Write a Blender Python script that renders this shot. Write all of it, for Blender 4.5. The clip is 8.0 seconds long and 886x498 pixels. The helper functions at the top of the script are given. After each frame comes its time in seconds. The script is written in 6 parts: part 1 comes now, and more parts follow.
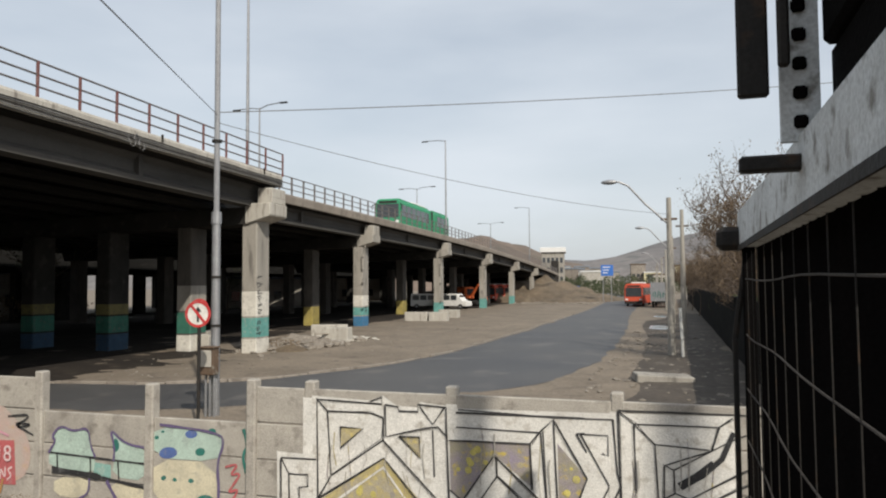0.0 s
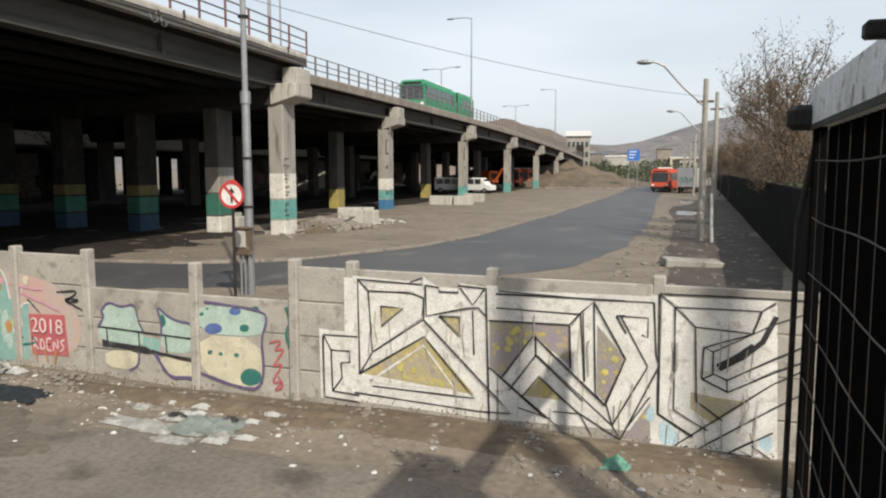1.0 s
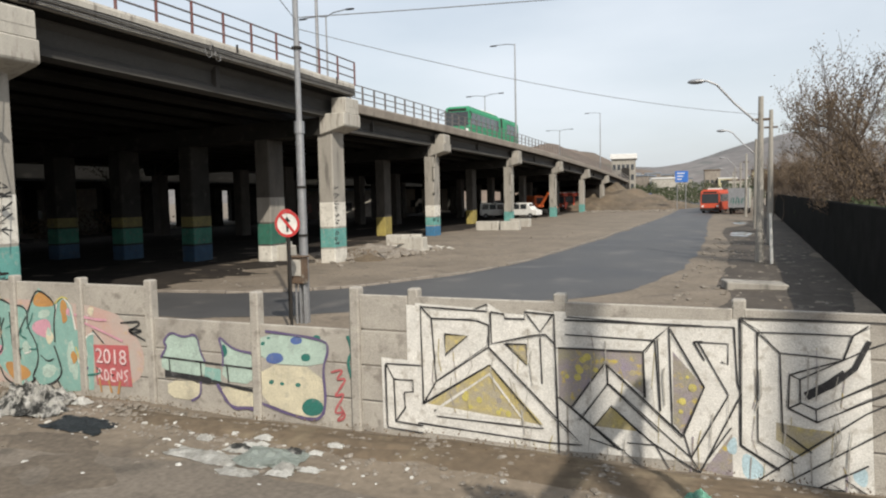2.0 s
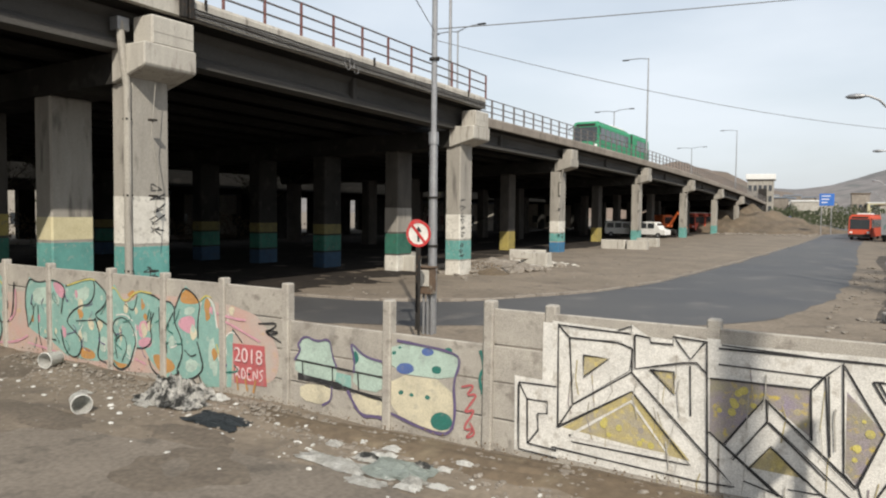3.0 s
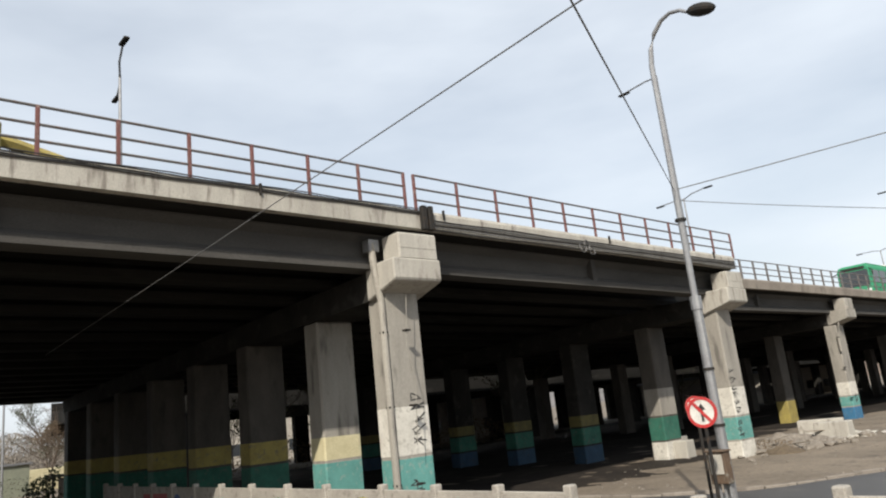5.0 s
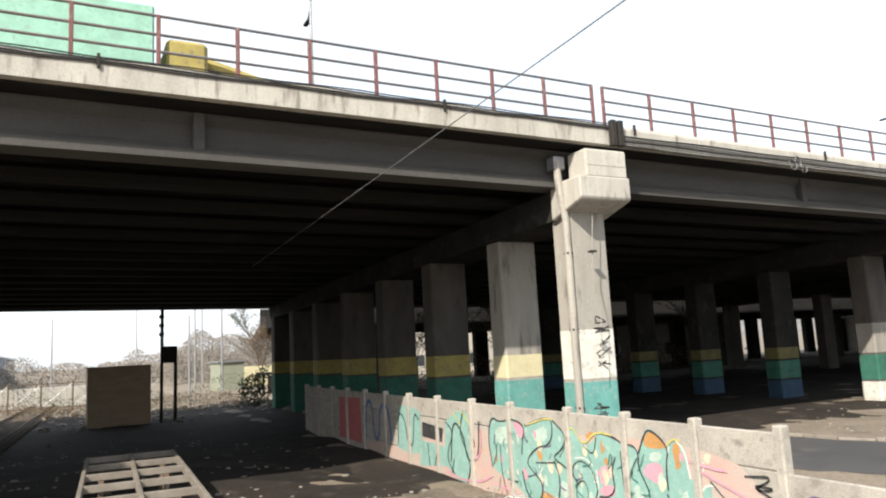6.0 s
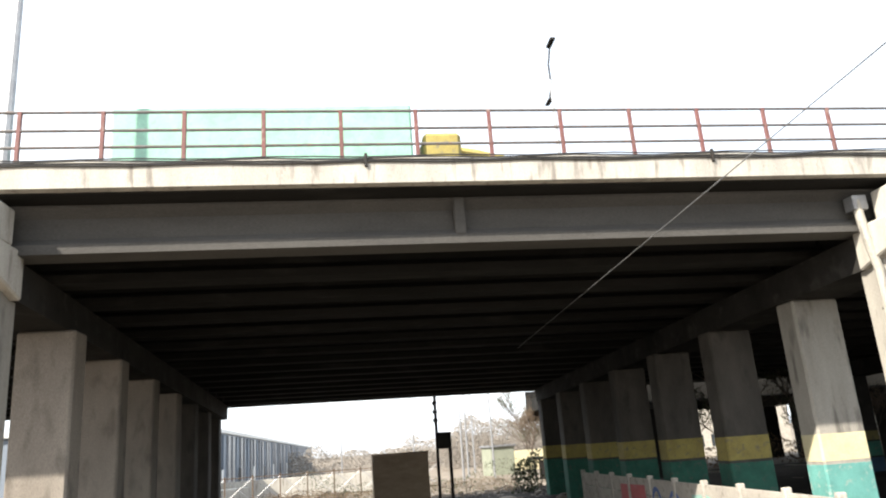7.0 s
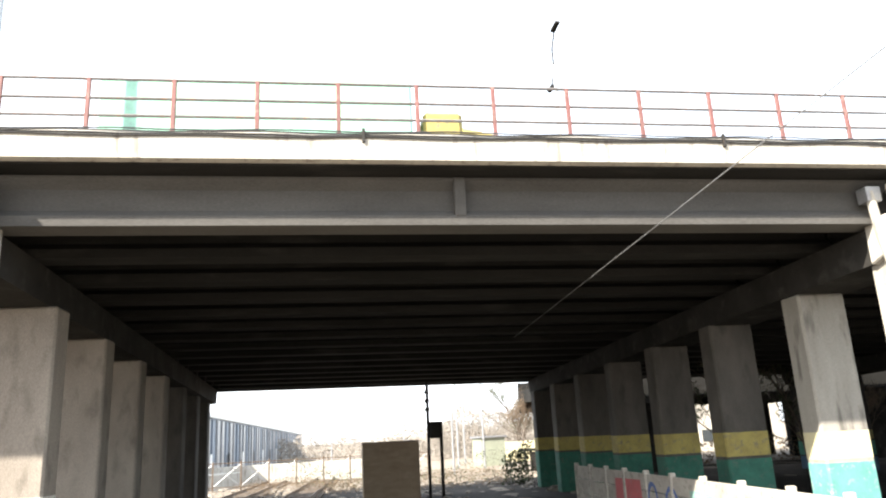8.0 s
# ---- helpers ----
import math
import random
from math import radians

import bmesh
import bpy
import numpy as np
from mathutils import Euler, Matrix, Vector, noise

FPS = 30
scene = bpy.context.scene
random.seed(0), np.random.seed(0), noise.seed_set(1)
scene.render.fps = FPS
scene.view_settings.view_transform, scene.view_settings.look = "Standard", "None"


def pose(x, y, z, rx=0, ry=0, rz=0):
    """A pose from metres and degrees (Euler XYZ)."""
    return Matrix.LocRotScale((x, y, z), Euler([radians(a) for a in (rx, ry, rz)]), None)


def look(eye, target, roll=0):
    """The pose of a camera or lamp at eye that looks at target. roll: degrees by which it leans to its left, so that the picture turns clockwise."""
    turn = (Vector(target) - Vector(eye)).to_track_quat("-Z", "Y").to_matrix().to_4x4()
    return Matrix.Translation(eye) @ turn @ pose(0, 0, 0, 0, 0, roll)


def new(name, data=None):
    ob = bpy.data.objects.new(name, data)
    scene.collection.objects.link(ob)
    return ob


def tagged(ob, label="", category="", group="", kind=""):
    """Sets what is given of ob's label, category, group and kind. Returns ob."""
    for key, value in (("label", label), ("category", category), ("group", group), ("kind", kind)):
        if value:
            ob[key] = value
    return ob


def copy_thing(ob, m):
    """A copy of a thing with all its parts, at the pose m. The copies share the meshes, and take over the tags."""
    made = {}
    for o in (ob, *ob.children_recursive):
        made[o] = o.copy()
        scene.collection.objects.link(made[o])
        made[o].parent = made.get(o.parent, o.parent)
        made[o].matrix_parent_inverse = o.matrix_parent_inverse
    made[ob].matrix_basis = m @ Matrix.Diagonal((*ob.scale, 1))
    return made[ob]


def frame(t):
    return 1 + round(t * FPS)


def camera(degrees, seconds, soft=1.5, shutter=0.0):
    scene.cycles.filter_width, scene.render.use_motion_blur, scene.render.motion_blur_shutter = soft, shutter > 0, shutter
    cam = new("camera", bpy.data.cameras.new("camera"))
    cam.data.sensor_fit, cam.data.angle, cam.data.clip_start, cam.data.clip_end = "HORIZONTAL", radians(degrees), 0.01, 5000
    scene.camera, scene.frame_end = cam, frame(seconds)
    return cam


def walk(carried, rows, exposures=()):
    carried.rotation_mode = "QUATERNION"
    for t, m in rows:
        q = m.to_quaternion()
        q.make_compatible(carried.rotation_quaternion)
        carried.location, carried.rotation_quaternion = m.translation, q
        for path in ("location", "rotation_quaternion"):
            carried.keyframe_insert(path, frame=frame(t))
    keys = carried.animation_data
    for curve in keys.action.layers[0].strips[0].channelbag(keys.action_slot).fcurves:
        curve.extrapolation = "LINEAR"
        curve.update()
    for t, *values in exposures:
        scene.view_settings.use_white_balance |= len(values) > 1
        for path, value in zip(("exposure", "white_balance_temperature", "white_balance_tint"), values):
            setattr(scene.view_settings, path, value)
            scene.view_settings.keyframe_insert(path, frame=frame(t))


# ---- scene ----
cam = camera(62.8, 8.0, soft=2.1)
PATH = [
    (0, (0.0, 0.0, 3.375), (-0.62, 1.899, 3.476), -0.4),
    (0.2, (-0.043, 0.032, 3.327), (-0.62, 1.946, 3.364), -0.5),
    (0.5, (-0.134, 0.004, 3.351), (-0.741, 1.909, 3.274), 0.5),
    (0.7, (-0.199, 0.039, 3.316), (-0.843, 1.923, 3.129), 0.6),
    (1, (-0.27, 0.036, 3.343), (-0.945, 1.906, 3.126), -0.0),
    (1.2, (-0.342, 0.085, 3.31), (-1.026, 1.955, 3.119), -0.3),
    (2.3, (-0.669, 0.161, 3.322), (-1.509, 1.972, 3.203), -0.8),
    (2.5, (-0.742, 0.194, 3.314), (-1.618, 1.989, 3.221), -0.1),
    (3, (-0.965, 0.321, 3.279), (-2.045, 2.001, 3.177), 0.6),
    (3.2, (-1.048, 0.382, 3.235), (-2.228, 1.994, 3.144), -0.1),
    (3.5, (-1.209, 0.441, 3.246), (-2.471, 1.991, 3.173), -1.2),
    (3.7, (-1.284, 0.499, 3.216), (-2.576, 2.024, 3.151), -0.8),
    (4, (-1.44, 0.547, 3.232), (-2.721, 2.083, 3.232), -0.6),
    (4.3, (-1.605, 0.648, 3.215), (-2.932, 2.138, 3.347), -1.5),
    (4.5, (-1.748, 0.69, 3.221), (-3.119, 2.119, 3.5), -3.2),
    (4.7, (-1.845, 0.741, 3.211), (-3.259, 2.087, 3.648), -5.5),
    (5.8, (-2.341, 0.96, 3.277), (-4.097, 1.882, 3.529), -2.4),
    (6, (-2.485, 0.969, 3.291), (-4.282, 1.803, 3.565), -3.0),
    (6.2, (-2.642, 0.96, 3.307), (-4.486, 1.677, 3.596), -4.1),
    (6.5, (-2.965, 0.963, 3.333), (-4.881, 1.379, 3.732), -5.8),
    (6.7, (-3.125, 0.921, 3.35), (-5.043, 1.21, 3.839), -5.5),
    (7, (-3.399, 0.902, 3.355), (-5.319, 1.078, 3.884), -4.3),
    (7.2, (-3.513, 0.877, 3.366), (-5.437, 1.062, 3.88), -4.3),
    (7.5, (-3.725, 0.883, 3.359), (-5.649, 1.077, 3.867), -4.2),
    (8, (-4.027, 0.867, 3.353), (-5.954, 1.057, 3.856), -3.0),
]
walk(cam, [(t, look(eye, target, roll)) for t, eye, target, roll in PATH],
     [(0, 0.12), (0.5, 0.1), (1.0, 0.32), (2.5, 0.28), (3.5, 0.52), (4.0, 0.76), (4.5, 0.68), (4.7, 0.4), (5.8, 0.8), (6.0, 1.1), (6.5, 1.38), (7.0, 1.65), (7.5, 1.78), (8.0, 2.32)])

# ---- light ----
SUN_EL, SUN_AZ = radians(38), math.atan2(0.634, -0.773)   # azimuth from +y towards +x
world = bpy.data.worlds.new("world")
scene.world = world
world.use_nodes = True
wt = world.node_tree
wt.nodes.clear()
w_sky = wt.nodes.new("ShaderNodeTexSky")
w_sky.sky_type, w_sky.sun_disc = "NISHITA", False
w_sky.sun_elevation, w_sky.sun_rotation = SUN_EL, SUN_AZ
w_sky.air_density, w_sky.dust_density = 1.2, 2.5
w_co = wt.nodes.new("ShaderNodeTexCoord")
w_map = wt.nodes.new("ShaderNodeMapping")
w_map.inputs["Scale"].default_value = (1.2, 1.2, 4.0)
w_noise = wt.nodes.new("ShaderNodeTexNoise")
w_noise.inputs["Scale"].default_value, w_noise.inputs["Detail"].default_value = 1.6, 5
w_ramp = wt.nodes.new("ShaderNodeMapRange")
w_ramp.inputs["From Min"].default_value, w_ramp.inputs["From Max"].default_value = 0.3, 0.7
w_ramp.inputs["To Min"].default_value, w_ramp.inputs["To Max"].default_value = 0.5, 0.85
w_mix = wt.nodes.new("ShaderNodeMix")
w_mix.data_type = "RGBA"
w_mix.inputs["B"].default_value = (8.6, 9.2, 9.9, 1)
w_bg = wt.nodes.new("ShaderNodeBackground")
w_bg.inputs["Strength"].default_value = 0.085
w_out = wt.nodes.new("ShaderNodeOutputWorld")
for a, b in ((w_co.outputs["Generated"], w_map.inputs["Vector"]), (w_map.outputs[0], w_noise.inputs["Vector"]),
             (w_noise.outputs["Fac"], w_ramp.inputs["Value"]), (w_ramp.outputs[0], w_mix.inputs["Factor"]),
             (w_sky.outputs[0], w_mix.inputs["A"]), (w_mix.outputs["Result"], w_bg.inputs["Color"]),
             (w_bg.outputs[0], w_out.inputs["Surface"])):
    wt.links.new(a, b)
sun = new("sun", bpy.data.lights.new("sun", "SUN"))
sun.data.energy, sun.data.angle, sun.data.color = 3.7, radians(0.8), (1.0, 0.92, 0.8)
sun.matrix_world = look((0, 0, 60), (-0.634 * math.cos(SUN_EL), 0.773 * math.cos(SUN_EL), 60 - math.sin(SUN_EL)))


# ---- materials ----
def mat(name, base, other, rough=0.85, scale=2.0, bump=0.25, metal=0.0, grain=60.0, third=None, spread=0.5, stretch=(1, 1, 1), spec=0.4):
    """A worn surface: two or three colours mixed by large and small noise, with fine relief. Sizes in metres (object space)."""
    m = bpy.data.materials.new(name)
    m.use_nodes = True
    nt = m.node_tree
    b = nt.nodes["Principled BSDF"]
    co = nt.nodes.new("ShaderNodeTexCoord")
    mp = nt.nodes.new("ShaderNodeMapping")
    mp.inputs["Scale"].default_value = stretch
    info = nt.nodes.new("ShaderNodeObjectInfo")
    add = nt.nodes.new("ShaderNodeVectorMath")
    mul = nt.nodes.new("ShaderNodeMath")
    mul.operation = "MULTIPLY"
    mul.inputs[1].default_value = 17.0
    nt.links.new(info.outputs["Random"], mul.inputs[0])
    nt.links.new(co.outputs["Object"], mp.inputs["Vector"])
    nt.links.new(mp.outputs[0], add.inputs[0])
    nt.links.new(mul.outputs[0], add.inputs[1])
    big = nt.nodes.new("ShaderNodeTexNoise")
    big.inputs["Scale"].default_value, big.inputs["Detail"].default_value, big.inputs["Roughness"].default_value = scale, 8, 0.65
    fine = nt.nodes.new("ShaderNodeTexNoise")
    fine.inputs["Scale"].default_value, fine.inputs["Detail"].default_value = grain, 3
    for n in (big, fine):
        nt.links.new(add.outputs[0], n.inputs["Vector"])
    ramp = nt.nodes.new("ShaderNodeMapRange")
    ramp.inputs["From Min"].default_value, ramp.inputs["From Max"].default_value = 0.5 - spread * 0.35, 0.5 + spread * 0.35
    nt.links.new(big.outputs["Fac"], ramp.inputs["Value"])
    mix = nt.nodes.new("ShaderNodeMix")
    mix.data_type = "RGBA"
    mix.inputs["A"].default_value, mix.inputs["B"].default_value = (*base, 1), (*other, 1)
    nt.links.new(ramp.outputs[0], mix.inputs["Factor"])
    last = mix.outputs["Result"]
    if third:
        spots = nt.nodes.new("ShaderNodeTexNoise")
        spots.inputs["Scale"].default_value, spots.inputs["Detail"].default_value = scale * 3.3, 6
        nt.links.new(add.outputs[0], spots.inputs["Vector"])
        cut = nt.nodes.new("ShaderNodeMapRange")
        cut.inputs["From Min"].default_value, cut.inputs["From Max"].default_value = 0.56, 0.7
        nt.links.new(spots.outputs["Fac"], cut.inputs["Value"])
        m3 = nt.nodes.new("ShaderNodeMix")
        m3.data_type = "RGBA"
        m3.inputs["B"].default_value = (*third, 1)
        nt.links.new(last, m3.inputs["A"])
        nt.links.new(cut.outputs[0], m3.inputs["Factor"])
        last = m3.outputs["Result"]
    g = nt.nodes.new("ShaderNodeMix")
    g.data_type, g.blend_type = "RGBA", "MULTIPLY"
    g.inputs["Factor"].default_value = 0.55
    gr = nt.nodes.new("ShaderNodeMapRange")
    gr.inputs["From Min"].default_value, gr.inputs["From Max"].default_value = 0.25, 0.75
    gr.inputs["To Min"].default_value, gr.inputs["To Max"].default_value = 0.55, 1.35
    nt.links.new(fine.outputs["Fac"], gr.inputs["Value"])
    nt.links.new(last, g.inputs["A"])
    nt.links.new(gr.outputs[0], g.inputs["B"])
    nt.links.new(g.outputs["Result"], b.inputs["Base Color"])
    rr = nt.nodes.new("ShaderNodeMapRange")
    rr.inputs["To Min"].default_value, rr.inputs["To Max"].default_value = max(rough - 0.12, 0.05), min(rough + 0.1, 1)
    nt.links.new(big.outputs["Fac"], rr.inputs["Value"])
    nt.links.new(rr.outputs[0], b.inputs["Roughness"])
    b.inputs["Metallic"].default_value = metal
    b.inputs["Specular IOR Level"].default_value = spec
    if bump:
        bp = nt.nodes.new("ShaderNodeBump")
        bp.inputs["Strength"].default_value, bp.inputs["Distance"].default_value = bump, 0.02
        ad = nt.nodes.new("ShaderNodeMath")
        ad.operation = "ADD"
        nt.links.new(big.outputs["Fac"], ad.inputs[0])
        nt.links.new(fine.outputs["Fac"], ad.inputs[1])
        nt.links.new(ad.outputs[0], bp.inputs["Height"])
        nt.links.new(bp.outputs[0], b.inputs["Normal"])
    return m


CONC = mat("concrete", (0.36, 0.34, 0.30), (0.24, 0.225, 0.20), 0.9, 0.7, 0.3, third=(0.15, 0.14, 0.125), stretch=(1.5, 1.5, 0.3))
CONC_PALE = mat("pale concrete", (0.47, 0.45, 0.40), (0.34, 0.32, 0.285), 0.9, 1.1, 0.3, third=(0.22, 0.20, 0.175), stretch=(1.6, 1.6, 0.28))
# near-black base: the shade under the deck is put into this colour
SOFFIT = mat("shade-black soffit", (0.022, 0.021, 0.02), (0.012, 0.012, 0.011), 0.95, 0.6, 0.25, third=(0.03, 0.029, 0.027), stretch=(1, 0.25, 1), spec=0.15)
# darker copy of the pier concrete, with under-deck shade in its colour
PIER_IN = mat("shade-darkened pier concrete", (0.10, 0.09, 0.078), (0.05, 0.046, 0.041), 0.92, 0.7, 0.3, third=(0.055, 0.051, 0.045), stretch=(1, 1, 0.45))
PIER_BROWN = mat("brown-stained pier concrete", (0.27, 0.24, 0.205), (0.19, 0.165, 0.14), 0.92, 0.7, 0.3, third=(0.15, 0.13, 0.11), stretch=(1, 1, 0.4))
# girder concrete darkened to carry the shade of the deck
GIRDER = mat("shade-darkened girder concrete", (0.082, 0.078, 0.072), (0.045, 0.043, 0.04), 0.92, 0.6, 0.25, third=(0.06, 0.057, 0.053), stretch=(1, 0.25, 1))
# cap and inner pier concrete, darkened further for the same shade
CAP_DARK = mat("shade-darkened cap concrete", (0.036, 0.034, 0.031), (0.018, 0.0175, 0.016), 0.93, 0.6, 0.25, third=(0.05, 0.047, 0.043), spec=0.15)
PANEL = mat("fence concrete", (0.40, 0.375, 0.33), (0.29, 0.27, 0.24), 0.92, 1.6, 0.4, third=(0.22, 0.20, 0.175))
ASPHALT = mat("asphalt", (0.044, 0.044, 0.046), (0.085, 0.083, 0.08), 0.62, 0.16, 0.3, grain=45, third=(0.115, 0.108, 0.1), spec=0.5)
DIRT = mat("dirt", (0.225, 0.186, 0.142), (0.145, 0.12, 0.092), 0.97, 0.35, 0.6, grain=9, third=(0.12, 0.10, 0.08))
EARTH = mat("loose earth", (0.15, 0.113, 0.076), (0.09, 0.071, 0.05), 0.97, 0.35, 0.7, grain=7, third=(0.19, 0.155, 0.105))
HILL = mat("dry hillside", (0.19, 0.142, 0.112), (0.125, 0.102, 0.082), 1.0, 0.012, 0.0, grain=0.12, third=(0.10, 0.10, 0.075))
# greyed, paler base colours carry the distance haze of the far hills
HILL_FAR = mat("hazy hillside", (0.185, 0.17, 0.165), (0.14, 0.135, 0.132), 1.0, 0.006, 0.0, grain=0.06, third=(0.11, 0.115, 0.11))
P_WHITE = mat("aged white paint", (0.66, 0.64, 0.58), (0.50, 0.48, 0.43), 0.8, 2.2, 0.2, third=(0.36, 0.34, 0.30))
P_TEAL = mat("teal paint", (0.13, 0.34, 0.31), (0.09, 0.25, 0.23), 0.8, 2.0, 0.2, third=(0.25, 0.33, 0.30))
P_GREEN = mat("green paint", (0.035, 0.15, 0.105), (0.022, 0.095, 0.07), 0.8, 2.0, 0.2, third=(0.08, 0.12, 0.095))
P_YELLOW = mat("yellow paint", (0.38, 0.31, 0.09), (0.26, 0.21, 0.07), 0.8, 2.0, 0.2, third=(0.20, 0.175, 0.1))
# dulled copies of the blue and yellow paint, for bands in deck shade
P_BLUE_SHADE = mat("shade-dulled blue paint", (0.03, 0.07, 0.12), (0.02, 0.045, 0.08), 0.85, 2.0, 0.2, third=(0.05, 0.06, 0.07))
P_YELLOW_SHADE = mat("shade-dulled yellow paint", (0.17, 0.145, 0.05), (0.11, 0.095, 0.04), 0.85, 2.0, 0.2, third=(0.08, 0.072, 0.05))
P_ROSE = mat("washed-out red paint", (0.24, 0.15, 0.12), (0.19, 0.155, 0.125), 0.88, 1.6, 0.2, third=(0.27, 0.12, 0.10))
P_CREAM = mat("cream paint", (0.60, 0.55, 0.36), (0.50, 0.45, 0.28), 0.8, 2.0, 0.2)
P_BLUE = mat("blue paint", (0.045, 0.17, 0.31), (0.035, 0.12, 0.23), 0.8, 2.0, 0.2, third=(0.13, 0.2, 0.25))
RAIL_RED = mat("faded red railing paint", (0.17, 0.065, 0.06), (0.125, 0.06, 0.055), 0.7, 3.0, 0.1, third=(0.22, 0.15, 0.13))
RAIL_GREY = mat("grey railing steel", (0.17, 0.165, 0.16), (0.12, 0.11, 0.105), 0.6, 3.0, 0.1, metal=0.2, third=(0.2, 0.12, 0.09))
STEEL = mat("galvanised steel", (0.34, 0.35, 0.36), (0.26, 0.26, 0.27), 0.5, 4.0, 0.1, metal=0.6)
DARK_STEEL = mat("dark steel", (0.02, 0.02, 0.02), (0.032, 0.029, 0.026), 0.75, 3.0, 0.2, metal=0.0, third=(0.05, 0.034, 0.024), spec=0.2)
RUST = mat("rusty steel", (0.13, 0.085, 0.055), (0.08, 0.06, 0.045), 0.85, 3.0, 0.3, third=(0.2, 0.19, 0.16))
CABLE = mat("black cable", (0.02, 0.02, 0.022), (0.035, 0.033, 0.03), 0.6, 5.0, 0.0)
WIRE = mat("grey wire", (0.16, 0.16, 0.16), (0.1, 0.1, 0.1), 0.6, 5.0, 0.0)


# ---- building helpers ----
def mesh_of(name, bm, material):
    me = bpy.data.meshes.new(name)
    bm.to_mesh(me)
    bm.free()
    for m in material if isinstance(material, (list, tuple)) else (material,):
        me.materials.append(m)
    return me


def part(name, bm, material, parent, label="", m=None):
    ob = new(name, mesh_of(name, bm, material) if isinstance(bm, bmesh.types.BMesh) else bm)
    ob.parent = parent
    if m is not None:
        ob.matrix_basis = m
    return tagged(ob, label)


def thing(name, label, category, m=None, group="", kind=""):
    ob = new(name)
    ob.empty_display_size = 0.2
    if m is not None:
        ob.matrix_basis = m
    return tagged(ob, label, category, group, kind)


def solid(name, bm, material, label, category, m=None, group="", kind=""):
    ob = new(name, mesh_of(name, bm, material))
    if m is not None:
        ob.matrix_basis = m
    return tagged(ob, label, category, group, kind)


def box(bm, x0, x1, y0, y1, z0, z1, bevel=0.0, m=None, slot=0):
    r = bmesh.ops.create_cube(bm, size=1.0)
    vs = r["verts"]
    for v in vs:
        v.co = Vector((x0 + (v.co.x + 0.5) * (x1 - x0), y0 + (v.co.y + 0.5) * (y1 - y0), z0 + (v.co.z + 0.5) * (z1 - z0)))
        if m is not None:
            v.co = m @ v.co
    faces = {f for v in vs for f in v.link_faces}
    for f in faces:
        f.material_index = slot
    if bevel:
        edges = list({e for v in vs for e in v.link_edges})
        bmesh.ops.bevel(bm, geom=edges, offset=bevel, segments=1, affect="EDGES")
    return bm


def B(*a, **k):
    return box(bmesh.new(), *a, **k)


def tube(bm, pts, r, sides=8, r_end=None):
    """A tube along a line of points, tapering from r to r_end."""
    pts = [Vector(p) for p in pts]
    rings = []
    for i, p in enumerate(pts):
        d = (pts[min(i + 1, len(pts) - 1)] - pts[max(i - 1, 0)]).normalized()
        a = d.cross(Vector((0, 0, 1)) if abs(d.z) < 0.95 else Vector((1, 0, 0))).normalized()
        b = d.cross(a)
        rad = r if r_end is None else r + (r_end - r) * i / (len(pts) - 1)
        rings.append([bm.verts.new(p + rad * (math.cos(q) * a + math.sin(q) * b)) for q in (2 * math.pi * k / sides for k in range(sides))])
    for a, b in zip(rings, rings[1:]):
        for k in range(sides):
            bm.faces.new((a[k], a[(k + 1) % sides], b[(k + 1) % sides], b[k]))
    for ring in (rings[0][::-1], rings[-1]):
        bm.faces.new(ring)
    return bm


def prism(bm, outline, lo, hi, axis="y", slot=0):
    """A closed outline of (a, b) pairs pushed out along an axis from lo to hi."""
    def at(a, b, c):
        return {"x": (c, a, b), "y": (a, c, b), "z": (a, b, c)}[axis]
    lower = [bm.verts.new(at(a, b, lo)) for a, b in outline]
    upper = [bm.verts.new(at(a, b, hi)) for a, b in outline]
    n = len(outline)
    fs = [bm.faces.new(lower[::-1]), bm.faces.new(upper)]
    fs += [bm.faces.new((lower[i], lower[(i + 1) % n], upper[(i + 1) % n], upper[i])) for i in range(n)]
    for f in fs:
        f.material_index = slot
    bmesh.ops.recalc_face_normals(bm, faces=fs)
    return bm


def sag(a, b, drop, n=16):
    a, b = Vector(a), Vector(b)
    return [a.lerp(b, i / n) - Vector((0, 0, drop * 4 * (i / n) * (1 - i / n))) for i in range(n + 1)]


# ---- ground ----
def smooth(a, b, v):
    v = min(max((v - a) / (b - a), 0), 1)
    return v * v * (3 - 2 * v)


def ground_z(x, y):
    z = 0.25 * smooth(8.8, 12.0, y)
    near = 1 - smooth(40, 120, math.hypot(x, y))
    z += near * 0.05 * noise.noise((x * 0.35, y * 0.35, 0.0)) + near * 0.02 * noise.noise((x * 1.7, y * 1.7, 3.0))
    z += 0.16 * math.exp(-((y - 8.45) / 0.55) ** 2) * (0.7 + 0.6 * noise.noise((x * 1.1, 0.0, 7.0)))
    return z


def spread(lo, hi, step, far, grow=1.45):
    """Grid lines: even steps from lo to hi, then ever wider ones out to far."""
    inner = [lo + step * i for i in range(int((hi - lo) / step) + 1)]
    out, s, v = [], step, hi
    while v < far:
        s *= grow
        v += s
        out.append(v)
    left, s, v = [], step, lo
    while v > -far:
        s *= grow
        v -= s
        left.append(v)
    return left[::-1] + inner + out


def build_ground():
    xs, ys = spread(-34, 8, 0.45, 4200), spread(-4, 40, 0.45, 4200)
    bm = bmesh.new()
    grid = [[bm.verts.new((x, y, ground_z(x, y))) for x in xs] for y in ys]
    for a, b in zip(grid, grid[1:]):
        for i in range(len(xs) - 1):
            f = bm.faces.new((a[i], a[i + 1], b[i + 1], b[i]))
            f.smooth = True
    solid("ground", bm, DIRT, "bare trampled dirt with litter and stones", "ground", kind="structure")


build_ground()

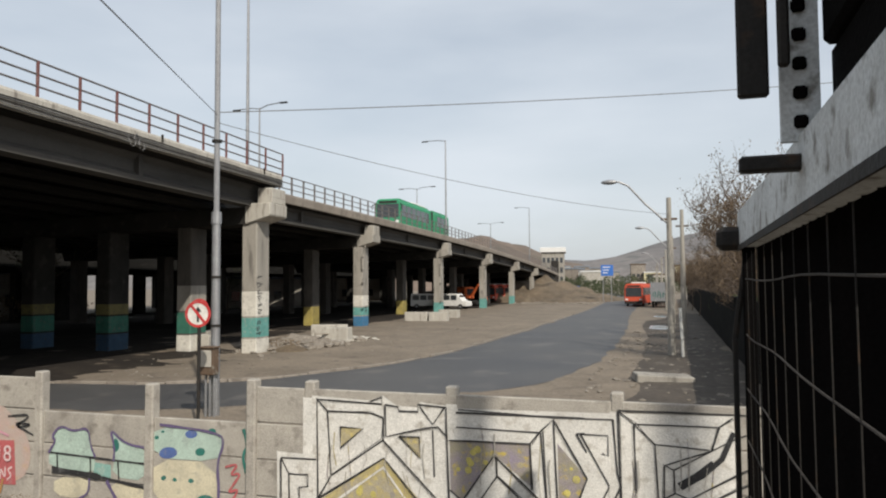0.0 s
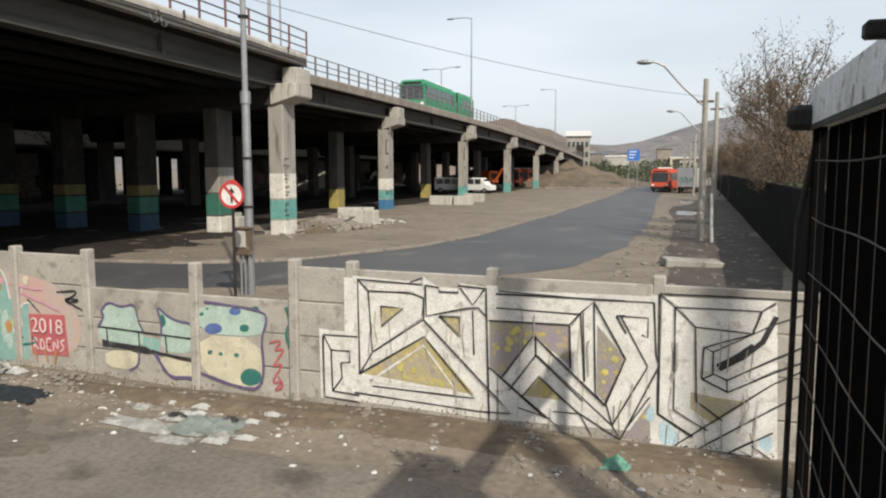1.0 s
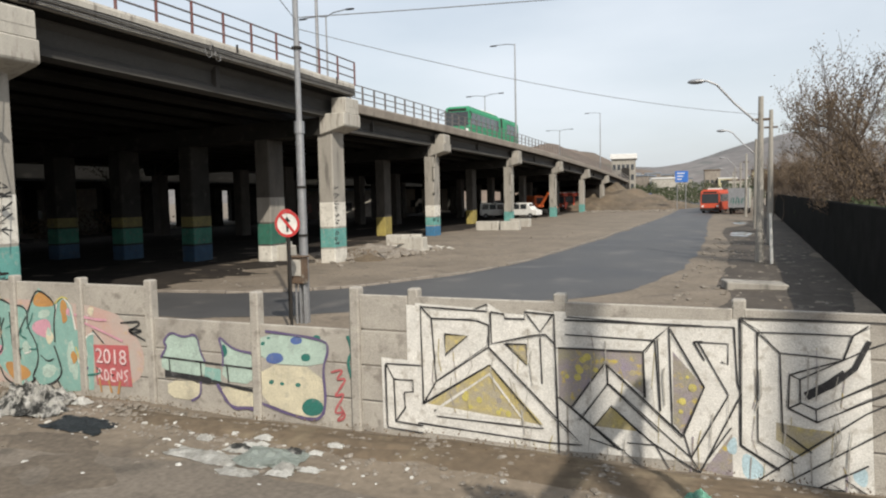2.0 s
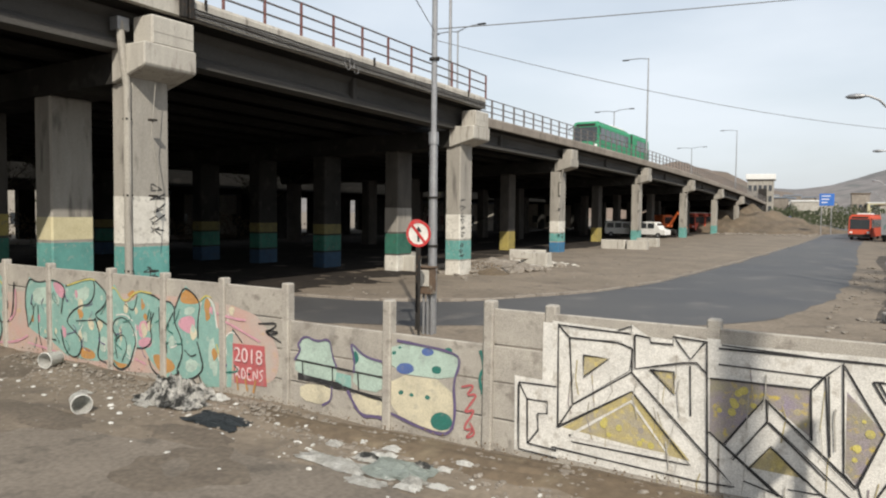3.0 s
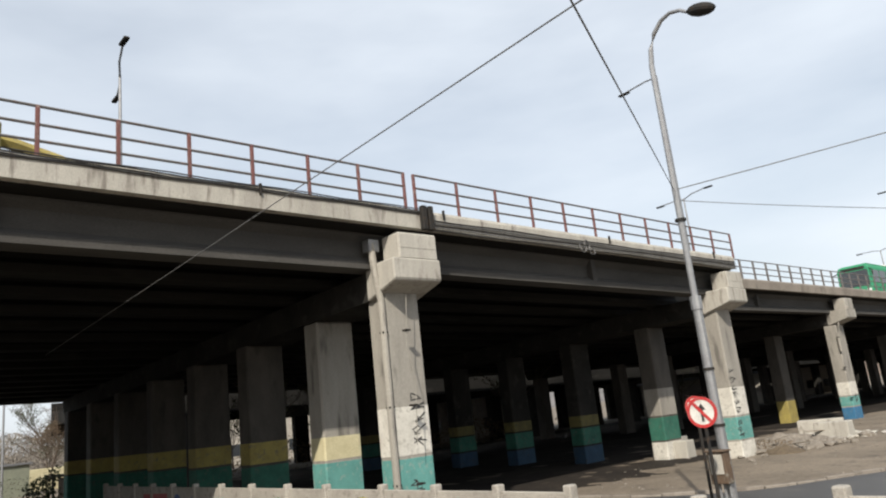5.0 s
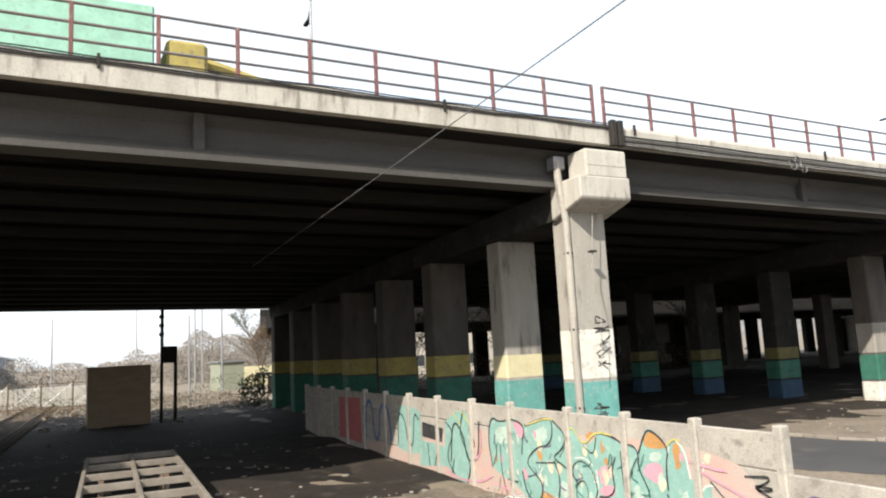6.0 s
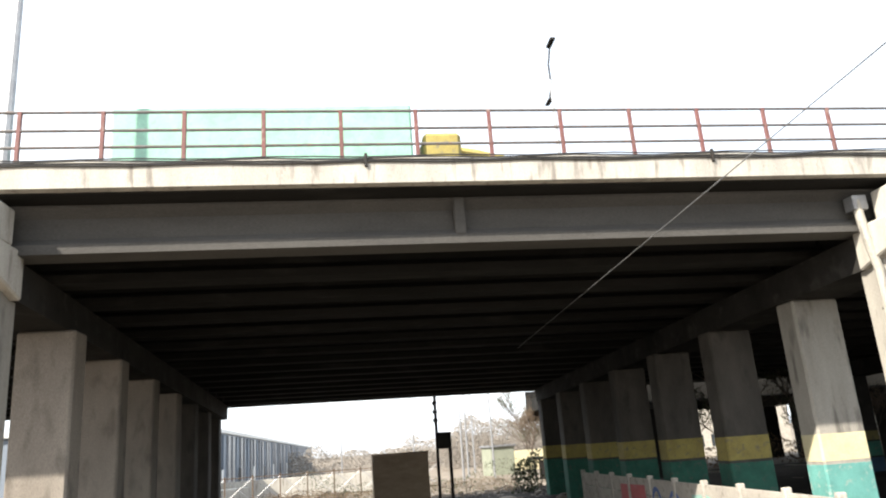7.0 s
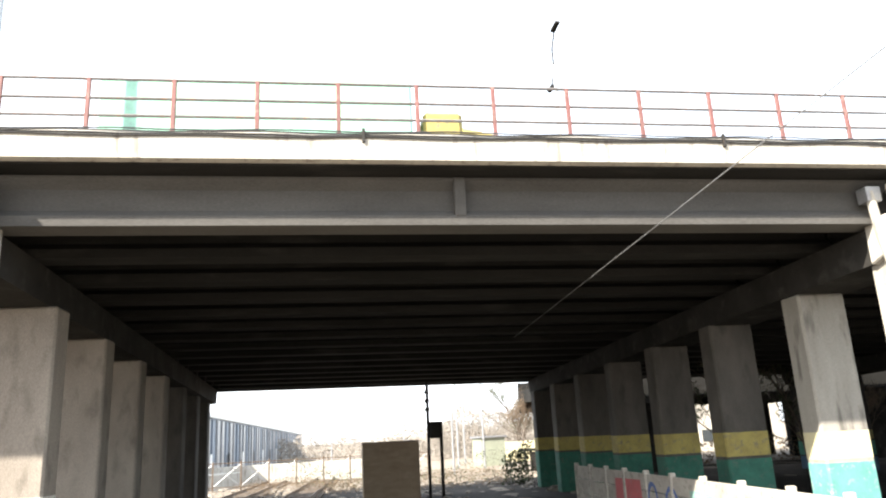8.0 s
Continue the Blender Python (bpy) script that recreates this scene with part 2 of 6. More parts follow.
# road: edges along its course, from under the bridge to the far distance
ROAD_FAR = [(-60, 19.5), (-34, 18.7), (-24, 18.6), (-19.4, 18.9), (-16.2, 19.4), (-14.2, 20.6), (-12.4, 23.2), (-11.0, 27.0), (-10.2, 33.5), (-10.1, 45), (-10.4, 60), (-10.8, 92), (-13.5, 150), (-30, 260)]
ROAD_NEAR = [(-60, 14.2), (-34, 14.2), (-24, 14.3), (-18, 14.5), (-14.5, 14.9), (-11.5, 16.2), (-8.7, 18.6), (-5.8, 20.6), (-4.0, 23.2), (-3.3, 29.0), (-3.1, 38), (-3.6, 52), (-5.4, 84), (-6.5, 150), (-22, 260)]


def resample(pts, n):
    pts = [Vector((*p, 0)) for p in pts]
    for _ in range(2):
        new_pts = [pts[0]]
        for a, b in zip(pts, pts[1:]):
            new_pts += [a.lerp(b, 0.25), a.lerp(b, 0.75)]
        pts = new_pts + [pts[-1]]
    d = [0.0]
    for a, b in zip(pts, pts[1:]):
        d.append(d[-1] + (b - a).length)
    out, k = [], 0
    for i in range(n):
        want = d[-1] * (i / (n - 1))
        while k < len(pts) - 2 and d[k + 1] < want:
            k += 1
        out.append(pts[k].lerp(pts[k + 1], (want - d[k]) / max(d[k + 1] - d[k], 1e-6)))
    return out


def build_road():
    n, cols = 260, 9
    far, near = resample(ROAD_FAR, n), resample(ROAD_NEAR, n)
    bm = bmesh.new()
    rows = []
    for i in range(n):
        row = []
        for c in range(cols):
            p = near[i].lerp(far[i], c / (cols - 1))
            wob = 0.45 * noise.noise((p.x * 0.6, p.y * 0.6, 5.0)) + 0.2 * noise.noise((p.x * 2.3, p.y * 2.3, 1.0)) if c == 0 else 0
            p = p + (near[i] - far[i]).normalized() * wob
            row.append(bm.verts.new((p.x, p.y, ground_z(p.x, p.y) + 0.035 - (0.03 if c in (0, cols - 1) else 0) + 0.03 * (1 - (2 * c / (cols - 1) - 1) ** 2))))
        rows.append(row)
    for a, b in zip(rows, rows[1:]):
        for c in range(cols - 1):
            bm.faces.new((a[c], a[c + 1], b[c + 1], b[c])).smooth = True
    bmesh.ops.recalc_face_normals(bm, faces=bm.faces[:])
    solid("road", bm, ASPHALT, "worn grey asphalt road curving past the bridge", "road", kind="structure")
    # kerb along the far side
    kerb = thing("kerb", "low broken concrete kerb along the road", "kerb", kind="structure")
    fine = resample(ROAD_FAR, 300)
    for a, b in zip(fine, fine[1:]):
        if not (-24 < a.x and a.y < 75) or random.random() < 0.06:
            continue
        d = (b - a)
        bm = box(bmesh.new(), -0.07, 0.07, 0.01, d.length - 0.015, -0.1, 0.09 + random.uniform(-0.02, 0.02), 0.015)
        zz = ground_z(a.x, a.y)
        part("kerbstone", bm, PIER_BROWN, kerb, m=Matrix.Translation((a.x, a.y, zz)) @ Euler((0, 0, math.atan2(-d.x, d.y))).to_matrix().to_4x4())


build_road()

# dark colours stand in for deck shade and cut light bounced off the ground
SHADE_SOIL = mat("shade-dark soil", (0.036, 0.03, 0.025), (0.022, 0.019, 0.017), 0.95, 0.3, 0.6, grain=8, third=(0.06, 0.05, 0.041), spec=0.15)


def build_shade_sheet():
    """Dark sheet that paints the deck's shade on the ground, its edge ragged."""
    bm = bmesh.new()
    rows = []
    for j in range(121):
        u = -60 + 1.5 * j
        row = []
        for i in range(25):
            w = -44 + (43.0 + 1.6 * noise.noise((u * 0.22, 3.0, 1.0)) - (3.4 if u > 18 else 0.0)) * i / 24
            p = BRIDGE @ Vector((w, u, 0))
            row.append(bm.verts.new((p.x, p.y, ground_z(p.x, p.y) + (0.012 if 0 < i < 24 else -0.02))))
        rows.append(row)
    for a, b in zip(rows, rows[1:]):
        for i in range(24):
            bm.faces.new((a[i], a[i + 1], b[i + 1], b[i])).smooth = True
    solid("ground_under_deck", bm, SHADE_SOIL, "dark soil below the viaduct, painted to carry its shade", "ground", kind="structure")


# ---- viaduct: local x outwards (to the camera's side), y along it, z up ----
BRIDGE = pose(-17.965, 13.213, 0, 0, 0, 2.496)
CROSS = 0.0235            # fall of the deck away from the near edge
DECK_W = 33.0
viaduct = thing("viaduct", "stained grey concrete road viaduct on painted piers", "bridge", BRIDGE)
PIER_W = [-0.4, -3.9, -8.4, -13.0, -17.6, -22.2, -26.8, -31.2]


def slope1(u):            # top of the railing on the wide part
    return 10.2 - 0.0119 * u if u > 0 else 10.2 - 0.0094 * u


def slope2(u):            # top of the railing on the part that goes down to the ground
    return 10.1 - 0.002 * max(u - 30, 0) - 0.000155 * max(u - 40, 0) ** 2


def shear(bm, top, w0):
    """Lay a deck piece, built flat at height 0 = rail top, onto the slope along and the fall across."""
    for v in bm.verts:
        v.co.z += top(v.co.y) + CROSS * min(v.co.x - w0, 0)
    return bm


def lengths(lo, hi, step):
    n = max(1, round((hi - lo) / step))
    return [lo + (hi - lo) * i / n for i in range(n + 1)]


def long_prism(outline, lo, hi, top, w0, step=6.0):
    bm = bmesh.new()
    ys = lengths(lo, hi, step)
    rings = [[bm.verts.new((a, y, b)) for a, b in outline] for y in ys]
    n = len(outline)
    for r0, r1 in zip(rings, rings[1:]):
        for i in range(n):
            bm.faces.new((r0[i], r0[(i + 1) % n], r1[(i + 1) % n], r1[i]))
    bm.faces.new(rings[0][::-1])
    bm.faces.new(rings[-1])
    bmesh.ops.recalc_face_normals(bm, faces=bm.faces[:])
    return shear(bm, top, w0)


def girder_outline(w):
    return [(w - 0.32, -2.75), (w + 0.32, -2.75), (w + 0.32, -2.55), (w + 0.11, -2.38), (w + 0.11, -1.95), (w + 0.3, -1.78), (w + 0.3, -1.72), (w - 0.3, -1.72), (w - 0.3, -1.78), (w - 0.11, -1.95), (w - 0.11, -2.38), (w - 0.32, -2.55)]


def deck(lo, hi, top, w0, w1, joint):
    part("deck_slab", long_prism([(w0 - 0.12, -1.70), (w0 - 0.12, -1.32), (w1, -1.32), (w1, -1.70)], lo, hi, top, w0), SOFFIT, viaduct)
    part("edge_beam", long_prism([(w0 + 0.12, -1.66), (w0 + 0.14, -1.2), (w0 + 0.08, -1.1), (w0 - 0.3, -1.1), (w0 - 0.3, -1.32), (w0 - 0.116, -1.32), (w0 - 0.116, -1.66)], lo, hi, top, w0), CONC_PALE if w0 > -1 else PIER_BROWN, viaduct, "weathered concrete edge beam")
    w = w0 - 0.95
    while w > w1:
        for a, b in zip(joint, joint[1:]):
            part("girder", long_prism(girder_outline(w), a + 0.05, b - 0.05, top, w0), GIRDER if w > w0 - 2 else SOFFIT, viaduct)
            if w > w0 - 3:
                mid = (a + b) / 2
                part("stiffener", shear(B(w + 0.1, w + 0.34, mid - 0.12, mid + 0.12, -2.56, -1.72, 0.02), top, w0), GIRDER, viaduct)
        w -= 2.25
    part("far_edge_beam", long_prism([(w1 - 0.2, -2.88), (w1 - 0.2, -0.6), (w1 + 0.1, -0.6), (w1 + 0.1, -2.88)], lo, hi, top, w0), GIRDER, viaduct)


build_shade_sheet()
ROWS1 = [-57.0, -39.0, -20.4, -0.65, 17.3]
deck(-75, 18.3, slope1, 0.0, -DECK_W, [-75, *ROWS1[:-1], 18.3])
ROWS2 = [40.0, 62.5, 85.0, 107.5, 130.0]
deck(18.4, 168, slope2, -3.6, -DECK_W, [18.4, *ROWS2, 149, 168])


def pier(u, w, top, bands, wide=1.45, deep=0.8, m_conc=CONC):
    bm = B(w - deep, w, u - wide / 2, u + wide / 2, -0.4, top, 0.05)
    p = part("pier", bm, m_conc, viaduct)
    for z0, z1, paint in bands:
        part("paint_band", B(w - deep - 0.004, w + 0.004, u - wide / 2 - 0.004, u + wide / 2 + 0.004, z0, z1, 0.045), paint, p)
    return p


def cap(u, w0, w1, top, m_end, skew=0.0):
    """A cross beam under the girders, with a raised end block."""
    b = top(u) - 2.76
    bm = bmesh.new()
    lower = [(w0 + 0.3, b - 0.02), (w0 + 0.3, b - 0.5), (w0 - 0.9, b - 0.85), (w1 + 0.3, b - 0.85 + CROSS * (w1 - w0)), (w1, b - 0.02 + CROSS * (w1 - w0))]
    prism(bm, lower, u - 0.6, u + 0.96, "y")
    for v in bm.verts:
        v.co.y += skew * (v.co.x - w0)
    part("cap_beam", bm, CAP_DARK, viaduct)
    block = bmesh.new()
    prism(block, [(w0 + 0.38, b + 0.12), (w0 + 0.38, b - 0.46), (w0 + 0.3, b - 0.52), (w0 - 0.95, b - 0.87), (w0 - 0.95, b + 0.12)], u - 0.66, u + 1.02, "y")
    bmesh.ops.bevel(block, geom=block.edges[:], offset=0.035, segments=1, affect="EDGES")
    part("cap_end_block", block, m_end, viaduct, "pale concrete end of the cap beam")
    part("formwork_joint", B(w0 + 0.33, w0 + 0.337, u - 0.34, u + 0.96, b + 0.42, b + 0.435), CONC, viaduct)
    part("shear_block", B(w0 - 0.45, w0 + 0.33, u - 0.38, u + 1.0, b + 0.1, b + 0.87, 0.05), m_end, viaduct, "pale concrete upstand at the beam end")


SKEW = {2: (0.45, 0.0524), 3: (0.0, 0.0)}          # shift and slant of a pier row
for n, u in enumerate(ROWS1):
    shift, slant = SKEW.get(n, (0.0, 0.015))
    cap(u, 0.0, -DECK_W, slope1, CONC_PALE, slant * 0.7)
    for k, w in enumerate(PIER_W):
        w_top = slope1(u) - 3.6 + CROSS * w
        skew = shift * min(1.0, k + 0.3) + slant * w
        if n == 3:
            bands = [(0.15, 2.3, P_TEAL), (2.3, 3.65, P_WHITE)] if k == 0 else [(0.15, 2.3, P_TEAL), (2.3, 3.05, P_CREAM)] if k == 1 else [(0.15, 2.3, P_GREEN), (2.3, 3.1, P_YELLOW)]
        elif n == 4:
            bands = [(0.95, 1.95, P_TEAL), (1.95, 3.2, P_WHITE), (0.2, 0.95, P_WHITE)] if k == 0 else [(1.1, 2.2, P_GREEN), (0.2, 1.1, P_WHITE), (2.2, 3.5, CONC)] if k == 1 else [(0.2, 1.1, P_BLUE_SHADE), (1.1, 2.0, P_GREEN), (2.0, 2.6, P_YELLOW_SHADE)]
        elif n == 2:
            bands = [(0.2, 2.6, P_WHITE)] if k == 1 else [(0.2, 1.7, P_ROSE)] if k in (2, 3) else []
        else:
            bands = [(0.2, 2.2, P_GREEN), (2.2, 2.9, P_YELLOW)] if k > 2 else []
        # piers further in take the concretes coloured for shade
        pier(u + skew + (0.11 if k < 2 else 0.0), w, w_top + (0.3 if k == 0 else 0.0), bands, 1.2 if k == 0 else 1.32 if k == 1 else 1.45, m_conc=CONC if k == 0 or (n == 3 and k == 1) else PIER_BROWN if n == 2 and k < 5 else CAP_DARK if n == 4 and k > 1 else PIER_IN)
for u in ROWS2:
    cap(u, -3.6, -DECK_W, slope2, CONC)
    for k, w in enumerate([-4.1, -8.4, -13.0, -17.6, -22.2, -26.8, -31.2]):
        bands = [(0.2, 1.05, P_BLUE), (1.05, 1.75, P_TEAL), (1.75, 2.7, P_WHITE)] if k == 0 and u < 45 else [(0.2, 1.6, P_TEAL)] if k == 0 else [(0.2, 1.8, P_YELLOW)] if k == 1 and u < 70 else []
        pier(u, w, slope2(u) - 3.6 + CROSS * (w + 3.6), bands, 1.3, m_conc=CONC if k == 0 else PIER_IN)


# a second viaduct behind the first, added to fill and darken the space underneath
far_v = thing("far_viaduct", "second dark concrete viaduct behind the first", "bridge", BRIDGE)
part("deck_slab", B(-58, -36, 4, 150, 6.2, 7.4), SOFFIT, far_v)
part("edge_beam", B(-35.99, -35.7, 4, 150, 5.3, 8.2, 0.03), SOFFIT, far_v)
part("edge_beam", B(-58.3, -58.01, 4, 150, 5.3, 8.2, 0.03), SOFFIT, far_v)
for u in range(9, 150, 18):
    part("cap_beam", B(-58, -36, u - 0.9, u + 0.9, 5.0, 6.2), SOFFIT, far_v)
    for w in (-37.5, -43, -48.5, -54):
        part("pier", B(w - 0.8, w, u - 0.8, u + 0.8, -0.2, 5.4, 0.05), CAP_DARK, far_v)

# railings
def railing(lo, hi, step, top, w, paint, label, first=0.0, wide=0.042):
    t = thing("bridge_railing", label, "railing", BRIDGE)
    post = mesh_of("post", B(-0.035, 0.035, -wide, wide, -1.12, 0.02, 0.008), paint)
    u = lo + first
    while u <= hi + 0.01:
        part("post", post, None, t, m=Matrix.Translation((w, u, top(u))))
        u += step
    for dz in (0.0, -0.4, -0.76):
        bm = bmesh.new()
        tube(bm, [(w, y, top(y) + dz) for y in lengths(lo, hi, 6.0)], 0.032, 6)
        part("rail", bm, RAIL_GREY, t)
    return t


railing(-74, -0.35, 1.5755, slope1, 0.0, RAIL_RED, "faded red posts with three grey steel rails on the viaduct edge", first=(73.65 - 1.951 + 0.35) % 1.5755)
railing(0.0, 18.57, 1.688, slope1, 0.0, RAIL_RED, "red posts with three steel rails ending at the deck joint")
railing(18.5, 167, 1.6, slope2, -3.6, RAIL_GREY, "dark grey steel railing along the descending deck", wide=0.075)

# ---- concrete panel fence ----
FENCE_Y = 8.85
POSTS = [-34.3, -32.3, -30.3, -28.3, -26.3, -24.3, -22.3, -20.3, -18.3, -16.45, -14.25, -12.6, -10.95, -9.43, -7.38, -5.68, -4.81, -2.78, -0.75, 1.28, 3.31, 5.34]


def build_fence():
    fence = thing("concrete_fence", "low precast concrete panel fence covered in graffiti", "fence")
    post = mesh_of("post", B(-0.075, 0.075, -0.085, 0.085, -0.3, 2.1, 0.02), PANEL)
    for x in POSTS:
        low = -0.12 if x == -7.38 else 0.0
        back = 0.056 if -5 < x < 0 else 0.0
        part("post", post, None, fence, m=pose(x, FENCE_Y + back, low, 0, random.uniform(-0.5, 0.5), 0))
    for a, b in zip(POSTS, POSTS[1:]):
        rows = 3 if -9.5 < a < -6.0 else 4
        for k in range(rows):
            tilt = random.uniform(-0.4, 0.4)
            bm = B(-(b - a) / 2 + 0.06, (b - a) / 2 - 0.06, -0.028, 0.028, 0.006, 0.488, 0.012)
            part("panel", bm, PANEL, fence, m=pose((a + b) / 2, FENCE_Y, 0.5 * k + 0.01, random.uniform(-0.1, 0.1), tilt * 0.5, 0))


build_fence()

# ---- paint on the fence ----
def paint(name, c, dim=0.7, third=None):
    return mat(name, c, tuple(v * dim + 0.02 for v in c), 0.8, 2.5, 0.25, third=third or tuple(v * 0.55 + 0.08 for v in c))


PAINTS = {
    "white": paint("mural white", (0.70, 0.685, 0.64), 0.72, (0.45, 0.425, 0.38)), "white2": None, "black": paint("spray black", (0.018, 0.018, 0.02)),
    "ochre": mat("ochre wash on concrete", (0.34, 0.31, 0.25), (0.42, 0.35, 0.14), 0.85, 3.5, 0.3, third=(0.52, 0.43, 0.16)),
    "mauve": mat("mauve and yellow wash", (0.27, 0.23, 0.30), (0.30, 0.28, 0.18), 0.85, 3.0, 0.3, third=(0.48, 0.38, 0.09)),
    "paleteal": paint("pale teal spray", (0.42, 0.54, 0.47)), "cream": paint("cream spray", (0.62, 0.57, 0.42)), "teal": paint("teal spray", (0.23, 0.41, 0.365), 0.75, (0.33, 0.42, 0.37)),
    "purple": paint("purple spray", (0.12, 0.09, 0.19)), "blue": paint("blue spray", (0.08, 0.14, 0.36)), "green": paint("dark green spray", (0.02, 0.16, 0.13)),
    "red": paint("red spray", (0.46, 0.11, 0.115)), "pinkish": mat("pink haze on concrete", (0.40, 0.36, 0.32), (0.47, 0.31, 0.27), 0.88, 2.2, 0.3, third=(0.45, 0.33, 0.22)),
    "sky": paint("pale blue spray", (0.45, 0.60, 0.66)), "scuff": paint("grey scuff", (0.40, 0.38, 0.34)), "blush": paint("pale pink spray", (0.74, 0.55, 0.55)), "pink": paint("pink spray", (0.60, 0.31, 0.38)), "orange": paint("orange spray", (0.48, 0.25, 0.08)), "yellow": paint("yellow spray", (0.55, 0.48, 0.14)),
}
PAINTS["white2"] = PAINTS["white"]
PAINT_A = [
    ('white', 0, [(-5.28, 1.14), (-4.67, 1.12), (-4.65, 0.13), (-5.27, 0.15)]),
    ('white', 0, [(-4.75, 1.91), (-3.89, 1.88), (-3.72, 1.95), (-3.52, 1.83), (-3.25, 1.82), (-3.21, 1.89), (-2.76, 1.85), (-2.72, 0.13), (-4.72, 0.16)]),
    ('white', 0, [(-2.72, 1.83), (-0.82, 1.86), (-0.82, 0.2), (-2.67, 0.14)]),
    ('ochre', 0, [(-4.32, 1.52), (-4.0, 1.51), (-4.32, 1.25)]),
    ('ochre', 0, [(-3.49, 1.44), (-3.21, 1.45), (-3.2, 1.18)]),
    ('ochre', 0, [(-4.6, 0.56), (-3.7, 1.15), (-3.0, 0.43)]),
    ('mauve', 0, [(-2.81, 1.43), (-1.78, 1.45), (-1.76, 0.92), (-2.23, 1.28), (-2.65, 0.69), (-2.8, 0.82)]),
    ('ochre', 0, [(-2.38, 0.49), (-2.16, 0.76), (-1.81, 0.48)]),
]
PAINT_B = [
    ('mauve', 0, [(-1.45, 1.47), (-1.1, 1.08), (-1.33, 0.5), (-1.44, 0.62)]),
    ('black', 0.023, [(-4.65, 0.55), (-4.67, 1.87), (-3.73, 1.84), (-3.72, 1.94), (-3.89, 1.87)]),
    ('black', 0.023, [(-4.65, 0.55), (-3.7, 1.15), (-3.0, 0.39), (-4.45, 0.4)]),
    ('black', 0.023, [(-4.51, 1.72), (-3.89, 1.72), (-3.71, 1.67)]),
    ('black', 0.023, [(-4.67, 1.87), (-4.51, 1.72), (-4.46, 0.87), (-4.65, 0.55)]),
    ('black', 0.023, [(-4.46, 0.87), (-3.71, 1.38), (-3.71, 1.67)]),
    ('black', 0.023, [(-4.32, 1.52), (-4.0, 1.51), (-4.32, 1.25), (-4.32, 1.52)]),
    ('black', 0.023, [(-3.71, 1.38), (-2.51, 0.24), (-2.95, 0.22), (-4.74, 0.28)]),
    ('black', 0.023, [(-3.68, 1.84), (-3.5, 1.82), (-3.49, 1.76), (-3.23, 1.77), (-3.23, 1.86), (-2.85, 1.84), (-2.8, 0.11)]),
]
PAINT_C = [
    ('black', 0.023, [(-3.68, 1.83), (-3.67, 1.43), (-3.11, 1.57), (-2.96, 1.59), (-2.84, 1.47)]),
    ('black', 0.023, [(-3.2, 1.83), (-3.03, 1.62), (-2.87, 1.83)]),
    ('black', 0.023, [(-3.49, 1.44), (-3.21, 1.45), (-3.2, 1.18), (-3.49, 1.44)]),
    ('black', 0.023, [(-3.03, 1.54), (-3.01, 0.96)]),
    ('black', 0.023, [(-5.21, 1.06), (-4.68, 1.07)]),
    ('black', 0.023, [(-5.21, 1.06), (-5.2, 0.17), (-4.65, 0.15)]),
    ('black', 0.023, [(-5.09, 0.85), (-4.8, 0.86), (-4.8, 0.7), (-4.93, 0.69), (-4.93, 0.47), (-5.08, 0.27)]),
    ('black', 0.023, [(-5.21, 1.06), (-5.09, 0.85)]),
    ('black', 0.023, [(-5.09, 0.85), (-5.08, 0.27), (-4.66, 0.25)]),
    ('black', 0.023, [(-2.81, 1.43), (-1.78, 1.45), (-1.76, 0.9)]),
    ('black', 0.023, [(-2.72, 1.78), (-1.13, 1.79)]),
]
PAINT_D = [
    ('black', 0.023, [(-2.72, 1.6), (-1.65, 1.59)]),
    ('black', 0.023, [(-2.65, 0.69), (-2.23, 1.28), (-1.33, 0.48)]),
    ('black', 0.023, [(-2.8, 0.82), (-2.65, 0.69), (-2.06, 0.23)]),
    ('black', 0.023, [(-2.2, 1.03), (-1.6, 0.5)]),
    ('black', 0.023, [(-2.54, 0.54), (-2.2, 1.03), (-2.21, 1.26)]),
    ('black', 0.023, [(-2.38, 0.46), (-2.16, 0.76), (-1.81, 0.46)]),
    ('black', 0.023, [(-1.78, 1.45), (-1.65, 1.61), (-1.49, 1.76), (-1.45, 0.61), (-1.33, 0.48)]),
    ('black', 0.023, [(-1.48, 1.74), (-1.1, 1.08), (-1.33, 0.48)]),
    ('black', 0.023, [(-1.65, 1.59), (-1.59, 0.75)]),
    ('black', 0.023, [(-1.22, 1.6), (-1.12, 1.61)]),
    ('black', 0.023, [(-1.22, 1.6), (-1.1, 1.39)]),
    ('black', 0.023, [(-2.42, 0.33), (-1.99, 0.23)]),
    ('white', 0.03, [(-4.5, 0.47), (-3.71, 1.03), (-3.26, 0.47), (-4.5, 0.47)]),
]
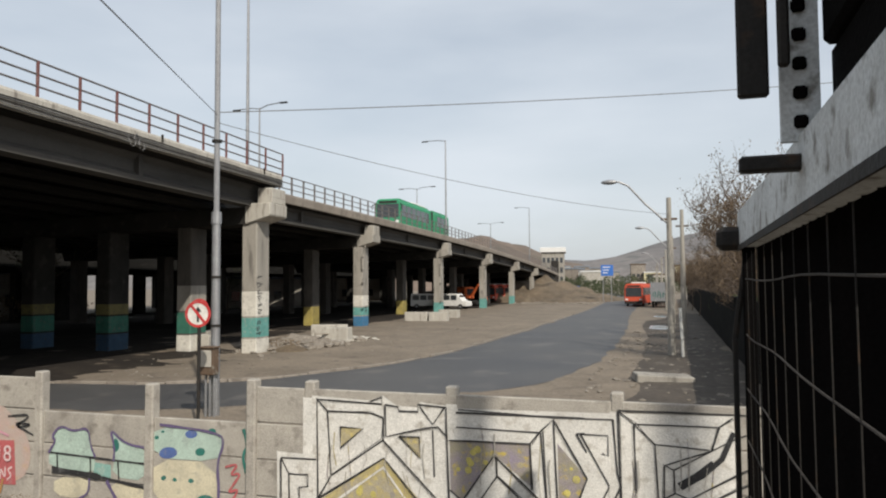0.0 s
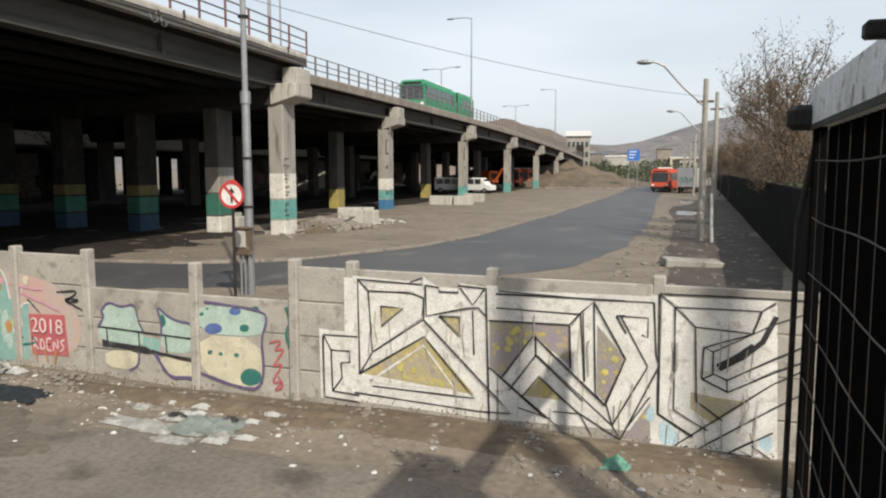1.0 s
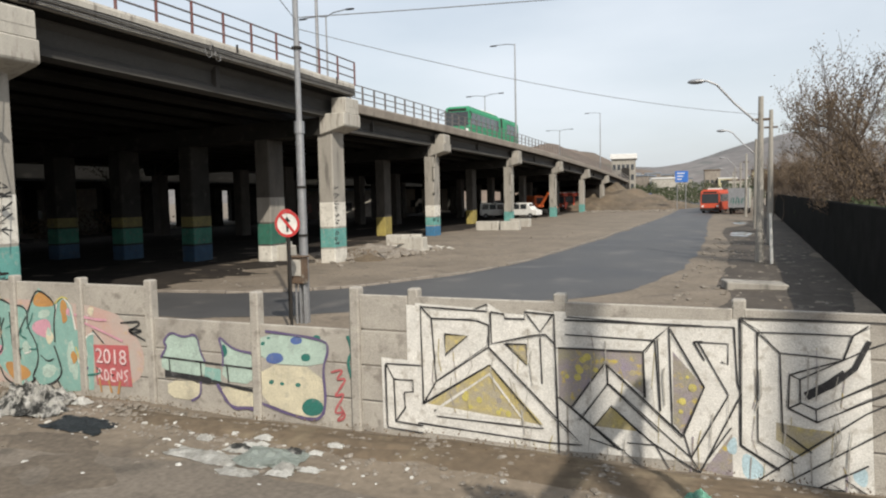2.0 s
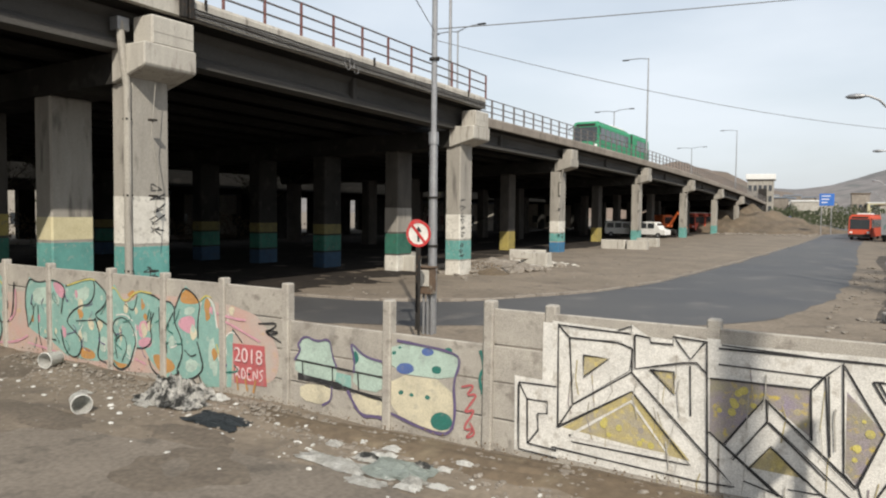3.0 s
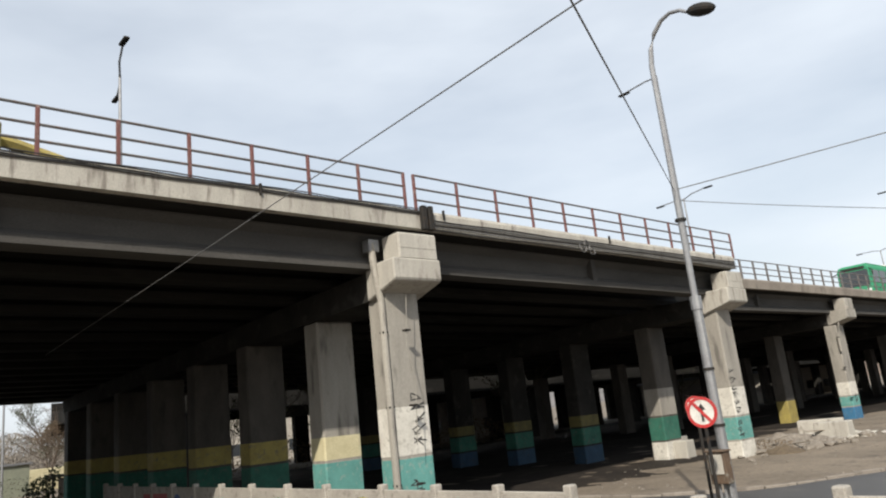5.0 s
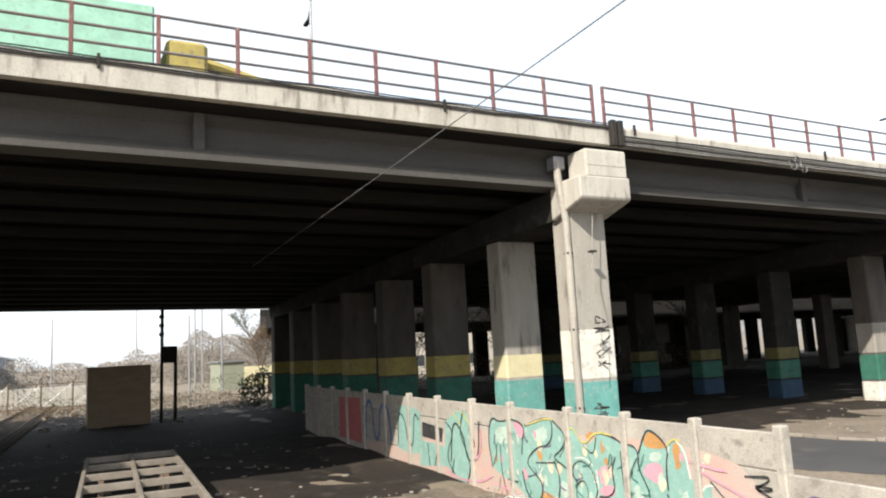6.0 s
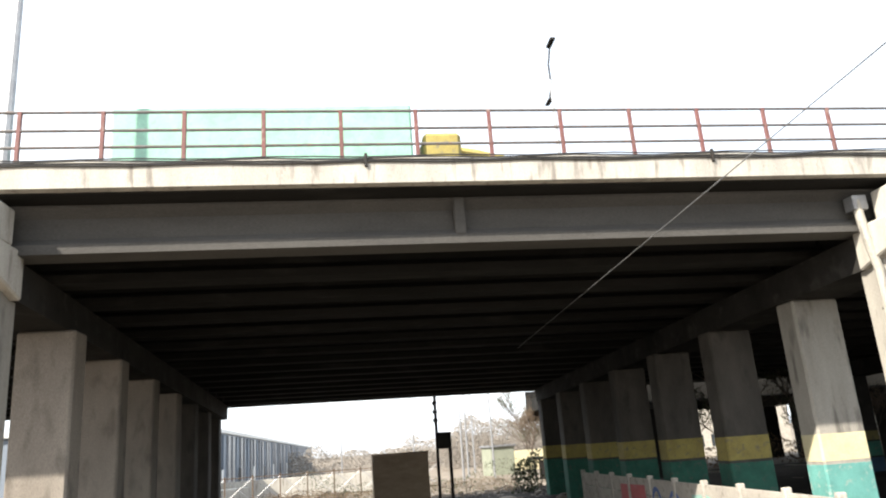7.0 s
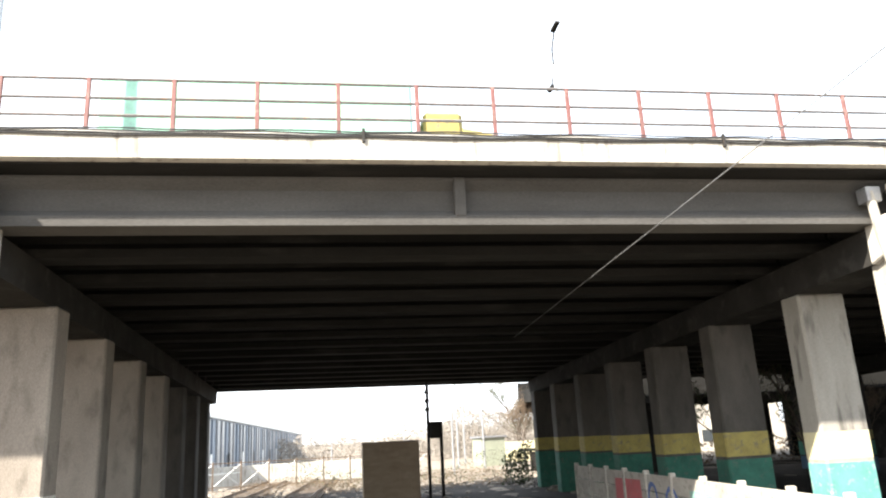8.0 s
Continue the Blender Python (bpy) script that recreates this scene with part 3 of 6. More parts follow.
PAINT_W = [
    ('black', 0.02, [(-1.17, 1.6), (-0.84, 1.01), (-1.24, 0.24)]),
    ('black', 0.02, [(-1.17, 1.6), (-0.85, 1.6), (-0.85, 1.36), (-0.92, 1.39)]),
    ('black', 0.022, [(-0.79, 1.79), (-0.75, 1.16), (-0.71, 1.03), (-1.14, 0.07)]),
    ('black', 0.022, [(-1.14, 0.07), (-1.67, 0.36), (-2.15, 0.75)]),
    ('black', 0.018, [(-2.18, 1.03), (-1.24, 0.24), (-1.14, 0.07)]),
    ('black', 0.018, [(-1.48, 0.07), (-1.64, 0.34), (-1.97, 0.33)]),
    ('black', 0.02, [(-2.62, 0.68), (-1.81, 0.07), (-2.64, 0.07)]),
    ('black', 0.018, [(-1.62, 1.61), (-1.58, 0.76)]),
    ('black', 0.018, [(-1.32, 0.51), (-1.24, 0.24)]),
    ('black', 0.02, [(-2.69, 1.82), (-1.47, 1.78), (-0.79, 1.79)]),
    ('black', 0.018, [(-1.08, 0.21), (-0.81, 0.64)]),
    ('mauve', 0, [(-1.1, 0.1), (-0.76, 0.64), (-0.73, 0.07)]),
    ('sky', 0, [(-0.89, 0.38), (-0.76, 0.59), (-0.74, 0.3)]),
]
WALL_FAR = [
    ('red', 0, [(-29.37, 0.3), (-29.29, 1.75), (-26.81, 1.8), (-26.73, 0.3)]),
    ('pinkish', 0, [(-26.37, 0.12), (-26.37, 0.5), (-18.4, 0.5), (-17.2, 0.45), (-17.2, 0.12)]),
    ('teal', 0, [(-23.32, 0.5), (-23.14, 1.7), (-22.21, 1.75), (-21.47, 1.6), (-21.47, 0.5), (-22.4, 0.4)]),
    ('blue', 0.13, [(-26.22, 0.5), (-26.14, 1.7), (-25.5, 1.75), (-25.41, 0.6), (-24.92, 0.55), (-24.78, 1.65), (-24.05, 1.7), (-23.76, 0.6)]),
    ('black', 0.05, [(-23.23, 0.6), (-23.14, 1.6), (-22.58, 1.3), (-22.49, 0.7), (-22.03, 0.6), (-21.93, 1.6), (-21.56, 1.4)]),
    ('black', 0.05, [(-19.54, 0.5), (-19.34, 1.6), (-18.72, 1.2), (-18.62, 0.6), (-18.01, 0.7), (-17.91, 1.6)]),
]
PAINT_E = [
    ('ochre', 0, [(-0.27, 0.8), (0.05, 0.77), (0.42, 0.8), (0.3, 0.64), (0.01, 0.47), (-0.27, 0.63)]),
    ('ochre', 0, [(-0.31, 1.48), (-0.05, 1.46), (-0.22, 1.33), (-0.25, 1.0), (-0.3, 0.95)]),
    ('sky', 0, [(-0.7, 0.42), (-0.42, 0.2), (-0.51, 0.08), (-0.69, 0.06)]),
    ('sky', 0, [(0.36, 0.25), (0.55, 0.37), (0.54, 0.08)]),
    ('black', 0.022, [(-0.73, 1.9), (1.2, 1.91)]),
    ('black', 0.03, [(-0.73, 1.9), (-0.71, 0.45), (-0.31, 0.21)]),
    ('black', 0.018, [(-0.73, 1.9), (-0.55, 1.75), (-0.32, 1.53)]),
    ('black', 0.018, [(-0.55, 1.75), (0.38, 1.76)]),
    ('black', 0.018, [(-0.55, 1.75), (-0.53, 0.52), (-0.16, 0.31)]),
    ('black', 0.018, [(-0.32, 1.53), (0.27, 1.5)]),
    ('black', 0.018, [(-0.32, 1.53), (-0.28, 0.65), (0.01, 0.45)]),
    ('black', 0.02, [(0.52, 1.87), (0.38, 1.76), (0.29, 1.49), (-0.22, 1.3), (-0.23, 0.92), (0.05, 0.79), (0.54, 1.07), (0.8, 1.2)]),
    ('black', 0.02, [(-0.22, 1.3), (-0.12, 1.25), (-0.11, 0.99), (0.04, 0.93), (0.53, 1.23), (0.8, 1.38)]),
]
PAINT_E2 = [
    ('black', 0.018, [(-0.12, 1.25), (0.51, 1.62), (0.8, 1.75)]),
    ('black', 0.018, [(-0.23, 0.92), (-0.11, 0.99)]),
    ('black', 0.018, [(0.05, 0.79), (0.04, 0.93)]),
    ('black', 0.06, [(0.02, 1.1), (0.19, 1.21), (0.4, 1.41), (0.53, 1.71)]),
    ('black', 0.022, [(-0.51, 0.08), (0.52, 0.93), (0.8, 1.1)]),
    ('black', 0.022, [(-0.24, 0.08), (0.54, 0.65), (0.9, 0.9)]),
    ('black', 0.02, [(-0.24, 0.08), (0.34, 0.06), (0.18, 0.13), (0.55, 0.37)]),
    ('black', 0.02, [(0.33, 0.19), (0.55, 0.05)]),
]
PAINT_F = [
    ('black', 0.025, [(-0.59, -0.03), (-0.36, 0.1)]),
    ('black', 0.025, [(-0.33, -0.1), (0.25, -0.1), (0.07, 0.06), (0.35, 0.25)]),
    ('black', 0.1, [(-0.06, 1.07), (0.14, 1.2), (0.31, 1.36)]),
    ('white2', 0, [(-0.84, 1.86), (0.53, 1.89), (0.62, -0.15), (-0.78, -0.19)]),
    ('ochre', 0, [(-0.35, 0.75), (-0.35, 0.55), (-0.09, 0.39), (0.28, 0.7), (-0.07, 0.71)]),
]
PAINT_G = [
    ('paleteal', 0, [(-7.34, 1.39), (-6.18, 1.36), (-6.13, 1.18), (-6.21, 0.93), (-7.34, 0.92)]),
    ('cream', 0, [(-7.34, 0.9), (-6.21, 0.92), (-6.24, 0.19), (-6.64, 0.17), (-7.35, 0.34)]),
    ('purple', 0.04, [(-7.2, 1.4), (-6.18, 1.34), (-6.11, 1.19), (-6.23, 0.92), (-6.18, 0.45), (-6.27, 0.16), (-6.64, 0.15), (-7.32, 0.31)]),
]
PAINT_H = [
    ('blue', 0, [(-6.56, 1.3), (-6.58, 1.26), (-6.65, 1.23), (-6.72, 1.23), (-6.77, 1.26), (-6.77, 1.3), (-6.72, 1.34), (-6.65, 1.35), (-6.58, 1.33)]),
    ('blue', 0, [(-6.89, 1.01), (-6.93, 0.96), (-7.03, 0.92), (-7.14, 0.92), (-7.21, 0.95), (-7.21, 1.01), (-7.14, 1.07), (-7.02, 1.09), (-6.93, 1.07)]),
    ('green', 0, [(-7.08, 0.65), (-7.1, 0.62), (-7.13, 0.6), (-7.17, 0.61), (-7.18, 0.64), (-7.16, 0.66), (-7.13, 0.68), (-7.09, 0.67)]),
]
PAINT_I = [
    ('green', 0, [(-6.9, 0.63), (-6.91, 0.61), (-6.94, 0.6), (-6.97, 0.61), (-6.98, 0.62), (-6.97, 0.65), (-6.94, 0.66), (-6.91, 0.65)]),
    ('green', 0, [(-6.61, 0.64), (-6.63, 0.61), (-6.67, 0.6), (-6.7, 0.61), (-6.71, 0.63), (-6.7, 0.66), (-6.66, 0.67), (-6.63, 0.66)]),
    ('green', 0, [(-7.22, 1.21), (-7.23, 1.19), (-7.26, 1.18), (-7.29, 1.18), (-7.3, 1.2), (-7.28, 1.23), (-7.25, 1.24), (-7.22, 1.23)]),
    ('green', 0, [(-6.43, 1.06), (-6.45, 1.01), (-6.52, 0.99), (-6.58, 1.0), (-6.6, 1.05), (-6.57, 1.09), (-6.51, 1.11), (-6.45, 1.1)]),
    ('green', 0, [(-6.25, 1.35), (-6.27, 1.31), (-6.32, 1.3), (-6.37, 1.31), (-6.39, 1.34), (-6.36, 1.38), (-6.31, 1.39), (-6.27, 1.38)]),
]
PAINT_J = [
    ('green', 0, [(-6.23, 0.35), (-6.29, 0.24), (-6.43, 0.19), (-6.57, 0.21), (-6.62, 0.31), (-6.55, 0.42), (-6.41, 0.47), (-6.28, 0.43)]),
    ('green', 0, [(-8.94, 0.37), (-8.96, 0.32), (-9.03, 0.3), (-9.1, 0.31), (-9.12, 0.35), (-9.09, 0.4), (-9.02, 0.42), (-8.96, 0.41)]),
    ('green', 0, [(-7.87, 1.01), (-7.89, 0.97), (-7.95, 0.95), (-8.0, 0.96), (-8.02, 1.0), (-7.99, 1.04), (-7.94, 1.05), (-7.88, 1.04)]),
    ('green', 0, [(-7.64, 0.7), (-7.65, 0.68), (-7.68, 0.67), (-7.71, 0.68), (-7.72, 0.7), (-7.71, 0.72), (-7.68, 0.73), (-7.65, 0.72)]),
    ('green', 0, [(-7.12, 1.3), (-7.13, 1.29), (-7.15, 1.28), (-7.18, 1.28), (-7.18, 1.3), (-7.17, 1.31), (-7.15, 1.32), (-7.13, 1.31)]),
]
PAINT_K = [
    ('red', 0.03, [(-6.09, 0.87), (-5.86, 0.94), (-6.03, 0.75), (-5.82, 0.82), (-5.97, 0.62), (-6.05, 0.51), (-5.84, 0.61), (-6.09, 0.26), (-5.86, 0.33), (-6.05, 0.15), (-5.85, 0.24), (-5.95, 0.39)]),
    ('green', 0.05, [(-5.8, 1.41), (-5.72, 1.18), (-5.82, 1.05), (-5.75, 0.82)]),
    ('pinkish', 0, [(-21.82, 0.95), (-17.5, 1.43), (-16.65, 1.48), (-10.52, 1.79), (-9.55, 1.06), (-9.69, 0.36), (-10.55, 0.37), (-16.71, -0.15), (-21.88, -0.08)]),
]
WALL_Q = [
    ('teal', 0, [(-17.48, 1.28), (-17.28, 1.75), (-16.92, 1.64), (-16.32, 1.76), (-15.76, 1.64), (-15.00, 1.87), (-14.75, 1.82), (-14.30, 1.56), (-14.13, 1.79), (-13.78, 1.43), (-13.47, 1.54), (-13.34, 1.71), (-12.89, 1.67), (-12.63, 1.56), (-12.38, 1.58), (-12.25, 1.46), (-12.12, 1.70), (-11.96, 1.90), (-11.56, 1.64), (-11.37, 1.77), (-11.18, 1.62), (-11.11, 1.22), (-10.89, 1.09), (-10.70, 1.21), (-10.76, 0.21), (-11.44, 0.11), (-11.59, 0.30), (-12.00, 0.14), (-12.16, 0.28), (-12.59, 0.12), (-13.02, 0.42), (-13.19, 0.62), (-13.43, 0.59), (-13.66, 0.20), (-14.05, 0.09), (-14.34, 0.26), (-14.75, 0.18), (-15.38, 0.16), (-15.82, 0.17), (-16.38, 0.40), (-16.85, 0.47), (-17.33, 0.63)]),
]
WALL_R = [
    ('teal', 0, [(-21.51, 0.86), (-19.91, 0.83), (-19.79, 1.47), (-19.28, 1.71), (-18.72, 1.81), (-18.32, 1.62), (-18.21, 1.17), (-18.49, 0.88), (-18.43, 0.48), (-18.67, 0.08), (-19.23, 0.10), (-19.79, 0.35), (-20.71, 0.26), (-21.62, 0.15)]),
    ('black', 0.045, [(-17.33, 0.63), (-17.48, 1.28), (-17.28, 1.75), (-16.92, 1.64), (-16.32, 1.76), (-15.83, 1.64), (-15.95, 1.33), (-16.01, 1.05)]),
    ('black', 0.035, [(-17.28, 0.69), (-17.07, 0.99), (-17.16, 1.18)]),
    ('black', 0.035, [(-16.92, 1.16), (-16.92, 0.62), (-16.81, 0.31), (-16.68, 0.05)]),
    ('black', 0.04, [(-16.22, 0.46), (-16.66, 0.46)]),
    ('black', 0.04, [(-15.83, 1.64), (-15.00, 1.87), (-14.75, 1.82), (-14.85, 1.35), (-15.45, 1.24), (-15.86, 0.91), (-15.58, 0.75), (-15.30, 0.59)]),
]
WALL_S = [
    ('black', 0.05, [(-16.02, 0.71), (-15.93, 0.35), (-15.71, 0.17), (-15.38, 0.19), (-15.22, 0.52), (-15.51, 0.73)]),
    ('black', 0.04, [(-14.75, 1.82), (-14.30, 1.56), (-14.49, 1.29), (-14.86, 1.11), (-14.32, 0.96), (-14.03, 0.76)]),
    ('black', 0.05, [(-14.78, 1.06), (-14.59, 0.72), (-14.75, 0.24), (-14.40, 0.19)]),
    ('black', 0.03, [(-15.46, 0.94), (-14.78, 1.02)]),
    ('black', 0.05, [(-14.29, 0.50), (-14.20, 0.19), (-13.95, 0.09), (-13.63, 0.23), (-13.43, 0.71)]),
    ('black', 0.03, [(-14.09, 0.75), (-14.22, 0.99), (-13.92, 1.19), (-13.54, 1.05), (-13.43, 0.71)]),
    ('black', 0.03, [(-14.04, 0.32), (-14.13, 0.66), (-13.83, 0.86), (-13.69, 0.59), (-13.89, 0.28)]),
    ('black', 0.05, [(-13.05, 0.44), (-12.93, 0.21), (-12.59, 0.12), (-12.33, 0.15), (-12.14, 0.31)]),
    ('black', 0.04, [(-12.87, 1.33), (-13.00, 1.10), (-12.92, 0.78), (-13.15, 0.62), (-13.41, 0.60)]),
]
WALL_T = [
    ('black', 0.04, [(-13.34, 1.71), (-12.89, 1.67), (-12.63, 1.56), (-12.38, 1.58), (-12.25, 1.46), (-12.29, 1.22), (-12.06, 0.92), (-12.04, 0.61), (-12.21, 0.33)]),
    ('black', 0.03, [(-13.78, 1.43), (-13.48, 1.28), (-13.38, 1.62)]),
    ('black', 0.04, [(-12.25, 1.46), (-12.12, 1.70), (-11.96, 1.90), (-11.52, 1.64), (-11.62, 1.33), (-11.61, 0.97)]),
    ('black', 0.05, [(-12.21, 0.33), (-12.08, 0.15), (-11.75, 0.22), (-11.46, 0.42), (-11.55, 0.70), (-11.64, 0.91)]),
    ('black', 0.03, [(-12.30, 1.38), (-12.56, 1.03), (-12.49, 0.61)]),
    ('black', 0.03, [(-12.72, 1.45), (-12.70, 0.91), (-12.64, 0.49)]),
    ('black', 0.03, [(-11.98, 0.72), (-11.82, 0.61), (-11.66, 0.68)]),
    ('black', 0.03, [(-10.71, 1.23), (-10.46, 1.02)]),
    ('black', 0.04, [(-11.59, 0.30), (-11.44, 0.01)]),
    ('black', 0.04, [(-19.79, 1.47), (-19.28, 1.23), (-19.84, 0.63), (-19.36, 0.22)]),
]
WALL_U = [
    ('black', 0.04, [(-18.72, 1.81), (-18.99, 1.25), (-18.63, 0.87), (-18.43, 0.48), (-18.67, 0.08)]),
    ('black', 0.035, [(-18.32, 1.62), (-18.50, 1.31), (-18.13, 1.14), (-18.31, 0.82)]),
    ('black', 0.03, [(-20.99, 0.82), (-20.90, 0.24)]),
    ('black', 0.03, [(-20.30, 0.84), (-20.58, 0.27)]),
    ('black', 0.03, [(-19.34, 0.60), (-19.51, 0.21)]),
    ('black', 0, [(-21.34, 1.36), (-19.98, 1.28), (-20.06, 0.92), (-21.37, 0.97)]),
    ('white', 0.025, [(-11.52, 1.64), (-11.62, 1.28)]),
    ('white', 0.03, [(-11.37, 1.75), (-11.19, 1.62), (-11.11, 1.21)]),
    ('white', 0.03, [(-10.46, 1.02), (-10.71, 1.21), (-10.96, 1.03), (-11.12, 0.72), (-10.97, 0.53), (-10.86, 0.80), (-10.91, 0.97)]),
    ('white', 0.025, [(-13.45, 1.06), (-13.39, 0.71), (-13.57, 0.32)]),
    ('white', 0.025, [(-14.07, 1.18), (-13.78, 1.23), (-13.54, 1.11)]),
    ('yellow', 0.03, [(-15.76, 1.66), (-15.00, 1.85), (-14.75, 1.83)]),
]
WALL_V = [
    ('yellow', 0.035, [(-14.30, 1.56), (-14.13, 1.79), (-13.78, 1.41), (-13.40, 1.72), (-12.93, 1.69)]),
    ('yellow', 0.03, [(-11.56, 1.64), (-11.40, 1.77), (-11.25, 1.73)]),
    ('yellow', 0.04, [(-19.28, 1.70), (-18.87, 1.44)]),
    ('yellow', 0.05, [(-18.77, 1.78), (-18.43, 1.53)]),
    ('yellow', 0.03, [(-11.12, 0.92), (-11.03, 0.68)]),
    ('orange', 0, [(-15.31, 0.44), (-14.80, 0.37), (-14.81, 0.20), (-15.36, 0.17)]),
    ('orange', 0, [(-11.96, 1.89), (-11.52, 1.64), (-11.72, 1.57), (-12.18, 1.57)]),
    ('orange', 0, [(-13.01, 0.57), (-12.40, 0.51), (-12.21, 0.33), (-12.72, 0.15)]),
    ('orange', 0, [(-14.24, 0.30), (-14.01, 0.23), (-13.66, 0.25), (-13.99, 0.10)]),
    ('orange', 0, [(-11.40, 1.75), (-11.25, 1.61), (-11.38, 1.35), (-11.47, 1.54)]),
    ('orange', 0, [(-13.77, 1.59), (-13.47, 1.75), (-13.47, 1.55)]),
    ('orange', 0, [(-11.09, 0.95), (-10.96, 1.03), (-10.91, 0.79), (-11.00, 0.56)]),
]
WALL_W = [
    ('pink', 0, [(-12.13, 1.30), (-11.69, 1.39), (-11.73, 1.01), (-12.02, 1.06), (-12.19, 1.15)]),
    ('pink', 0, [(-13.36, 1.12), (-13.05, 1.17), (-13.09, 0.87), (-13.35, 0.78)]),
    ('pink', 0, [(-16.37, 1.74), (-15.81, 1.61), (-15.91, 1.33), (-16.22, 1.46)]),
    ('pink', 0, [(-13.37, 0.78), (-12.95, 0.87), (-12.97, 0.64), (-13.37, 0.62)]),
    ('paleteal', 0, [(-17.17, 1.50), (-16.45, 1.60), (-16.46, 1.23), (-17.06, 1.15)]),
    ('paleteal', 0, [(-15.55, 1.54), (-14.96, 1.73), (-15.02, 1.39), (-15.49, 1.34)]),
    ('paleteal', 0, [(-11.97, 1.51), (-11.69, 1.53), (-11.73, 1.40), (-12.02, 1.35)]),
    ('paleteal', 0, [(-14.63, 0.72), (-14.33, 0.69), (-14.40, 0.40), (-14.64, 0.39)]),
    ('paleteal', 0, [(-11.94, 0.57), (-11.59, 0.56), (-11.72, 0.34), (-11.99, 0.33)]),
    ('paleteal', 0, [(-11.34, 0.94), (-11.17, 1.06), (-11.19, 0.45), (-11.35, 0.48)]),
    ('pinkish', 0, [(-11.58, 1.02), (-11.11, 1.17), (-11.12, 0.97), (-11.50, 0.72)]),
]
WALL_X = [
    ('pink', 0.05, [(-19.80, 0.25), (-18.94, 0.13), (-17.86, 0.24), (-17.34, 0.45)]),
    ('pink', 0.05, [(-18.15, 0.70), (-17.83, 0.93), (-17.85, 1.45)]),
    ('pink', 0.04, [(-11.11, 1.47), (-10.66, 1.41), (-10.38, 1.41)]),
    ('pink', 0.04, [(-10.88, 1.34), (-10.52, 1.23), (-10.04, 1.08)]),
    ('pink', 0.04, [(-17.35, 0.29), (-16.39, 0.23), (-16.04, 0.18)]),
    ('pink', 0.04, [(-13.47, 0.39), (-13.11, 0.32)]),
    ('orange', 0.04, [(-10.61, 0.43), (-10.57, 0.19)]),
    ('orange', 0.04, [(-10.40, 0.41), (-10.34, 0.20)]),
    ('orange', 0.04, [(-10.14, 0.41), (-10.20, 0.19)]),
    ('paleteal', 0, [(-9.24, 0.87), (-9.09, 1.07), (-9.19, 1.11), (-9.02, 1.30), (-8.76, 1.21), (-8.49, 1.30), (-8.44, 1.03), (-8.35, 0.86), (-8.39, 0.59), (-9.24, 0.65)]),
    ('teal', 0, [(-8.39, 0.78), (-8.07, 0.76), (-8.07, 0.57), (-8.39, 0.59)]),
]
WALL_Y = [
    ('paleteal', 0, [(-8.09, 1.31), (-7.82, 1.09), (-7.42, 1.05), (-7.42, 0.57), (-8.05, 0.59), (-7.99, 0.95)]),
    ('cream', 0, [(-9.13, 0.51), (-8.45, 0.54), (-8.47, 0.32), (-8.65, 0.22), (-9.14, 0.24)]),
    ('cream', 0, [(-8.13, 0.53), (-7.42, 0.48), (-7.42, 0.22), (-7.88, 0.17)]),
    ('black', 0.03, [(-9.24, 0.88), (-8.35, 0.85), (-7.42, 0.82)]),
    ('black', 0.09, [(-9.17, 0.62), (-8.64, 0.60), (-8.24, 0.57)]),
    ('black', 0.05, [(-8.24, 0.57), (-7.90, 0.53), (-7.42, 0.48)]),
    ('black', 0.025, [(-9.07, 0.86), (-9.06, 0.65)]),
    ('black', 0.025, [(-8.44, 0.85), (-8.43, 0.56)]),
    ('black', 0.025, [(-7.93, 0.83), (-7.91, 0.57)]),
    ('purple', 0.035, [(-9.24, 0.87), (-9.09, 1.07), (-9.19, 1.11), (-9.02, 1.30), (-8.76, 1.21), (-8.49, 1.30), (-8.44, 1.03), (-8.35, 0.86)]),
    ('purple', 0.035, [(-8.01, 0.82), (-7.99, 1.03), (-8.09, 1.31), (-7.82, 1.09), (-7.42, 1.05)]),
]
WALL_Z = [
    ('purple', 0.035, [(-8.45, 0.54), (-8.46, 0.32), (-8.65, 0.22)]),
    ('purple', 0.05, [(-8.13, 0.53), (-7.88, 0.17), (-7.58, 0.22), (-7.42, 0.20)]),
    ('green', 0, [(-7.99, 1.19), (-7.90, 1.04), (-7.99, 0.93), (-8.06, 1.03)]),
]
PAINT_P = [
    ('red', 0, [(-10.72, 0.98), (-9.94, 1.01), (-9.89, 0.33), (-10.68, 0.3)]),
    ('blush', 0.03, [(-10.62, 0.40), (-10.62, 0.60), (-10.53, 0.56), (-10.62, 0.50), (-10.53, 0.40)]),
    ('blush', 0.03, [(-10.48, 0.40), (-10.48, 0.60), (-10.39, 0.52), (-10.40, 0.42), (-10.48, 0.40)]),
    ('blush', 0.03, [(-10.24, 0.60), (-10.34, 0.60), (-10.34, 0.50), (-10.26, 0.50), (-10.34, 0.50), (-10.34, 0.40), (-10.24, 0.40)]),
    ('blush', 0.03, [(-10.20, 0.40), (-10.20, 0.60), (-10.10, 0.40), (-10.10, 0.60)]),
    ('blush', 0.03, [(-9.96, 0.60), (-10.06, 0.56), (-9.96, 0.47), (-10.06, 0.40)]),
    ('black', 0.03, [(-10.07, 1.38), (-9.54, 1.44), (-9.98, 1.2), (-9.5, 1.28), (-10.02, 1.29), (-9.55, 1.12)]),
]
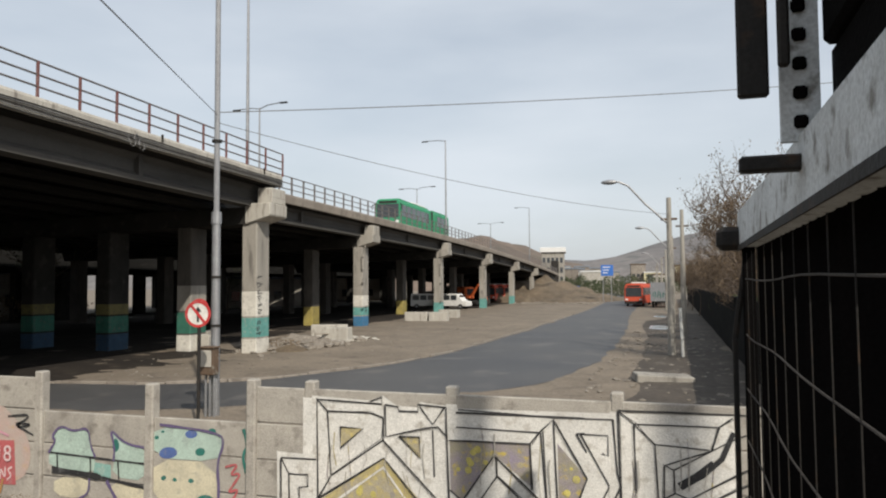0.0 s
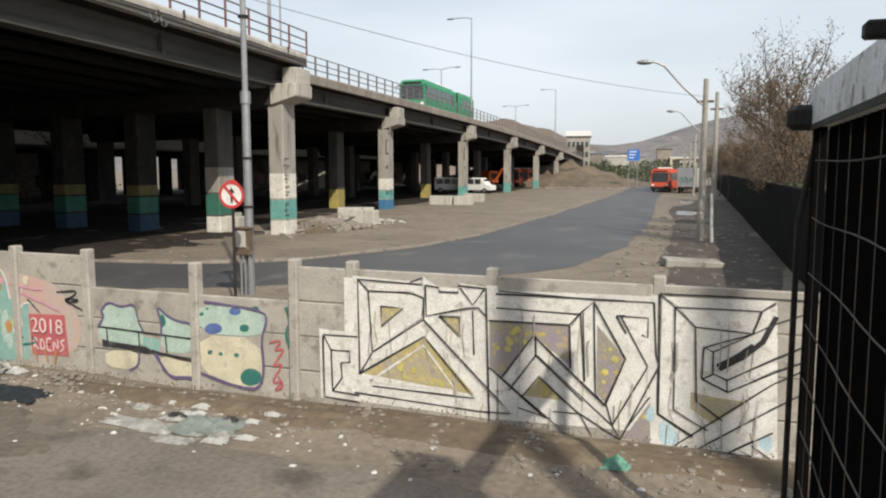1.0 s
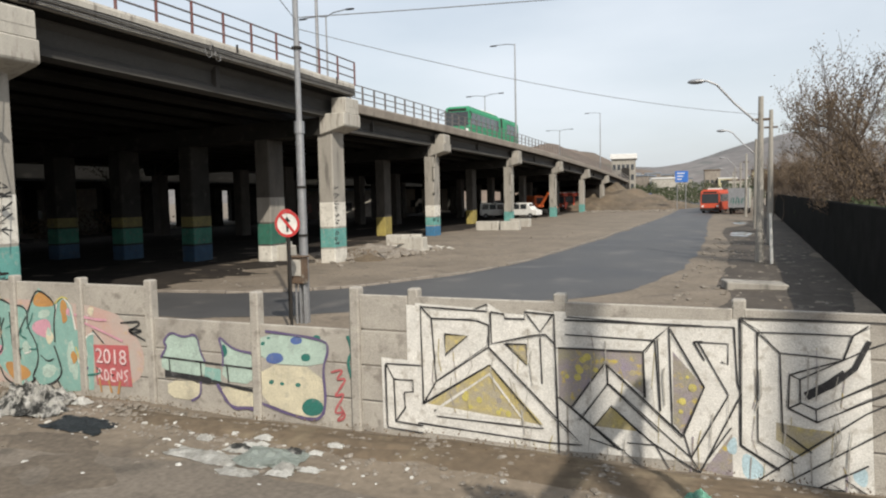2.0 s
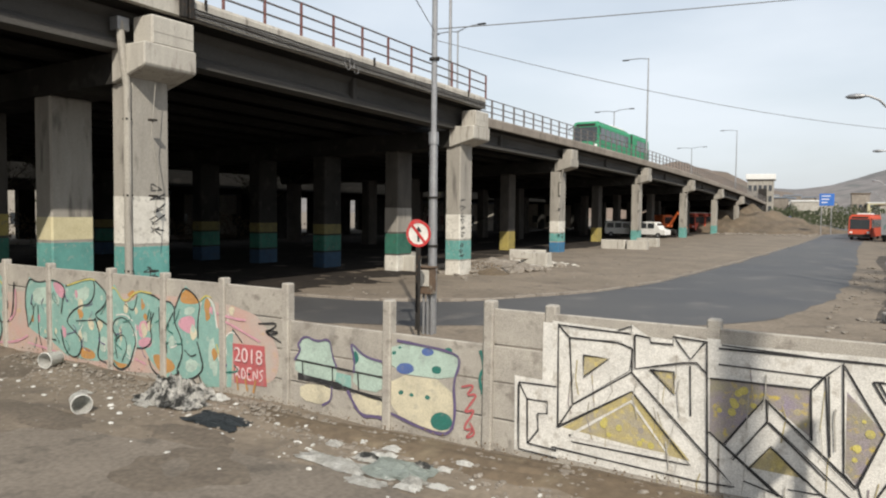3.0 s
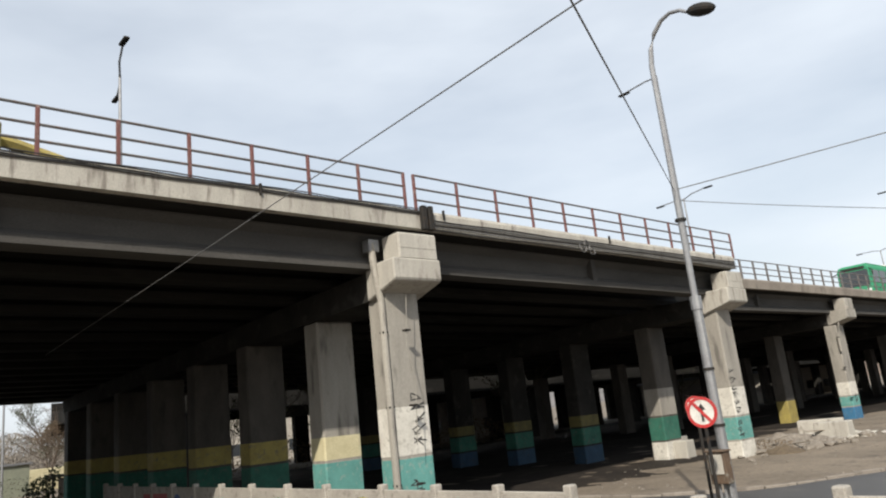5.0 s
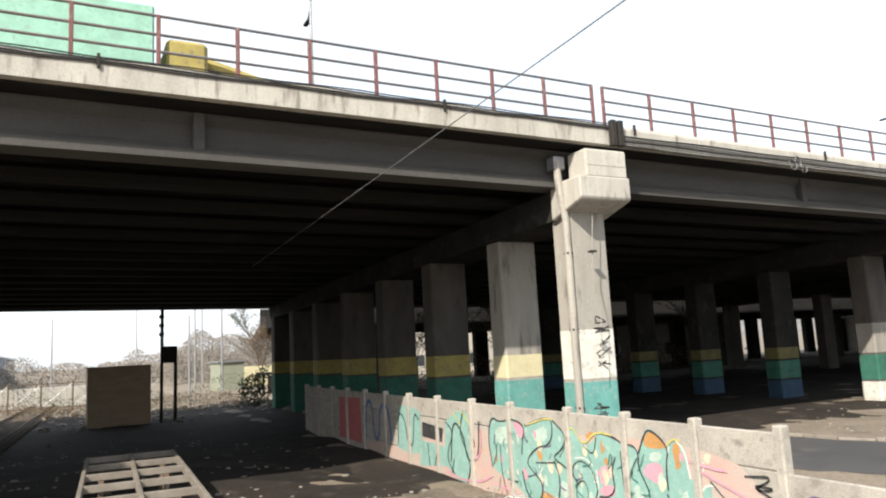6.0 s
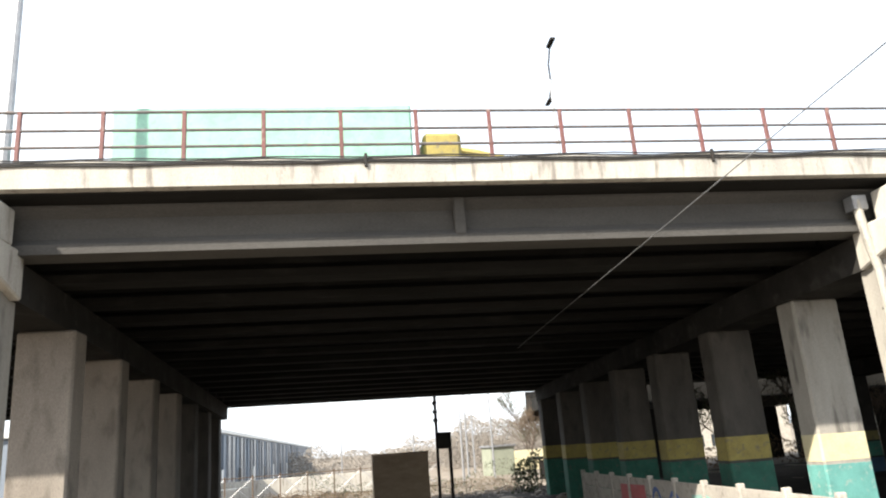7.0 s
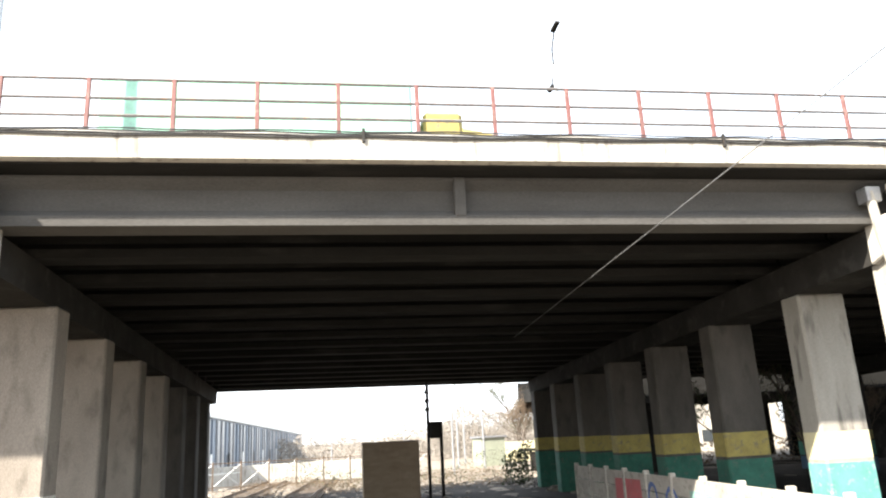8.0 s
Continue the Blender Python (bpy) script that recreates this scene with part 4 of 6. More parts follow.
ALL_PAINT = PAINT_A + PAINT_B + PAINT_C + PAINT_D + WALL_FAR + PAINT_W + PAINT_E + PAINT_E2 + PAINT_F + PAINT_G + PAINT_H + PAINT_I + PAINT_J + PAINT_K + PAINT_P + WALL_Q + WALL_R + WALL_S + WALL_T + WALL_U + WALL_V + WALL_W + WALL_X + WALL_Y + WALL_Z

fence_ob = bpy.data.objects["concrete_fence"]
NAMES = {"white": "mural_letter", "white2": "mural_letter"}


def rounded(pts, closed, times=2):
    """Cut the corners of a line or outline, as a spray can rounds them."""
    for _ in range(times):
        pairs = list(zip(pts, pts[1:] + (pts[:1] if closed else [])))
        cut = [q for (ax, az), (bx, bz) in pairs for q in ((ax * 0.75 + bx * 0.25, az * 0.75 + bz * 0.25), (ax * 0.25 + bx * 0.75, az * 0.25 + bz * 0.75))]
        pts = cut if closed else [pts[0]] + cut + [pts[-1]]
    return pts


# highlights, shadows and drips on the bubble letters
rng_p = random.Random(8)
MORE = []
for _ in range(46):
    a, b = rng_p.uniform(-17.3, -10.6), rng_p.uniform(0.5, 1.6)
    r = rng_p.uniform(0.04, 0.11)
    MORE.append((rng_p.choice(("paleteal", "paleteal", "orange", "pink", "cream")), 0, [(a + r * math.cos(q) * rng_p.uniform(0.4, 1.3), b + 1.4 * r * math.sin(q) * rng_p.uniform(0.4, 1.3)) for q in (0, 0.9, 1.8, 2.7, 3.6, 4.5, 5.4)]))
for _ in range(40):
    a, b = rng_p.uniform(-17.2, -10.6), rng_p.uniform(0.45, 1.5)
    MORE.append((rng_p.choice(("black", "green", "white", "purple")), rng_p.uniform(0.012, 0.028), [(a, b), (a + rng_p.uniform(-0.2, 0.2), b - rng_p.uniform(0.05, 0.2)), (a + rng_p.uniform(-0.25, 0.25), b - rng_p.uniform(0.1, 0.3))]))
# blots of yellow and violet inside the mural's grey fields
for _ in range(34):
    a, b = rng_p.choice(((-3.75, 0.72), (-3.5, 0.6), (-2.45, 1.25), (-2.0, 1.28), (-2.62, 1.15), (-1.33, 1.1), (-1.34, 0.85), (-4.0, 0.66)))
    a, b, r = a + rng_p.uniform(-0.11, 0.11), b + rng_p.uniform(-0.1, 0.1), rng_p.uniform(0.02, 0.055)
    MORE.append((rng_p.choice(("yellow", "yellow", "mauve", "ochre")), 0, [(a + r * math.cos(q), b + r * math.sin(q)) for q in (0, 0.9, 1.8, 2.7, 3.6, 4.5, 5.4)]))
for colour, width, pts in PAINT_B + PAINT_C + PAINT_D + PAINT_E:
    if colour == "black" and len(pts) > 2:
        MORE.append(("black", 0.009, [(a + rng_p.uniform(-0.025, 0.025), b + rng_p.uniform(-0.025, 0.025)) for a, b in pts]))
for _ in range(60):
    a, b = rng_p.uniform(-4.6, 0.5), rng_p.uniform(0.2, 1.7)
    MORE.append((rng_p.choice(("scuff", "scuff", "mauve", "ochre")), rng_p.uniform(0.006, 0.016), [(a, b), (a + rng_p.uniform(-0.05, 0.05), b - rng_p.uniform(0.1, 0.35)), (a + rng_p.uniform(-0.06, 0.06), b - rng_p.uniform(0.35, 0.5))]))
ANGULAR = {"teal", "white", "white2", "ochre", "mauve", "black", "red"}
layer = 0
for colour, width, pts in sorted(ALL_PAINT + MORE, key=lambda p: (p[0] != "pinkish", p[1] > 0, p[0] not in ("white", "white2", "teal", "ochre", "mauve"))):
    layer += 1
    if not width and (colour not in ANGULAR or len(pts) == 7):
        pts = rounded(list(pts), True, 1 if colour in ("paleteal", "cream") else 2)
    elif width and pts[0][0] < -5.4:
        pts = rounded(list(pts), False)
    y = FENCE_Y - 0.033 - 0.00006 * layer
    bm = bmesh.new()
    if width and colour == "black":
        width *= 0.72 if -18.5 < pts[0][0] < -10.2 else 0.82 if pts[0][0] > -5.4 else 1.0
    if width:
        # a sprayed line: ribbon with slightly uneven width
        vs = [Vector((px, y, pz)) for px, pz in pts]
        fine_pts = [vs[0]]
        for a, b in zip(vs, vs[1:]):
            k = max(1, int((b - a).length / 0.25))
            fine_pts += [a.lerp(b, (i + 1) / k) for i in range(k)]
        left, right = [], []
        for i, p in enumerate(fine_pts):
            d = (fine_pts[min(i + 1, len(fine_pts) - 1)] - fine_pts[max(i - 1, 0)]).normalized()
            n = Vector((-d.z, 0, d.x)) * width * 0.5 * random.uniform(0.75, 1.25)
            left.append(bm.verts.new(p + n))
            right.append(bm.verts.new(p - n))
        for i in range(len(fine_pts) - 1):
            bm.faces.new((left[i], right[i], right[i + 1], left[i + 1]))
    else:
        bm.faces.new([bm.verts.new((px, y, pz)) for px, pz in pts])
    for f in bm.faces:
        if f.normal.dot(Vector((0, -1, 0))) < 0:
            f.normal_flip()
    part("painted_line" if width else NAMES.get(colour, "painted_patch"), bm, PAINTS[colour], fence_ob, colour + " spray paint" if colour not in ("white2", "paleteal", "pinkish") else "")
for x in (-4.81, -2.78, -0.75):
    part("painted_post_face", B(x - 0.072, x + 0.072, FENCE_Y - 0.0325, FENCE_Y - 0.0305, 0.15, 1.88), PAINTS["white"], fence_ob, "white mural paint on the post")


def lettering(text, size, m, material, parent, name="lettering"):
    cu = bpy.data.curves.new(name, "FONT")
    cu.body, cu.size, cu.align_x, cu.extrude = text, size, "CENTER", 0.002
    ob = bpy.data.objects.new(name, cu)
    me = bpy.data.meshes.new_from_object(ob)
    bpy.data.objects.remove(ob)
    me.materials.append(material)
    return part(name, me, None, parent, m=m)


lettering("2018", 0.35, pose(-10.31, FENCE_Y - 0.06, 0.69, 90, 0, 0), PAINTS["blush"], fence_ob)

# ---- rubble and litter along the fence ----
STONE = mat("rubble", (0.25, 0.22, 0.185), (0.15, 0.13, 0.105), 0.95, 4.0, 0.5, third=(0.36, 0.34, 0.31))
PAPER = mat("dirty paper", (0.68, 0.68, 0.65), (0.33, 0.32, 0.29), 0.9, 6.0, 0.3)
PLASTIC = mat("grey green plastic sheet", (0.42, 0.47, 0.44), (0.30, 0.34, 0.31), 0.5, 5.0, 0.4)
CLOTH = mat("dark cloth", (0.035, 0.045, 0.05), (0.06, 0.07, 0.08), 0.95, 6.0, 0.5)
WHITE_PL = mat("white plastic", (0.72, 0.72, 0.69), (0.6, 0.6, 0.57), 0.5, 5.0, 0.1)


def lump():
    """Corners and faces of a round lump, from which stones are cut."""
    bm = bmesh.new()
    bmesh.ops.create_icosphere(bm, subdivisions=1, radius=1.0)
    bm.verts.index_update()
    out = [v.co.copy() for v in bm.verts], [[v.index for v in f.verts] for f in bm.faces]
    bm.free()
    return out


LUMP_V, LUMP_F = lump()


def chip(bm, p, s, flat=0.6):
    q = Euler((random.uniform(0, 6), random.uniform(0, 6), random.uniform(0, 6))).to_matrix()
    sc = Vector((s * random.uniform(0.6, 1.4), s * random.uniform(0.6, 1.4), s * random.uniform(0.6, 1.0)))
    vs = []
    for co in LUMP_V:
        c = q @ (co * random.uniform(0.75, 1.2))
        vs.append(bm.verts.new((p[0] + c.x * sc.x, p[1] + c.y * sc.y, p[2] + c.z * sc.z * flat)))
    for f in LUMP_F:
        bm.faces.new([vs[k] for k in f])


def scatter(name, count, place, size, material, label, category):
    bm = bmesh.new()
    for _ in range(count):
        x, y = place()
        s = size * random.uniform(0.4, 1.0) ** 2 + 0.006
        chip(bm, (x, y, ground_z(x, y) + s * 0.2), s)
    return solid(name, bm, material, label, category, kind="stuff")


random.seed(5)
scatter("rubble", 2600, lambda: (random.uniform(-17, 3), 8.55 - abs(random.gauss(0, 0.55))), 0.05, STONE, "broken concrete and stones along the foot of the fence", "rubble")
scatter("litter", 150, lambda: (random.uniform(-16, 3), 8.5 - abs(random.gauss(0, 0.9))), 0.055, PAPER, "scraps of white paper and plastic on the dirt", "litter")
scatter("gravel", 700, lambda: (random.uniform(-20, 3), random.uniform(3, 8.6)), 0.03, STONE, "small loose stones on trampled dirt", "gravel")
scatter("roadside_stones", 420, lambda: (random.uniform(-3.0, 2.0), random.uniform(20, 50)), 0.12, STONE, "stones and broken concrete on the verge", "rubble")
scatter("verge_stones", 500, lambda: (random.uniform(-22, -11), random.uniform(21, 60)), 0.07, STONE, "scattered stones on the bare ground beside the road", "rubble")
scatter("soil_under_bridge", 500, lambda: (random.uniform(-40, -16), random.uniform(-4, 8)), 0.1, STONE, "dark stones and litter under the bridge", "rubble")


def crumple(name, x, y, w, d, h, material, label, category, seed, n=14):
    """A crumpled sheet lying in a heap: a bent grid with thickness."""
    bm = bmesh.new()
    g = []
    for j in range(n):
        row = []
        for i in range(n):
            a, b = i / (n - 1) - 0.5, j / (n - 1) - 0.5
            r = min(1, 2 * math.hypot(a, b))
            ex = 1 + 0.35 * noise.noise((a * 5, b * 5, seed))
            z = h * (1 - r * r) * (0.5 + 0.9 * abs(noise.noise((a * 7, b * 7, seed + 9)))) + 0.3 * h * abs(noise.noise((a * 16, b * 16, seed + 4)))
            row.append(bm.verts.new((x + a * w * ex, y + b * d * ex, ground_z(x + a * w, y + b * d) + 0.012 + max(z, 0))))
        g.append(row)
    for a, b in zip(g, g[1:]):
        for i in range(n - 1):
            bm.faces.new((a[i], a[i + 1], b[i + 1], b[i]))
    bmesh.ops.solidify(bm, geom=bm.faces[:], thickness=-0.008)
    return solid(name, bm, material, label, category)


BAGS = mat("torn bags", (0.62, 0.61, 0.57), (0.05, 0.052, 0.05), 0.6, 4.0, 0.5, third=(0.2, 0.2, 0.19), spread=0.15)
crumple("torn_bag", -11.3, 8.1, 1.5, 0.8, 0.42, BAGS, "heap of torn white and black rubbish bags", "rubbish", 1, 26)
crumple("dark_cloth", -9.75, 7.65, 1.1, 0.5, 0.12, CLOTH, "dark blue cloth crumpled on the dirt", "cloth", 2)
crumple("plastic_sheet", -6.3, 7.6, 0.95, 0.55, 0.14, PLASTIC, "torn grey-green plastic sheet on the ground", "plastic sheet", 3)
crumple("white_paper", -6.4, 7.1, 0.55, 0.3, 0.06, PAPER, "white crumpled paper beside the plastic sheet", "paper", 4)
crumple("paper_scrap", -7.2, 7.4, 1.0, 0.35, 0.07, PAPER, "dirty white paper scraps on the dirt", "paper", 5)
for k, (x, y, w) in enumerate(((-6.9, 7.75, 0.4), (-6.75, 7.3, 0.3), (-5.9, 7.4, 0.35), (-6.1, 7.85, 0.3), (-7.6, 7.9, 0.25), (-11.9, 8.2, 0.5), (-10.7, 8.0, 0.45), (-11.6, 7.7, 0.4))):
    crumple("paper_scrap", x, y, w, w * 0.6, 0.08, PAPER if k % 3 else BAGS, "crumpled scrap of pale rubbish on the dirt", "paper", 20 + k, 10)
rng_l = random.Random(51)
for k in range(14):
    a, b, w = rng_l.uniform(-7.6, -5.4), rng_l.uniform(7.0, 8.1), rng_l.uniform(0.1, 0.3)
    crumple("plastic_scrap", a, b, w, w * 0.5, 0.05, WHITE_PL, "torn scrap of white plastic on the dirt", "litter", 60 + k, 8)
crumple("white_bag", -10.5, 8.35, 0.3, 0.22, 0.12, WHITE_PL, "small white plastic bag by the fence", "bag", 6)
crumple("paper_ball", -13.2, 7.6, 0.3, 0.2, 0.07, PAPER, "small crumpled paper on the dirt", "paper", 8)
crumple("green_wrapper", -1.1, 8.0, 0.3, 0.22, 0.12, paint("green white wrapper", (0.25, 0.55, 0.42)), "green and white wrapper at the fence foot", "wrapper", 7)


def bucket(x, y, turn):
    t = thing("plastic_bucket", "white plastic bucket lying on its side on the dirt", "bucket", Matrix.Translation((x, y, ground_z(x, y) + 0.15)) @ pose(0, 0, 0, 90, 0, turn))
    bm = bmesh.new()
    prof = [(0.12, -0.2), (0.15, 0.2), (0.165, 0.2), (0.165, 0.17), (0.152, 0.17)]
    r = [[bm.verts.new((a * math.cos(q), a * math.sin(q), z)) for q in (math.tau * k / 18 for k in range(18))] for a, z in prof]
    for k in range(18):
        j = (k + 1) % 18
        bm.faces.new((r[0][k], r[0][j], r[1][j], r[1][k]))
    bm.faces.new(r[0][::-1])
    bmesh.ops.solidify(bm, geom=bm.faces[:], thickness=0.006)
    part("body", bm, WHITE_PL, t)
    bm = bmesh.new()
    tube(bm, [(0.158 * math.cos(q), 0.158 * math.sin(q), 0.19) for q in (math.tau * k / 18 for k in range(19))], 0.008, 5)
    part("rim", bm, WHITE_PL, t)


bucket(-12.15, 6.9, 70)
bucket(-15.3, 8.2, 20)
# damp dark patches on the dirt: thin lenses of wet soil
WET = mat("damp soil", (0.10, 0.082, 0.064), (0.145, 0.12, 0.093), 0.85, 1.5, 0.5, grain=12)


def patch(name, x, y, rx, ry, material, label, category, seed, rise=0.022):
    bm = bmesh.new()
    n, rings = 40, 5
    c = bm.verts.new((x, y, ground_z(x, y) + rise))
    prev = None
    for k in range(1, rings + 1):
        ring = []
        for i in range(n):
            q = math.tau * i / n
            e = (k / rings) * (1 + 0.4 * noise.noise((math.cos(q) * 2, math.sin(q) * 2, seed)))
            px, py = x + rx * e * math.cos(q), y + ry * e * math.sin(q)
            ring.append(bm.verts.new((px, py, ground_z(px, py) + (rise if k < rings else -0.01))))
        for i in range(n):
            j = (i + 1) % n
            bm.faces.new((c, ring[i], ring[j]) if prev is None else (prev[i], ring[i], ring[j], prev[j]))
        prev = ring
    for f in bm.faces:
        f.smooth = True
    solid(name, bm, material, label, category, kind="structure")


patch("ground_patch_1", -17.2, 7.6, 2.2, 0.6, WET, "damp dark soil stain by the fence", "ground", 1)
patch("ground_bank", -3.0, 8.32, 6.6, 0.42, EARTH, "bank of loose brown earth at the fence foot", "ground", 14, 0.03)
patch("ground_patch_2", -8.5, 6.1, 1.0, 0.85, WET, "damp oily soil stain on the lot", "ground", 11, 0.024)
patch("ground_patch_5", -9.6, 7.0, 0.9, 0.35, WET, "damp soil stain among the litter", "ground", 12, 0.024)
patch("ground_patch_6", -12.6, 6.4, 1.5, 0.4, WET, "long damp soil stain on the lot", "ground", 13, 0.024)
WATER = mat("puddle water", (0.10, 0.10, 0.10), (0.12, 0.12, 0.11), 0.08, 1.0, 0.0, spec=0.8)
patch("puddle", -1.5, 55.0, 0.9, 3.0, WATER, "shallow puddle reflecting the sky on the verge", "puddle", 3, 0.05)
patch("puddle_small", -1.9, 74.0, 0.7, 2.6, WATER, "shallow roadside puddle reflecting the sky", "puddle", 4, 0.05)
PAVE = mat("compacted gravel", (0.20, 0.172, 0.14), (0.125, 0.106, 0.086), 0.95, 0.45, 0.4, grain=14, third=(0.09, 0.078, 0.064))
patch("track_pavement", -4.5, 4.6, 9.0, 2.6, PAVE, "grey compacted gravel strip in front of the fence", "pavement", 5, 0.02)
# verge colour darkened to carry the shadow of wall and hedge
VERGE_SHADE = mat("shade-dark verge soil", (0.085, 0.07, 0.056), (0.052, 0.044, 0.036), 0.97, 0.4, 0.6, grain=6, third=(0.13, 0.112, 0.092))
patch("verge_near", 0.9, 30.0, 1.5, 12.0, VERGE_SHADE, "dark ground painted as the shade below the hedge", "verge", 16, 0.04)
patch("verge", 0.0, 52.0, 2.6, 36.0, VERGE_SHADE, "muddy verge between road and hedge, darkened for shade", "verge", 6, 0.03)

# ---- street pole, sign and meter box beside the road ----
POLE = (-10.96, 15.39)


def gooseneck(x, y):
    gz = ground_z(x, y)
    t = thing("street_lamp", "tall grey steel street lamp with curved neck beside the road", "street lamp", Matrix.Translation((x, y, 0)))
    bm = bmesh.new()
    tube(bm, [(0, 0, gz - 0.1), (0, 0, 5.0)], 0.115, 12, 0.1)
    part("lower_pole", bm, STEEL, t)
    bm = bmesh.new()
    tube(bm, [(0, 0, 4.95), (0, 0, 5.25)], 0.125, 12)
    part("collar", bm, STEEL, t)
    bm = bmesh.new()
    arc = [(0, 0, 5.2), (0, 0, 8.0), (0, 0, 10.9)] + [(0.72 * (1 - math.cos(a)), 0, 10.9 + 1.05 * math.sin(a)) for a in (0.4, 0.8, 1.2, 1.57, 1.95, 2.2)]
    tube(bm, arc, 0.075, 10, 0.04)
    part("upper_pole", bm, STEEL, t)
    bm = bmesh.new()
    bmesh.ops.create_uvsphere(bm, u_segments=14, v_segments=8, radius=1.0, matrix=pose(1.5, 0, 11.62, 0, 18, 0) @ Matrix.Diagonal((0.36, 0.2, 0.15, 1)))
    part("lamp_head", bm, DARK_STEEL, t, "dark oval lamp head")
    box_ = part("meter_box", B(-0.2, 0.2, -0.36, -0.12, 1.25, 1.9, 0.02), RUST, t, "rusty steel meter box")
    part("box_door", B(-0.15, 0.15, -0.385, -0.362, 1.45, 1.85, 0.01), CONC_PALE, box_)
    part("box_lid", B(-0.23, 0.23, -0.4, -0.1, 1.9, 1.94, 0.008), RUST, box_)
    for dx in (-0.12, 0.0, 0.12):
        bm = bmesh.new()
        tube(bm, [(dx, -0.2, gz - 0.05), (dx, -0.2, 1.28)], 0.032, 8)
        part("conduit", bm, STEEL, t)
    for z in (2.4, 3.6, 7.0):
        bm = bmesh.new()
        tube(bm, [(0, 0, z), (0, 0, z + 0.06)], 0.13, 10)
        part("strap", bm, DARK_STEEL, t)


gooseneck(*POLE)


def road_sign(x, y, z, turn, r, label):
    t = thing("road_sign", label, "road sign", Matrix.Translation((x, y, 0)))
    bm = bmesh.new()
    tube(bm, [(0, 0.03, ground_z(x, y) - 0.1), (0, 0.03, z + r * 0.7)], 0.035, 8)
    part("post", bm, DARK_STEEL, t)
    disc = pose(0, 0, z, 90, 0, turn)

    def flat(r0, r1, depth, material, name):
        bm = bmesh.new()
        n = 32
        ring = [[bm.verts.new((q * math.cos(math.tau * k / n), q * math.sin(math.tau * k / n), dz)) for k in range(n)] for q, dz in ((r1, 0), (r1, depth), (r0, depth))]
        for a, b in zip(ring, ring[1:]):
            for k in range(n):
                bm.faces.new((a[k], a[(k + 1) % n], b[(k + 1) % n], b[k]))
        if r0 < 0.01:
            bm.faces.new(ring[2])
        part(name, bm, material, t, m=disc)
    flat(0.001, r, 0.012, PAINTS["white"], "plate")
    flat(r * 0.8, r * 1.0, 0.02, paint("sign red", (0.5, 0.03, 0.03)), "ring")
    bm = bmesh.new()
    prism(bm, [(-0.035, -0.24), (0.035, -0.24), (0.035, 0.06), (0.11, 0.06), (0.0, 0.23), (-0.11, 0.06), (-0.035, 0.06)], 0.012, 0.018, "z")
    bmesh.ops.scale(bm, vec=(r / 0.4,) * 2 + (1,), verts=bm.verts[:])
    part("arrow", bm, PAINTS["black"], t, m=disc)
    part("bar", B(-r * 0.85, r * 0.85, -0.03, 0.03, 0.018, 0.024, m=pose(0, 0, 0, 0, 0, -50)), paint("sign red bar", (0.5, 0.03, 0.03)), t, m=disc)


road_sign(-10.3, 13.82, 2.78, 12, 0.3, "round red-ringed no-straight-ahead sign on a dark post")
road_sign(-11.6, 15.6, 2.85, 60, 0.24, "small round red-ringed prohibition sign beside the lamp pole")


# ---- lamps on the viaduct ----
def deck_lamp(u, w, base, top, double=False):
    t = thing("deck_lamp", "slim grey " + ("double-armed" if double else "single-armed") + " street lamp on the viaduct", "street lamp", BRIDGE @ Matrix.Translation((w, u, 0)), group="viaduct lamps")
    bm = bmesh.new()
    tube(bm, [(0, 0, base), (0, 0, top)], 0.11, 8, 0.06)
    part("pole", bm, STEEL, t)
    for s in ((-1, 1) if double else (-1,)):
        bm = bmesh.new()
        tube(bm, [(0, 0, top - 0.1), (s * 0.9, -s * 0.3, top + 0.1), (s * 2.3, -s * 0.6, top + 0.15)], 0.045, 6)
        part("arm", bm, STEEL, t)
        part("lamp_head", B(-0.36, 0.36, -0.11, 0.11, -0.07, 0.05, 0.03, m=Matrix.Translation((s * 2.6, -s * 0.65, top + 0.12))), DARK_STEEL, t)


deck_lamp(63.6, -3.9, 8.7, 19.6)
deck_lamp(21.8, -3.9, 8.9, 20.5)
deck_lamp(123.9, -3.9, 7.2, 18.2)
deck_lamp(-20.05, -1.2, 8.9, 18.6)
for u, z in ((40.7, 18.6), (84.8, 17.3), (136.0, 16.4), (-3.8, 18.8)):
    deck_lamp(u, -14, 8.3, z, True)

# ---- cables and fittings on the viaduct ----
cables = thing("edge_cables", "bundle of black cables strung along the edge beam", "cables", BRIDGE)
for k in range(4):
    bm = bmesh.new()
    line_pts = [(0.15 + 0.012 * (k % 2), u, slope1(u) - 1.07 - 0.045 * k - 0.035 * (math.sin(u * 1.9 + k) + 1) * 0.5) for u in lengths(-74, 0.0, 0.9)]
    tube(bm, line_pts, 0.017, 5)
    part("cable", bm, CABLE, cables)
for k in range(5):
    bm = bmesh.new()
    tube(bm, [(0.15 + 0.012 * (k % 2), u, slope1(u) - 1.36 - 0.075 * k - 0.03 * (math.sin(u * 1.3 + k) + 1) * 0.5) for u in lengths(0.3, 18.3, 0.9)], 0.02, 5)
    part("cable", bm, CABLE if k % 2 == 0 else WIRE, cables)
for k, (du, dz) in enumerate(((0.0, 0.0), (0.5, -0.05), (0.25, 0.12))):
    bm = bmesh.new()
    tube(bm, [(0.18 + 0.05 * math.sin(i * 1.1 + k), 7.3 + du + 0.16 * math.sin(i * 0.8), slope1(7.3) - 1.62 + dz - 0.18 * math.cos(i * 0.8)) for i in range(9)], 0.02, 5)
    part("cable_coil", bm, WIRE, cables, "loose coil of grey cable")
